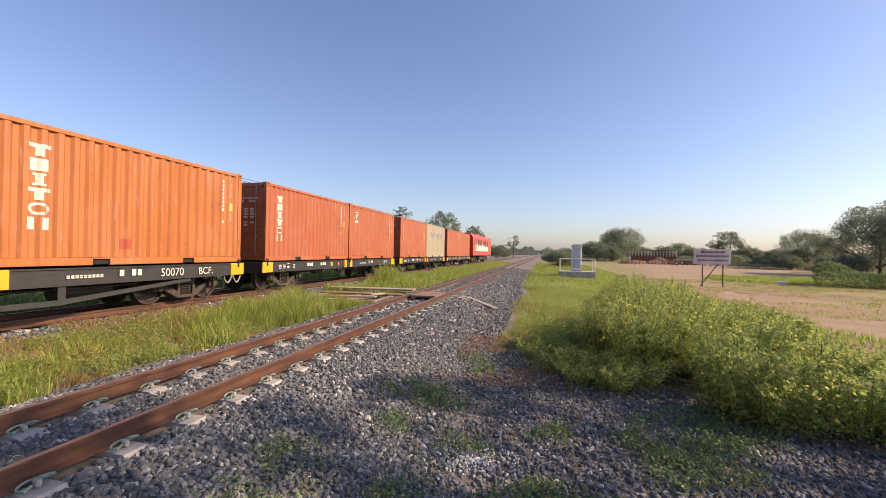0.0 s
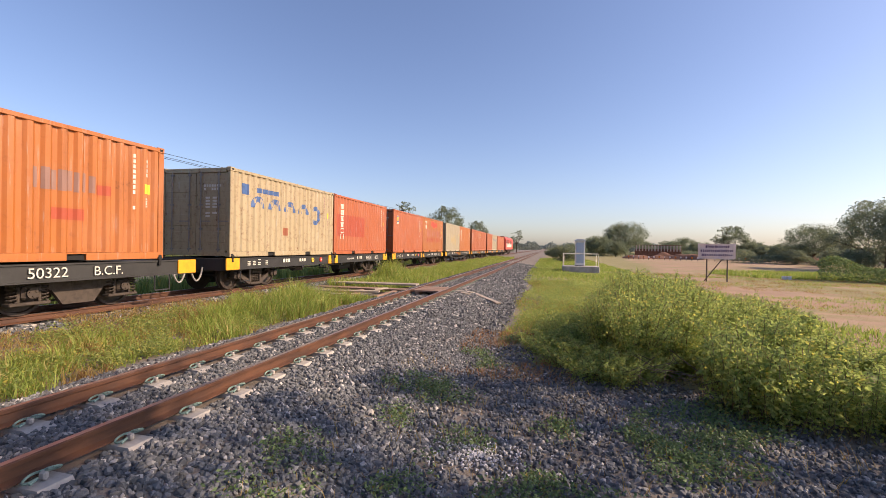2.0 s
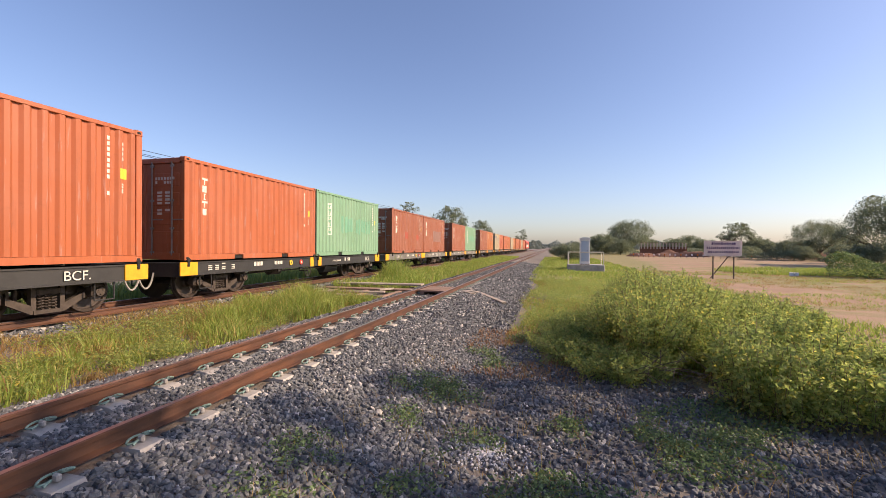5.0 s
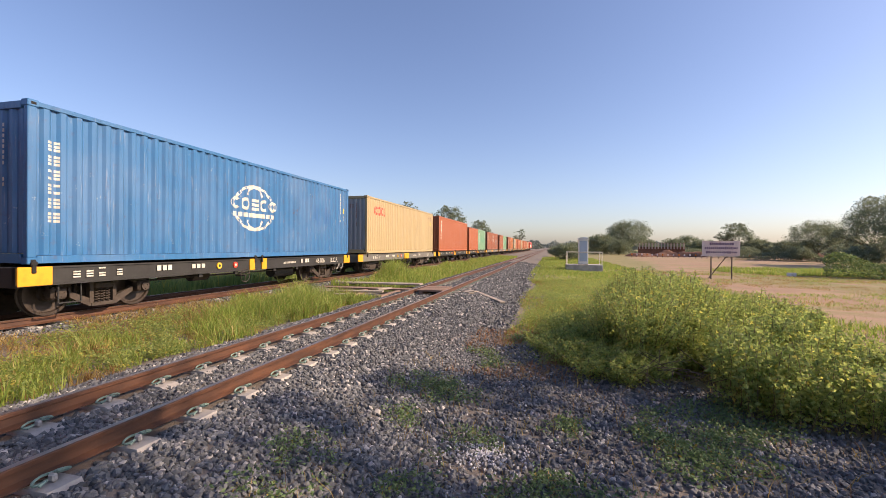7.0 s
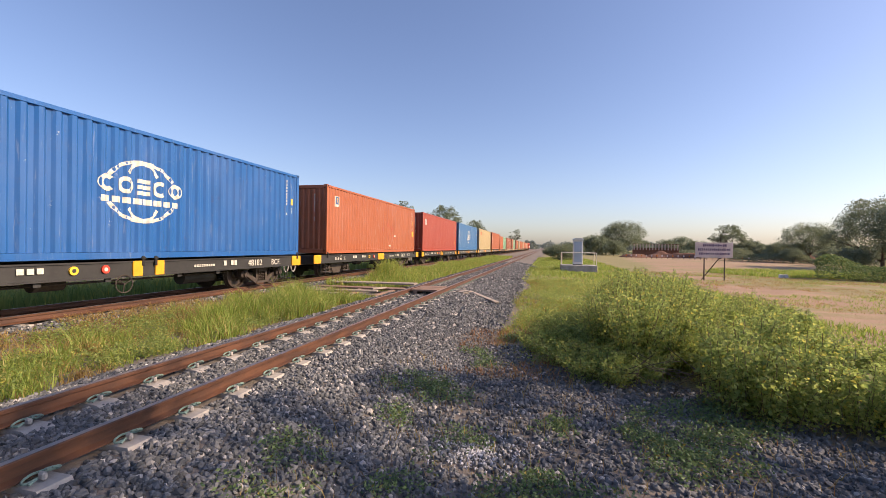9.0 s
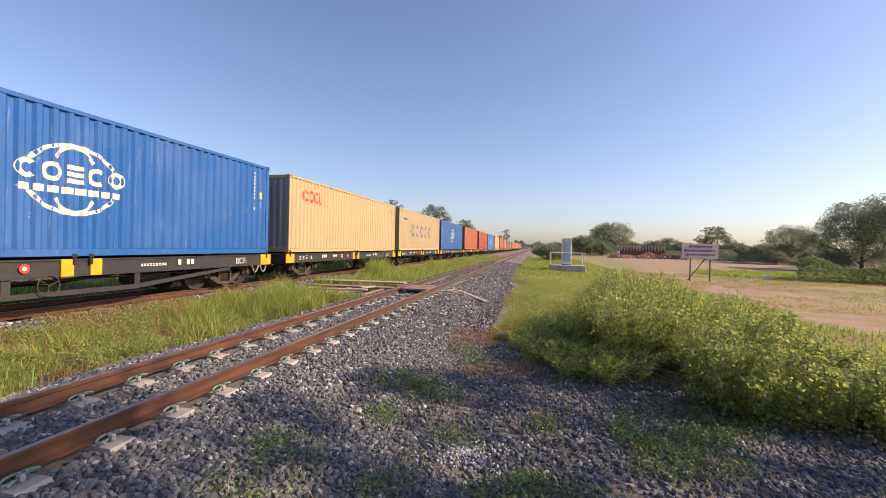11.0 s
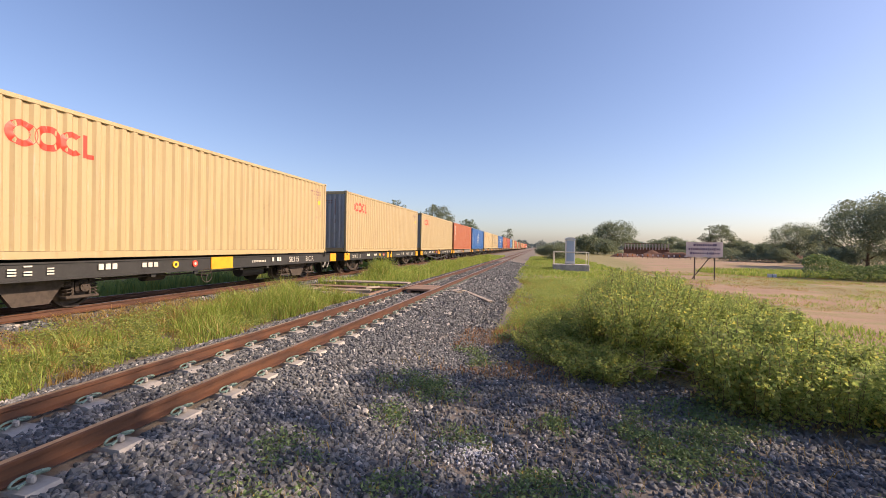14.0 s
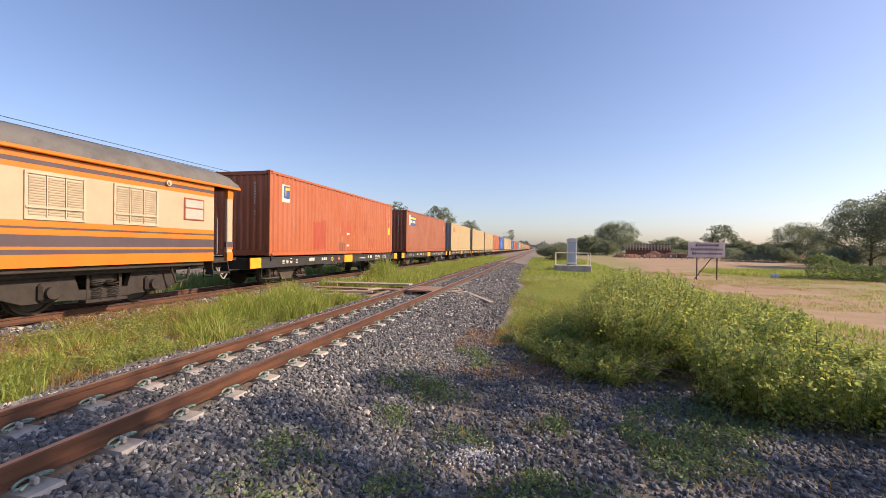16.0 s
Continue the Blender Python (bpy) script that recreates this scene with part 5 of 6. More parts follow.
# ---- grass, weeds and creepers ----
def blades(name, x, y, h, width, material, label, lean=0.35, z=None):
    """Bent grass blades standing at x, y."""
    n = len(x)
    z = gz(x, y) - 0.01 if z is None else z
    a = rng.uniform(0, math.tau, n)
    b = rng.uniform(0, math.tau, n)
    out = np.stack([np.cos(a), np.sin(a), np.zeros(n)], 1)
    side = np.stack([np.cos(b), np.sin(b), np.zeros(n)], 1) * (width / 2 * rng.uniform(0.6, 1.3, n))[:, None]
    base = np.stack([x, y, z], 1)
    bend = (lean * rng.uniform(0.2, 1.6, n) * h)[:, None]
    up = np.array([0, 0, 1.0])
    mid = base + out * bend * 0.35 + up * (h * 0.58)[:, None]
    tip = base + out * bend + up * (h * rng.uniform(0.8, 1.0, n))[:, None]
    v = np.stack([base - side, base + side, mid + side * 0.8, mid - side * 0.8, tip + side * 0.12, tip - side * 0.12], 1).reshape(-1, 3)
    k = 6 * np.arange(n)[:, None]
    f = np.concatenate([k + np.array([[0, 1, 2, 3]]), k + np.array([[3, 2, 4, 5]])])
    return tagged(raw(name, v, f, material), label, "grass", kind="stuff")


def leaf_cloud(pos, size, aspect=0.5, droop=0.3):
    """Folded diamond leaves at pos: arrays of vertices and faces."""
    n = len(pos)
    d = rng.normal(size=(n, 3))
    d[:, 2] = d[:, 2] * 0.6 - droop
    d /= np.linalg.norm(d, axis=1)[:, None]
    s = np.cross(d, rng.normal(size=(n, 3)))
    s /= np.linalg.norm(s, axis=1)[:, None] + 1e-9
    nrm = np.cross(d, s)
    L = (size * rng.uniform(0.6, 1.3, n))[:, None]
    v = np.stack([pos, pos + d * L * 0.45 + s * L * aspect / 2 + nrm * L * 0.08, pos + d * L, pos + d * L * 0.45 - s * L * aspect / 2 + nrm * L * 0.08], 1).reshape(-1, 3)
    return v, 4 * np.arange(n)[:, None] + np.array([[0, 1, 2, 3]])


def tufts(x0, x1, y0, y1, per_m2, each, spread):
    """Points gathered in tufts, and how tall each tuft is."""
    cx, cy = scatter(x0, x1, y0, y1, per_m2)
    k = np.repeat(np.arange(len(cx)), each)
    tall = rng.uniform(0.35, 1.5, len(cx)) ** 1.3
    return cx[k] + rng.normal(0, spread, len(k)), cy[k] + rng.normal(0, spread, len(k)), tall[k]


def build_grass():
    # between the two tracks: taller towards the planks, with bare and dry places
    x, y, grow = tufts(-8.7, -5.35, 1.0, 14.0, 45, 24, 0.055)
    p = patchy(x, y, 1.2, 1.0)
    ok = (p + rng.normal(0, 0.13, len(x)) > 0.40 - 0.25 * np.exp(-(((y - 9.6) / 2.6) ** 2))) & (x < -5.55 + 0.25 * np.sin(y * 2.1)) & ((x > -8.2) | (y > 3)) & (rng.random(len(x)) < np.interp(y, [3, 6.5], [0.45, 1.0])) & ((x > -7.35 + 0.3 * np.sin(y * 3.1)) | (y > 8.2) | (y < 3.6))
    x, y, p, grow = x[ok], y[ok], p[ok], grow[ok]
    tall = np.exp(-(((y - 9.6) / 2.6) ** 2 + ((x + 6.55) / 0.85) ** 2))
    h = ((0.06 + 0.26 * p) * grow + 0.50 * tall) * rng.uniform(0.5, 1.2, len(x))
    dry = (rng.random(len(x)) < 0.22 - 0.18 * tall) | ((patchy(x, y, 2.2, 7.0) < 0.30) & (tall < 0.3))
    blades("grass", x[~dry], y[~dry], h[~dry], 0.013, M_GRASS, "sunlit yellow-green grass between the tracks", 0.5)
    blades("dry_grass", x[dry], y[dry], h[dry] * 0.8, 0.010, M_DRYGRASS, "straw-coloured dry grass between the tracks", 0.6)
    x, y = scatter(-9.3, -7.0, 1.0, 12.0, 620)
    ok = patchy(x, y, 1.6, 4.0) > 0.22
    blades("dry_grass", x[ok], y[ok], rng.uniform(0.05, 0.20, ok.sum()), 0.011, M_DRYGRASS, "brown matted dry grass beside the train's rails", 1.1)
    x, y = scatter(-8.6, -5.6, 15.5, 75.0, 200)
    p = patchy(x, y, 0.6, 3.0)
    tuft = np.exp(-(((y - 21.5) / 1.3) ** 2 + ((x + 8.0) / 0.55) ** 2))
    h = (0.22 + 0.30 * p + 0.75 * tuft) * rng.uniform(0.5, 1.2, len(x))
    blades("grass", x, y, h, 0.028, M_GRASS, "yellow-green grass strip between the tracks", 0.4)
    x, y = scatter(-8.5, -7.5, 20.0, 23.0, 700)
    blades("grass", x, y, rng.uniform(0.4, 1.0, len(x)) * np.exp(-((y - 21.5) / 1.2) ** 2) + 0.1, 0.02, M_WEED, "bright green tall grass tuft by the track", 0.4)
    # verge on the right of the near track
    x, y, grow = tufts(-1.0, 3.2, 6.5, 24.0, 42, 20, 0.08)
    p = patchy(x, y, 0.8, 0.5)
    ok = (x > -0.95 + 0.35 * np.sin(y * 0.7) + np.clip(9 - y, 0, 3) * 0.3) & (p + rng.normal(0, 0.15, len(x)) > 0.16)
    x, y, p, grow = x[ok], y[ok], p[ok], grow[ok]
    h = (0.035 + 0.12 * p * grow) * rng.uniform(0.5, 1.4, len(x))
    dry = rng.random(len(x)) < 0.35 + 0.3 * (np.abs(y - 8) < 1.2)
    blades("grass", x[~dry], y[~dry], h[~dry], 0.014, M_GRASS, "short sunlit verge grass", 0.7)
    blades("dry_grass", x[dry], y[dry], h[dry], 0.012, M_DRYGRASS, "short reddish dry verge grass", 0.8)
    x, y = scatter(-1.3, 7.0, 24.0, 80.0, 90)
    p = patchy(x, y, 0.5, 0.5)
    blades("grass", x, y, (0.06 + 0.22 * p) * rng.uniform(0.5, 1.3, len(x)), 0.04, M_GRASS, "verge grass farther along the line", 0.6)
    # thin growth over the yard
    x, y, grow = tufts(7.0, 26.0, 16.0, 40.0, 4.5, 14, 0.16)
    ok = (patchy(x, y, 0.35, 6.0) > 0.42) | (y > 38)
    x, y, grow = x[ok], y[ok], grow[ok]
    blades("dry_grass", x, y, 0.03 + 0.08 * grow * rng.random(len(x)), 0.016, M_DRYGRASS, "thin dry grass on the dirt yard", 0.8)
    x, y, grow = tufts(7.0, 20.0, 15.0, 38.0, 4, 14, 0.16)
    ok = patchy(x, y, 0.4, 8.0) > 0.5
    blades("grass", x[ok], y[ok], 0.03 + 0.11 * grow[ok] * rng.random(ok.sum()), 0.018, M_GRASS, "scattered green tufts on the dirt yard", 0.7)
    # behind the train
    x, y = scatter(-17.0, -11.9, -6.0, 50.0, 120)
    blades("grass", x, y, rng.uniform(0.35, 0.95, len(x)), 0.035, M_WEED, "rank green grass beyond the train", 0.4)
    # rough pasture behind the weeds, up to the yard
    x, y = scatter(3.0, 9.5, 8.0, 24.0, 170)
    ok = x < 5.2 + 0.09 * y + 3.0 * np.clip((15 - y) / 5, 0, 1)
    x, y = x[ok], y[ok]
    blades("grass", x, y, rng.uniform(0.06, 0.28, len(x)) * (0.5 + patchy(x, y, 0.7, 4.0)), 0.025, M_GRASS, "rough grass behind the weeds", 0.6)
    # strip left standing in the yard
    x, y = scatter(14.0, 34.0, 37.0, 47.0, 90)
    ok = (patchy(x, y, 0.3, 1.0) > 0.2) & (x > 13.5 + 0.4 * np.abs(y - 42))
    blades("grass", x[ok], y[ok], rng.uniform(0.12, 0.42, ok.sum()), 0.045, M_GRASS, "tall grass strip in the dirt yard", 0.5)


build_grass()


def weed_shrub(seed, h, spread, n, per, leaf, bare=0.08):
    """A bushy weed: many slender upright stems from one root, leafy to their pointed tips."""
    r = np.random.default_rng(seed)
    g = thing("weed_shrub", "bushy yellow-green roadside weed with small leaves", "shrub", "weeds beside the track")
    bm = bmesh.new()
    pts = []
    for i in range(n):
        a = r.uniform(0, math.tau)
        d = spread * math.sqrt(r.uniform(0.01, 1.0))
        foot = 0.35 * d
        top = h * r.uniform(0.55, 1.08) * (1.0 - 0.22 * d / spread)
        line = []
        for k in range(7):
            u = k / 6
            rad = foot + (d - foot) * (0.3 * u + 0.7 * u * u)
            line.append(Vector((math.cos(a) * rad + r.normal(0, 0.012), math.sin(a) * rad + r.normal(0, 0.012), top * (u - 0.10 * u * u) / 0.9)))
        for p, q in zip(line, line[1:]):
            rod(bm, p, q, 0.0036, 3)
        m = int(per * r.uniform(0.6, 1.3))
        u = (bare + (1 - bare) * r.uniform(0, 1.0, m) ** 0.7) * 5.999
        i0 = u.astype(int)
        arr = np.array(line)
        base = arr[i0] + (arr[i0 + 1] - arr[i0]) * (u - i0)[:, None]
        off = r.normal(size=(m, 3)) * (0.030 + 0.050 * (1.0 - u / 6.0))[:, None] * np.array([1, 1, 0.6])
        pts.append(base + off)
    tagged(part("stalk", bm, M_STEM, g), kind="stuff")
    p = np.concatenate(pts)
    p[:, 2] = np.abs(p[:, 2])
    v, f = leaf_cloud(p, leaf, 0.62, 0.1)
    tagged(raw("foliage", v, f, M_WEED, g), kind="stuff")
    return g


def build_weeds():
    protos = [weed_shrub(1, 1.60, 0.55, 32, 130, 0.040), weed_shrub(2, 1.25, 0.60, 30, 120, 0.041), weed_shrub(3, 0.90, 0.58, 30, 105, 0.042, 0.15),
              weed_shrub(4, 0.50, 0.52, 26, 85, 0.040), weed_shrub(6, 0.95, 0.28, 9, 85, 0.050, 0.12)]
    HEIGHTS = (1.62, 1.28, 0.93, 0.52, 0.97)
    spots = []
    r = random.Random(5)
    # (x, y, kind): the tall stand, the middle, the front rank and the filling behind
    for i in range(32):
        y = r.uniform(8.0, 12.5)
        spots.append((r.uniform(1.2, 2.8) + (y - 9) * 0.22, y, 0 if r.random() < 0.65 else 1))
    def front(x):
        return float(np.interp(x, [-0.3, 0.0, 0.55, 1.3, 1.9, 2.3, 3.0, 5.0, 9.0], [8.3, 7.3, 6.1, 5.95, 5.75, 5.35, 5.35, 5.2, 4.4]))
    for i in range(44):
        x = r.uniform(1.2, 9.5)
        y = front(x) + r.uniform(0.7, 4.0)
        spots.append((x, y, (2, 2, 1, 4)[i % 4] if y > 7.5 or x < 3 else (2, 2, 3)[i % 3]))
    for i in range(30):
        x = -0.1 + i * 0.32
        if not 1.35 < x < 1.85:
            spots.append((x, front(x) + r.uniform(0.0, 0.25), 3 if x < 1.3 else (2, 4, 3)[i % 3]))
    for x in (1.98, 2.25, 2.42, 2.75, 3.05, 3.4):
        spots.append((x, front(x) - r.uniform(0.15, 0.35), 4))
    for i in range(20):
        x = r.uniform(0.1, 2.0)
        spots.append((x, max(r.uniform(6.9, 10.5), front(x) + 0.3), 3))
    for i in range(16):
        spots.append((r.uniform(0.9, 2.3), r.uniform(6.5, 8.4), 2 if i % 3 else 1))
    for i in range(22):
        spots.append((r.uniform(3.5, 9.5), r.uniform(8.5, 13.5), 3 if r.random() < 0.5 else 2))
    for i in range(8):
        spots.append((r.uniform(2.5, 5.0), r.uniform(14.0, 20.0), 3))
    # unseen shrubs right of the view, added to fill in and shade the foreground
    for i in range(26):
        spots.append((r.uniform(4.6, 9.5), r.uniform(-5.0, 4.2), (1, 2, 3)[i % 3]))
    for i, (x, y, k) in enumerate(spots):
        # the growth gets lower towards the yard
        az = math.degrees(math.atan2(x, y))
        top = 1.85 - float(np.interp(az, [8, 14, 18, 26, 33], [0.018, 0.026, 0.056, 0.096, 0.165])) * math.hypot(x, y) * 0.93
        s = r.uniform(0.85, 1.15)
        if 2 < az < 40 and top < HEIGHTS[k] * s:
            if top < 0.22:
                continue
            k = 3 if top < 0.62 else 2 if top < 1.05 else k
            s = min(s, top / HEIGHTS[k] * r.uniform(0.85, 1.05))
        o = copy_thing(protos[k], pose(x, y, float(gz(x, y)) - 0.02, 0, 0, r.uniform(0, 360)))
        w = max(s, 0.85)
        o.scale = (w, w, s)
    for j, p in enumerate(protos):
        x, y = ((2.6, 10.2), (3.2, 9.3), (2.3, 6.6), (1.1, 6.4), (2.1, 5.2))[j]
        p.location = (x, y, float(gz(x, y)) - 0.02)
    # leafy low weeds among the grass between the tracks
    wx, wy = scatter(-8.3, -5.75, 1.2, 13.0, 46)
    keep = patchy(wx, wy, 1.5, 9.0) > 0.40 + 0.03 * np.clip(wy - 4, 0, 6)
    wx, wy = wx[keep], wy[keep]
    vx, vy = scatter(-0.8, 3.4, 6.8, 24.0, 26)
    keep = (rng.random(len(vx)) < 0.7) & (vx > -0.5 + 0.4 * np.sin(vy))
    wx, wy = np.append(wx, vx[keep]), np.append(wy, vy[keep])
    m = 40
    px = np.repeat(wx, m) + rng.normal(0, 0.10, len(wx) * m)
    py = np.repeat(wy, m) + rng.normal(0, 0.10, len(wx) * m)
    pz = gz(px, py) + rng.uniform(0.02, 0.27, len(px)) * np.repeat(rng.uniform(0.3, 1.0, len(wx)), m)
    v, f = leaf_cloud(np.stack([px, py, pz], 1), 0.05, 0.5, 0.0)
    tagged(raw("low_weeds", v, f, M_WEED), "low leafy weeds among the grass", "ground cover", kind="stuff")
    # tangle of dead twigs in the hollow of the front rank
    g = thing("dead_twigs", "brown tangle of dead twigs under the weeds", "dead shrub")
    bm = bmesh.new()
    for i in range(80):
        a, d = r.uniform(0, math.tau), 0.5 * math.sqrt(r.random())
        x, y = 1.62 + d * math.cos(a) * 1.1, 5.75 + d * math.sin(a) * 0.6
        z = float(gz(x, y)) + r.uniform(0.0, 0.45)
        b, k, q = r.uniform(0, math.tau), r.uniform(0.12, 0.34), r.uniform(-0.15, 0.2)
        rod(bm, (x, y, z), (x + k * math.cos(b), y + k * math.sin(b) * 0.6, max(z + q, float(gz(x, y)))), 0.004, 4)
    tagged(part("twig", bm, M_BARK, g), kind="stuff")
    # creeping ground cover on the stones
    cx, cy = scatter(-2.2, 4.6, 1.5, 6.2, 60)
    keep = (patchy(cx, cy, 1.6, 5.0) + 0.10 * np.clip(cx, -1, 3) - 0.07 * np.clip(cy - 3.5, 0, 3) > 0.63)
    cx, cy = cx[keep], cy[keep]
    extra = [(-2.05, 3.1), (-1.15, 4.9), (-1.35, 5.2), (-1.5, 4.2), (-0.75, 3.9), (-1.0, 2.9), (-0.55, 2.7), (-0.9, 6.6), (-1.1, 7.2), (-0.6, 8.4), (0.15, 4.4), (-1.85, 2.6), (-0.2, 2.3), (0.6, 2.4)]
    ex = np.repeat(np.array(extra), 9, axis=0) + rng.normal(0, 0.13, (len(extra) * 9, 2))
    cx, cy = np.append(cx, ex[:, 0]), np.append(cy, ex[:, 1])
    m = 46
    px = np.repeat(cx, m) + rng.normal(0, 0.075, len(cx) * m)
    py = np.repeat(cy, m) + rng.normal(0, 0.075, len(cx) * m)
    pz = gz(px, py) + rng.uniform(0.01, 0.11, len(px))
    v, f = leaf_cloud(np.stack([px, py, pz], 1), 0.034, 0.6, -0.1)
    tagged(raw("creeping_weeds", v, f, M_CREEPER), "low creeping green weeds over the stones", "ground cover", kind="stuff")
    x, y = scatter(-2.0, 4.0, 1.6, 6.5, 55)
    blades("dry_grass", x, y, rng.uniform(0.05, 0.22, len(x)), 0.006, M_DRYGRASS, "thin dry stalks among the stones", 0.8)
    # broad patches of reddish dry turf on the shoulder
    x, y = scatter(-1.5, 0.4, 5.9, 9.4, 420)
    ok = patchy(x, y, 1.3, 2.5) > 0.45
    blades("dry_grass", x[ok], y[ok], rng.uniform(0.04, 0.14, ok.sum()), 0.012, M_REDGRASS, "reddish dry turf on the ballast's edge", 0.9)


build_weeds()


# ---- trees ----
# distance haze put into the leaf colour: paler and bluer than near leaves
M_HAZELEAF = leaf_material("haze_tinted_leaves", (0.16, 0.20, 0.18), (0.25, 0.29, 0.27), (0.16, 0.17, 0.11), 0.05, 0.25)


def limb_rods(bm, r, base, way, length, radius, depth, tips):
    end = base + way * length
    rod(bm, base, end, radius, 7 if depth > 1 else 5, radius * 0.62)
    if depth == 0:
        tips.append(end)
        return
    for i in range(3 if depth > 1 else 2):
        w = (way + Vector((r.normal(0, 0.55), r.normal(0, 0.55), r.normal(0.12, 0.3)))).normalized()
        limb_rods(bm, r, end - way * length * 0.25 * r.random(), w, length * r.uniform(0.62, 0.85), radius * 0.58, depth - 1, tips)


def tree(seed, h, crown, clumps, per, leaf, trunk=0.35, flat=0.75, label="broad leafy green tree", material=None, open_=1.0):
    """A tapered trunk with forking limbs; the crown is many leaf clumps round the limb ends, with gaps."""
    r = np.random.default_rng(seed)
    g = thing("tree", label, "tree", "trees round the railway")
    bm = bmesh.new()
    tips = []
    bole = h * trunk
    rod(bm, (0, 0, -0.15), (r.normal(0, 0.05), r.normal(0, 0.05), bole), h * 0.028, 10, h * 0.019)
    for i in range(5):
        a = i * math.tau / 5 + r.uniform(-0.4, 0.4)
        w = Vector((math.cos(a) * 0.8, math.sin(a) * 0.8, r.uniform(0.5, 1.1))).normalized()
        limb_rods(bm, r, Vector((0, 0, bole * r.uniform(0.75, 1.0))), w, (h - bole) * 0.36, h * 0.012, 2, tips)
    limb_rods(bm, r, Vector((0, 0, bole)), Vector((0, 0, 1)), (h - bole) * 0.4, h * 0.014, 2, tips)
    part("trunk", bm, M_BARK, g, "grey-brown forking trunk and limbs")
    c = []
    tips = np.array(tips)
    top = (h + bole) / 2
    for i in range(clumps):
        if i < len(tips) and r.random() < 0.9:
            p = tips[i]
        else:
            d = r.normal(size=3)
            d /= np.linalg.norm(d)
            p = np.array([d[0] * crown, d[1] * crown, d[2] * (h - bole) * 0.5]) * r.uniform(0.45, 1.0) ** 0.6
            p[2] += top
        p = np.array([np.clip(p[0], -crown, crown), np.clip(p[1], -crown, crown), np.clip(p[2], bole * 0.55, h * 0.97)])
        k = int(per * r.uniform(0.5, 1.4))
        rad = crown * 0.17 * r.uniform(0.6, 1.4) * open_
        q = r.normal(size=(k, 3))
        q *= (rad * 1.35 * r.uniform(0.15, 1.0, k) ** 0.45 / np.linalg.norm(q, axis=1))[:, None] * np.array([1, 1, flat])
        c.append(p + q)
    v, f = leaf_cloud(np.concatenate(c), leaf, 0.6)
    raw("crown", v, f, material or M_TREELEAF, g)
    return g


def at(ob, az, d, turn=0.0, s=1.0):
    x, y = d * math.sin(radians(az)), d * math.cos(radians(az))
    ob.location, ob.rotation_euler, ob.scale = (x, y, float(gz(x, y))), (0, 0, turn), (s, s, s)
    return ob


def again(ob, az, d, turn=0.0, s=1.0):
    o = copy_thing(ob, pose(0, 0, 0))
    return at(o, az, d, turn, s)


def build_trees():
    airy = tree(11, 11.5, 2.9, 60, 34, 0.28, 0.42, 0.6, "tall airy tree with thin foliage", open_=0.9)
    round_ = tree(12, 11.0, 3.6, 130, 64, 0.32, 0.18, 0.8, "round dark green broadleaf tree")
    broad = tree(13, 9.0, 5.2, 170, 110, 0.26, 0.22, 0.8, "broad dense dark green tree")
    big = tree(14, 10.5, 5.4, 200, 110, 0.24, 0.13, 0.8, "large spreading tree with gaps in its crown", open_=0.95)
    scrub = tree(15, 5.0, 3.6, 110, 70, 0.30, 0.12, 0.8, "low scrubby green field tree")
    # over the train
    at(airy, -18.6, 108, 0, 1.22)
    at(round_, -13.3, 112, 0, 1.18)
    again(airy, -16.9, 125, 1.0, 1.0)
    again(round_, -9.2, 150, 2.0, 1.06)
    again(airy, -4.0, 205, 2.0, 0.98)
    again(scrub, -5.2, 190, 0.5, 0.9)
    again(scrub, -6.2, 180, 1.5, 1.1)
    # right-hand row
    at(broad, 9.3, 150, 0, 1.2)
    again(round_, 7.3, 158, 2.2, 0.62)
    again(scrub, 6.2, 140, 0.4, 1.25)
    again(scrub, 5.2, 150, 2.4, 1.1)
    again(broad, 11.3, 175, 3.0, 0.6)
    again(scrub, 8.2, 130, 4.0, 0.9)
    again(broad, 15.6, 210, 1.0, 0.85)
    again(scrub, 14.0, 190, 1.0, 1.2)
    again(scrub, 17.0, 185, 2.2, 1.1)
    again(airy, 19.4, 118, 2.5, 0.72)
    again(round_, 20.5, 121, 0.3, 0.74)
    again(scrub, 22.2, 120, 0.3, 0.85)
    again(scrub, 23.5, 118, 1.3, 0.72)
    again(scrub, 24.7, 104, 2.3, 0.75)
    again(broad, 27.0, 98, 3.6, 0.76)
    at(big, 32.2, 72, 0.6, 0.82)
    again(big, 35.2, 68, 2.0, 0.85)
    again(scrub, 28.8, 80, 2.0, 0.55)
    again(scrub, 21.4, 104, 0.2, 0.5)
    again(scrub, 25.7, 92, 4.2, 0.5)
    again(broad, 29.2, 108, 4.4, 0.5)
    again(scrub, 30.2, 66, 3.0, 0.5)
    again(scrub, 0.6, 90, 1.0, 0.42)
    at(scrub, 2.0, 62, 0, 0.5)
    again(scrub, 3.1, 70, 2.0, 0.55)
    # unseen tree, added beside the viewpoint to shade the foreground
    again(airy, 66.0, 10.6, 1.0, 0.9)
    # wood along the far side of the train
    r = random.Random(3)
    for i in range(26):
        k = (round_, broad, scrub, airy, big)[i % 5]
        y = -6 + i * 3.1 + r.uniform(-1, 1)
        x = -39 - r.uniform(0, 8) - max(0, y - 34) * 0.25
        o = copy_thing(k, pose(x, y, float(gz(x, y)), 0, 0, r.uniform(0, 360)))
        s = r.uniform(0.55, 0.78) * (0.95 if k is not scrub else 1.25) * (1.5 if y < 36 else 1.0)
        o.scale = (s, s, s)


build_trees()


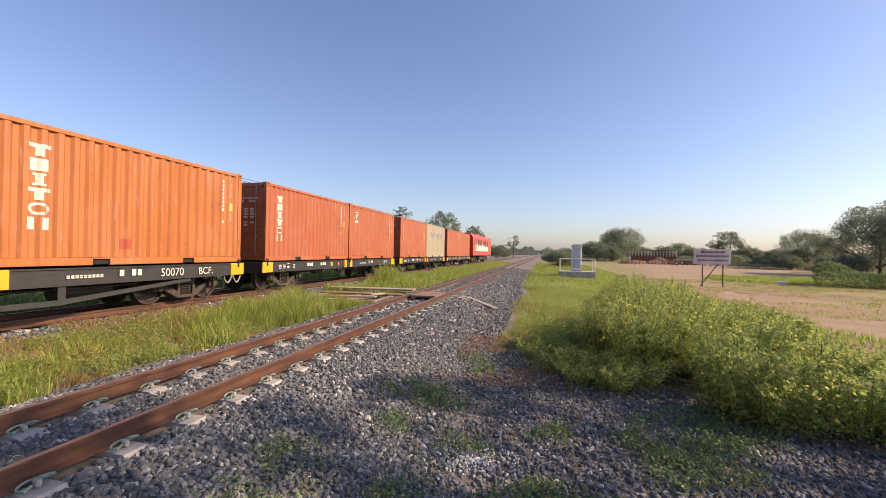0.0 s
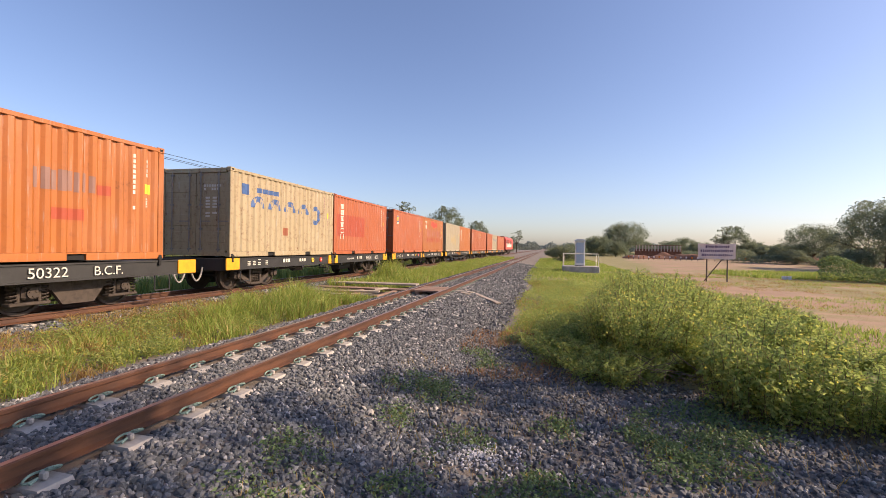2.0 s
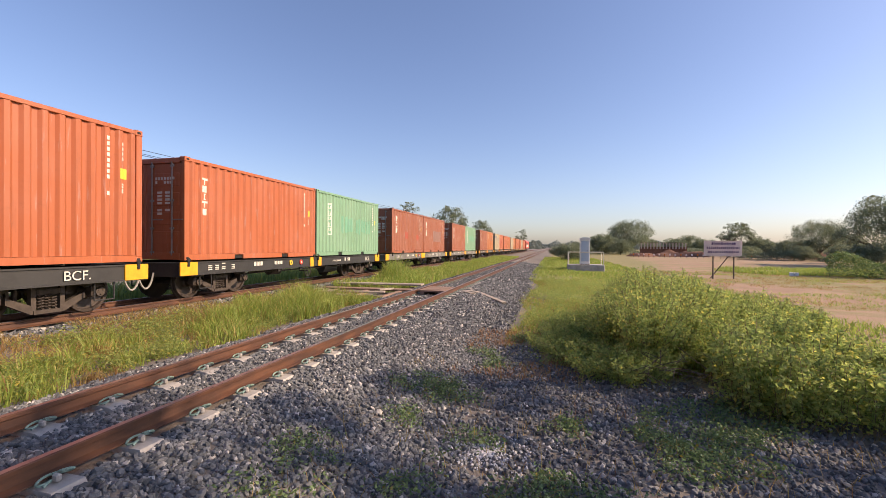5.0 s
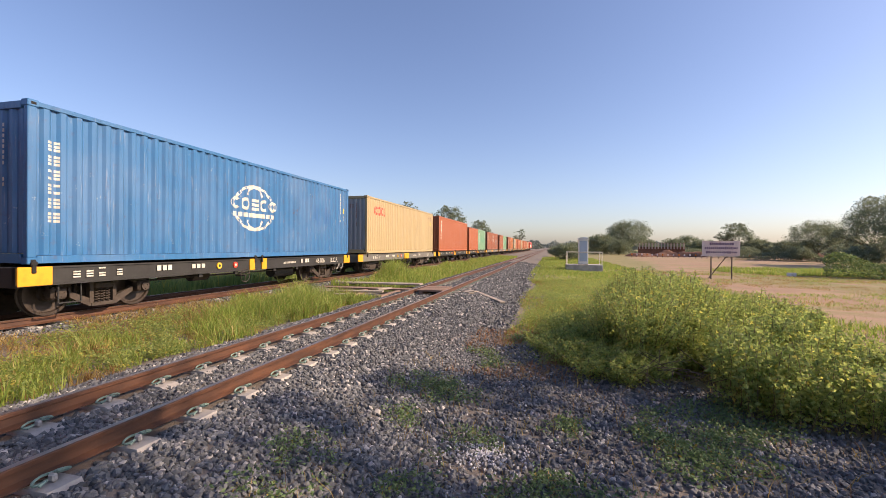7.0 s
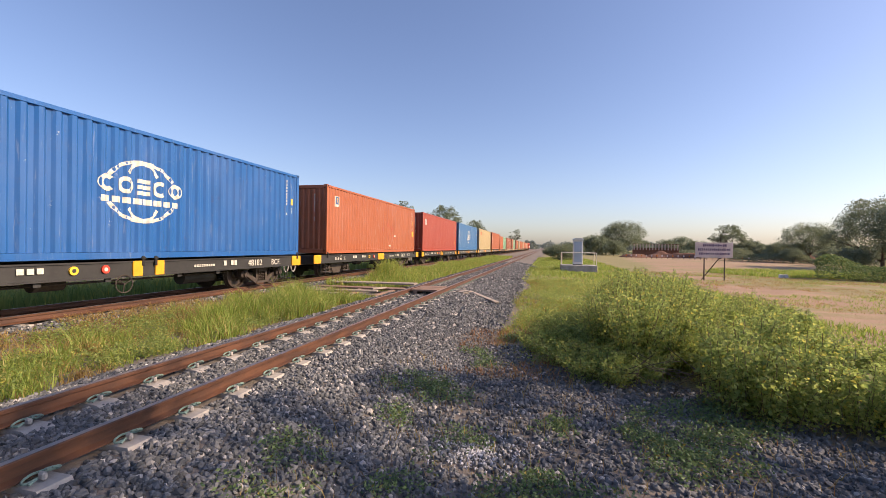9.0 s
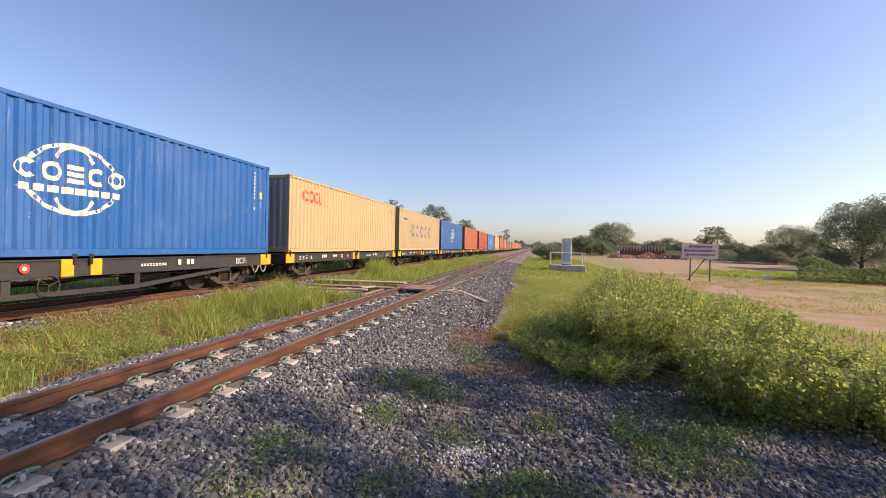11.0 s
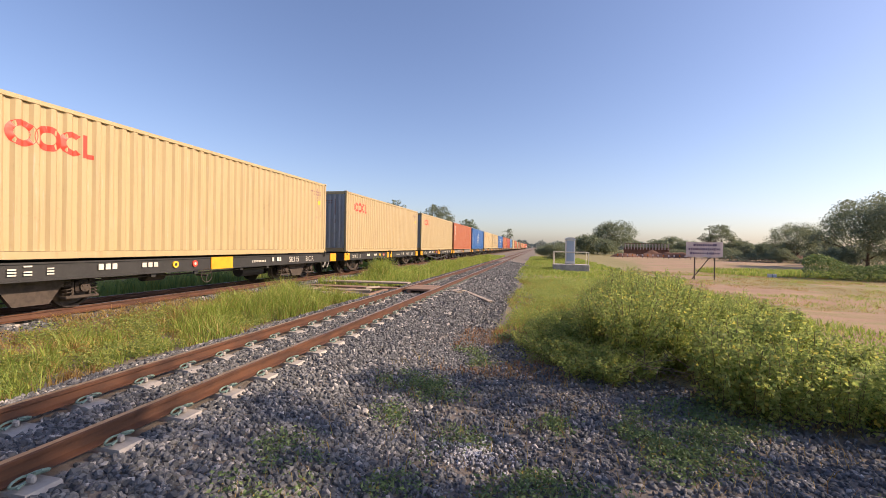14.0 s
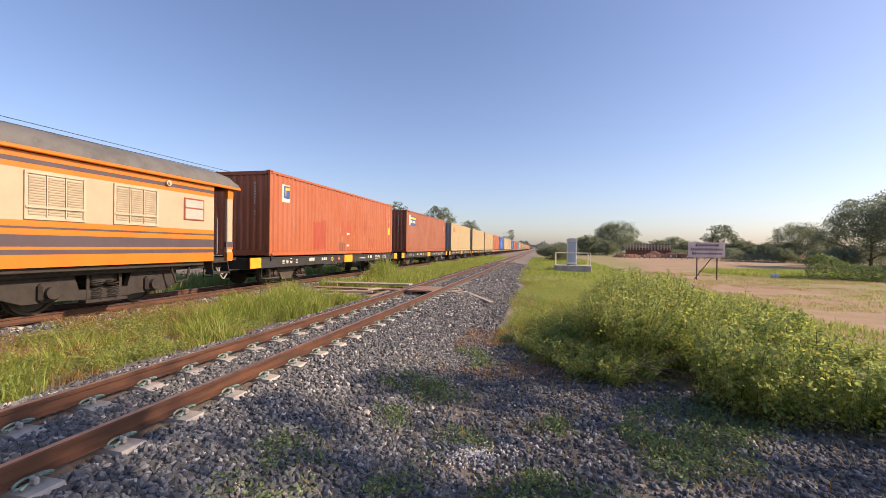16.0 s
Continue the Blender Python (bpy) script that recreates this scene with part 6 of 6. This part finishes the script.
def leaf_bank(name, path, depth, height, n, leaf, material, label, category, kind="stuff"):
    """A bank of leaves along a line of (x, y), heaped unevenly."""
    path = np.array(path, float)
    seg = np.linalg.norm(np.diff(path, axis=0), axis=1)
    t = rng.uniform(0, seg.sum(), n)
    cum = np.append(0, np.cumsum(seg))
    i = np.clip(np.searchsorted(cum, t) - 1, 0, len(seg) - 1)
    p = path[i] + (path[i + 1] - path[i]) * ((t - cum[i]) / seg[i])[:, None]
    w = rng.normal(0, 0.45, n)
    p = p + w[:, None] * depth * np.array([0.45, 0.9])
    top = height * np.exp(-w ** 2 * 0.9) * (0.62 + 0.22 * np.sin(t * 1.3 / max(depth, 1) * 2.0) + 0.16 * np.sin(t * 3.7 / max(depth, 1) + 1))
    u = rng.random(n)
    z = gz(p[:, 0], p[:, 1]) + top * np.where(u < 0.75, rng.uniform(0.72, 1.0, n), rng.uniform(0.05, 0.8, n))
    v, f = leaf_cloud(np.stack([p[:, 0], p[:, 1], z], 1), leaf, 0.6)
    return tagged(raw(name, v, f, material), label, category, kind=kind)


leaf_bank("hedge", [(19.0, 36.5), (22.5, 35.5), (27, 34), (34, 31)], 2.4, 2.0, 30000, 0.13, M_HEDGE, "dense green hedge bank beside the dirt road", "hedge")
leaf_bank("undergrowth", [(-13.5, -8), (-13.8, 20), (-14.5, 60)], 0.9, 0.95, 14000, 0.10, M_CREEPER, "dark green undergrowth behind the train", "undergrowth")
leaf_bank("undergrowth", [(-30, -10), (-34, 10), (-36, 40)], 3.0, 2.2, 15000, 0.16, M_WEED, "bushy edge of the wood", "undergrowth")
leaf_bank("undergrowth", [(6, 148), (25, 140), (48, 122), (62, 96)], 5.0, 3.0, 22000, 0.33, M_TREELEAF, "low scrub along the edge of the yard", "undergrowth")
leaf_bank("undergrowth", [(34, 92), (42, 86), (46, 78), (48, 66)], 3.0, 2.8, 14000, 0.24, M_TREELEAF, "scrubby bushes at the foot of the trees", "undergrowth")
# far woods: their haze is only the tint of the leaves
leaf_bank("far_woods", [(-420, 900), (-60, 980), (-14, 980), (30, 900), (160, 840), (420, 760), (640, 620)], 30, 17, 16000, 3.2, M_HAZELEAF, "line of distant woods with haze-tinted leaves", "woods")
leaf_bank("far_woods", [(22, 620), (60, 560), (120, 470), (190, 400)], 18, 9, 9000, 2.0, M_HAZELEAF, "distant trees beyond the yard with haze-tinted leaves", "woods")
leaf_bank("far_woods", [(-150, 480), (-70, 560), (-30, 640), (-16, 700)], 14, 14, 9000, 2.4, M_HAZELEAF, "trees along the railway with haze-tinted leaves", "woods")


# ---- crossing planks ----
def plank(name, a, b, width, thick, material, label, z0, z1):
    g = thing(name, label, "plank", "planks of the footpath crossing")
    a, b = Vector((*a, z0)), Vector((*b, z1))
    d = b - a
    bm = bmesh.new()
    rot = d.to_track_quat("X", "Z").to_matrix()
    box(bm, *(a + b) / 2, d.length, width, thick, rot, 0.006)
    o = part("board", bm, material, g)
    return g


def crossing():
    deck = thing("crossing_deck", "worn brown timber deck between the rails", "level crossing")
    for i in range(5):
        bm = bmesh.new()
        box(bm, XN, 13.55 + i * 0.285, -0.035 + 0.004 * (i % 2), 0.86, 0.27, 0.06, bev=0.006)
        part("board", bm, M_WOODRED, deck)
    for i in (-0.3, 0.3):
        bm = bmesh.new()
        box(bm, XN + i, 14.12, -0.13, 0.12, 1.4, 0.13)
        part("bearer", bm, M_WOODRED, deck)
    for i, (a, b, w, z0, z1) in enumerate((((-3.05, 16.0), (-1.45, 13.3), 0.16, -0.17, -0.30), ((-3.10, 15.2), (-2.55, 14.9), 0.22, -0.17, -0.17),
                                           ((-2.95, 14.7), (-2.6, 14.3), 0.20, -0.16, -0.16))):
        plank("plank", a, b, w, 0.05, M_WOOD, "weathered grey plank lying on the ballast", z0, z1)
    for i, (a, b, w, z) in enumerate((((-8.6, 16.1), (-5.0, 16.35), 0.55, -0.10), ((-8.8, 15.3), (-5.0, 15.35), 0.5, -0.22), ((-8.4, 13.6), (-5.75, 14.2), 0.30, -0.20),
                                      ((-8.3, 13.1), (-6.3, 13.35), 0.28, -0.24), ((-6.1, 14.5), (-5.8, 15.1), 0.14, -0.16))):
        plank("plank", a, b, w, 0.06, M_WOOD if i != 1 else M_WOODRED, "weathered plank of the footpath between the tracks", z, z)
    for i in range(3):
        bm = bmesh.new()
        g = thing("timber_bearer", "dark timber bearer under the footpath planks", "timber", "bearers under the planks")
        box(bm, -8.1 + i * 1.3, 14.9, -0.30, 0.16, 3.4, 0.14, bev=0.01)
        part("bearer", bm, M_WOODRED, g)


crossing()

# ---- things on the right ----
M_CABINET = plain("cabinet_pale_grey", (0.36, 0.43, 0.53), 0.4, var=0.1, scale=2)
M_CABWHITE = plain("cabinet_white", (0.62, 0.62, 0.62), 0.4, var=0.1, scale=2)
M_PLINTH = plain("plinth_concrete", (0.36, 0.35, 0.33), 0.9, var=0.3, scale=2)
M_RAILGREY = plain("railing_pale", (0.62, 0.58, 0.48), 0.5, var=0.15)
M_BANNER = plain("banner_white_vinyl", (0.70, 0.62, 0.62), 0.6, var=0.08, scale=3)
M_INK = plain("banner_ink", (0.10, 0.06, 0.16), 0.6)
M_POST = plain("grey_timber_post", (0.10, 0.08, 0.065), 0.85, var=0.3)
M_EARTH = plain("red_earth", (0.17, 0.085, 0.055), 0.95, var=0.3, scale=1.5)
M_PILE = plain("pale_concrete_pile", (0.42, 0.36, 0.31), 0.8, var=0.2)


def signal_cabinet():
    p = thing("cabinet_platform", "raised concrete plinth with a pale pipe railing", "platform")
    bm = bmesh.new()
    box(bm, 2.55, 36.2, -0.20, 2.75, 1.9, 0.56, bev=0.03)
    part("plinth", bm, M_PLINTH, p)
    x0, x1, y0, y1, z0, z1 = 1.25, 3.85, 35.35, 37.05, 0.08, 1.08
    for x, y in ((x0, y0), (x1, y0), (x1, y1), (x0, y1)):
        bm = bmesh.new()
        rod(bm, (x, y, z0), (x, y, z1), 0.03, 8)
        part("post", bm, M_RAILGREY, p)
    for a, b in (((x0, y0), (x1, y0)), ((x1, y0), (x1, y1)), ((x1, y1), (x0, y1)), ((x0, y1), (x0, y0))):
        for z in (z1 - 0.02,):
            bm = bmesh.new()
            rod(bm, (*a, z), (*b, z), 0.028, 8)
            part("railing", bm, M_RAILGREY, p)
    c = thing("signal_cabinet", "tall pale grey signalling cabinet with a white hood", "equipment cabinet")
    bm = bmesh.new()
    box(bm, 2.5, 36.1, 1.10, 0.74, 0.6, 1.94, bev=0.02)
    part("body", bm, M_CABWHITE, c)
    bm = bmesh.new()
    box(bm, 2.5, 35.79, 1.14, 0.58, 0.03, 1.62, bev=0.01)
    d = part("door", bm, M_CABINET, c, "pale blue-grey door")
    bm = bmesh.new()
    rod(bm, (2.70, 35.77, 1.1), (2.70, 35.77, 1.25), 0.015, 6)
    part("handle", bm, M_RODS, d)
    bm = bmesh.new()
    slab(bm, [(2.07, 2.06), (2.93, 2.06), (2.93, 2.13), (2.72, 2.24), (2.28, 2.24), (2.07, 2.13)], "y", 35.72, 36.48)
    part("hood", bm, M_CABWHITE, c)
    bm = bmesh.new()
    box(bm, 2.5, 36.1, 0.105, 0.7, 0.56, 0.05)
    part("foot", bm, M_DARK, c)


def notice_sign():
    g = thing("notice_board", "white vinyl notice with purple writing on two timber posts", "sign")
    y, x0, x1, z0, z1 = 31.0, 9.45, 11.62, 0.93, 1.93
    bm = bmesh.new()
    n = 16
    v0 = [bm.verts.new((x0 + (x1 - x0) * i / n, y - 0.03 + 0.012 * math.sin(i * 1.3), z0 + 0.02 * math.sin(i * 0.9))) for i in range(n + 1)]
    v1 = [bm.verts.new((x0 + (x1 - x0) * i / n, y - 0.03 + 0.012 * math.sin(i * 1.3 + 1), z1 - 0.025 * math.sin(i / n * math.pi))) for i in range(n + 1)]
    for i in range(n):
        bm.faces.new((v0[i], v0[i + 1], v1[i + 1], v1[i]))
    bmesh.ops.solidify(bm, geom=bm.faces[:], thickness=0.006)
    b = part("banner", bm, M_BANNER, g)
    r = random.Random(2)
    for k, (w, h) in enumerate(((0.60, 0.16), (0.86, 0.17), (0.80, 0.16))):
        z = z1 - 0.20 - k * 0.27
        mid = (x0 + x1) / 2
        x = mid - w * (x1 - x0) / 2
        vs, fs = [], []
        while x < mid + w * (x1 - x0) / 2:
            ww = r.uniform(0.05, 0.09)
            hh = h * r.uniform(0.6, 1.0)
            q = len(vs)
            vs += [(x, y - 0.062, z - hh / 2), (x + ww, y - 0.062, z - hh / 2), (x + ww, y - 0.062, z + hh / 2), (x, y - 0.062, z + hh / 2)]
            fs.append((q, q + 1, q + 2, q + 3))
            x += ww + r.uniform(0.025, 0.05)
        tagged(raw("writing_row", vs, fs, M_INK, b), "row of purple writing", kind="stuff")
    for x in (10.0, 11.18):
        bm = bmesh.new()
        rod(bm, (x, y + 0.03, float(gz(x, y)) - 0.1), (x, y + 0.03, z1 - 0.02), 0.045, 8, 0.035)
        part("post", bm, M_POST, g)
    bm = bmesh.new()
    rod(bm, (10.1, y + 0.9, float(gz(10, y + 0.9)) - 0.05), (10.9, y + 0.05, 0.95), 0.03, 7)
    part("brace", bm, M_POST, g, "slanting timber brace")
    for z in (z0 + 0.03, z1 - 0.04):
        bm = bmesh.new()
        rod(bm, (x0 + 0.02, y + 0.02, z), (x1 - 0.02, y + 0.02, z), 0.025, 6)
        part("batten", bm, M_POST, g)


def yard_things():
    for x in (16.9, 17.2):
        g = thing("marker_block", "small white painted marker block on the ground", "marker", "white marker blocks")
        bm = bmesh.new()
        box(bm, x, 36.6, float(gz(x, 36.6)) + 0.13, 0.26, 0.2, 0.28, bev=0.02)
        part("block", bm, M_CABWHITE, g)
    # spoil heaps
    r = np.random.default_rng(8)
    for x, y, w, d, h in ((27.0, 112, 9, 5, 1.9), (33, 116, 8, 5, 2.2), (20.5, 110, 7, 4, 1.5), (52, 103, 12, 5, 2.2), (44, 108, 9, 4, 1.2)):
        n = 26
        gx, gy = np.meshgrid(np.linspace(-1, 1, n), np.linspace(-1, 1, n))
        rr = np.sqrt(gx ** 2 + gy ** 2)
        z = np.clip(1 - rr, 0, 1) ** 0.75 * h * (0.8 + 0.25 * np.sin(gx * 5 + x) * np.cos(gy * 4 + y)) + r.normal(0, 0.05, gx.shape) * (rr < 0.95) - 0.08
        v = np.stack([(x + gx * w / 2).ravel(), (y + gy * d / 2).ravel(), (gz(x + gx * w / 2, y + gy * d / 2) + z).ravel()], 1)
        i = (np.arange(n - 1)[:, None] * n + np.arange(n - 1)[None]).ravel()
        tagged(raw("spoil_heap", v, np.stack([i, i + 1, i + n + 1, i + n], 1), M_EARTH, smooth=True), "heap of dug red-brown earth in the yard", "earth heap", "spoil heaps")
    # row of piles on a beam
    g = thing("pile_row", "row of pale piles on a dark wall", "construction")
    bm = bmesh.new()
    box(bm, 27.6, 121, 0.6, 11.0, 0.5, 2.4, bev=0.03)
    part("wall", bm, M_EARTH, g)
    for i in range(15):
        bm = bmesh.new()
        box(bm, 22.4 + i * 0.74, 120.6, 2.0, 0.26, 0.26, 1.5, bev=0.02)
        part("pile", bm, M_PILE, g)
    bm = bmesh.new()
    box(bm, 27.6, 120.9, 2.8, 11.0, 0.3, 0.14)
    part("beam", bm, M_EARTH, g)
    # warning tape line with light and orange flags
    for i in range(46):
        x = 17.0 + i * 0.95
        y = 100 - i * 0.28
        f = thing("site_marker", "small pale and orange flag post of the building site", "marker", "flag posts of the site")
        bm = bmesh.new()
        z = float(gz(x, y))
        box(bm, x, y, z + 0.35, 0.06, 0.06, 0.9)
        part("post", bm, M_POST, f)
        bm = bmesh.new()
        box(bm, x + 0.02, y - 0.05, z + 0.62, 0.24, 0.02, 0.34, bev=0.004)
        part("flag", bm, M_BANNER if i % 3 else M_VANORANGE, f)
    # overhead wires beyond the train
    for y in (-34.0, 62.0, 150.0):
        g = thing("power_pole", "concrete pole carrying overhead wires", "utility pole", "poles of the overhead line")
        bm = bmesh.new()
        rod(bm, (-22, y, -0.9), (-22, y, 7.2), 0.16, 10, 0.10)
        part("pole", bm, M_PLINTH, g)
        bm = bmesh.new()
        box(bm, -22, y, 6.85, 1.4, 0.1, 0.12)
        part("cross_arm", bm, M_POST, g)
    for x, z in ((-22.5, 6.95), (-22.0, 6.75), (-21.6, 6.95)):
        g = thing("overhead_wire", "thin dark overhead wire", "cable", "wires of the overhead line")
        for y0, y1 in ((-34.0, 62.0), (62.0, 150.0)):
            bm = bmesh.new()
            pts = [(x, y0 + (y1 - y0) * i / 14, z - 1.6 * (i / 14) * (1 - i / 14)) for i in range(15)]
            tube(bm, pts, 0.014, 5)
            tagged(part("span", bm, M_DARK, g), kind="stuff")


signal_cabinet()
notice_sign()
yard_things()


# ---- what moves ----
def motions():
    times = [i * 0.5 for i in range(33)]
    for ob, y0, z in TRAIN:
        walk(ob, [(t, pose(XT, y0 + SPEED * t, z)) for t in times])
    turn = math.degrees(SPEED / 0.43)
    for ob, mid in WHEELSETS:
        x, y, z = ob.location
        first = min(max((-8.0 - mid) / SPEED, 0.0), 16.0)
        last = min(max((40.0 - mid) / SPEED, 0.0), 16.0)
        a, b = round(first * FPS), round(last * FPS)
        rows = [(0.0, pose(x, y, z))] if a > 0 else []
        rows += [(i / FPS, pose(x, y, z, -(i - a) / FPS * turn)) for i in range(a, b + 1)]
        if b < 480:
            rows.append((16.0, pose(x, y, z, -(b - a) / FPS * turn)))
        walk(ob, rows)


motions()
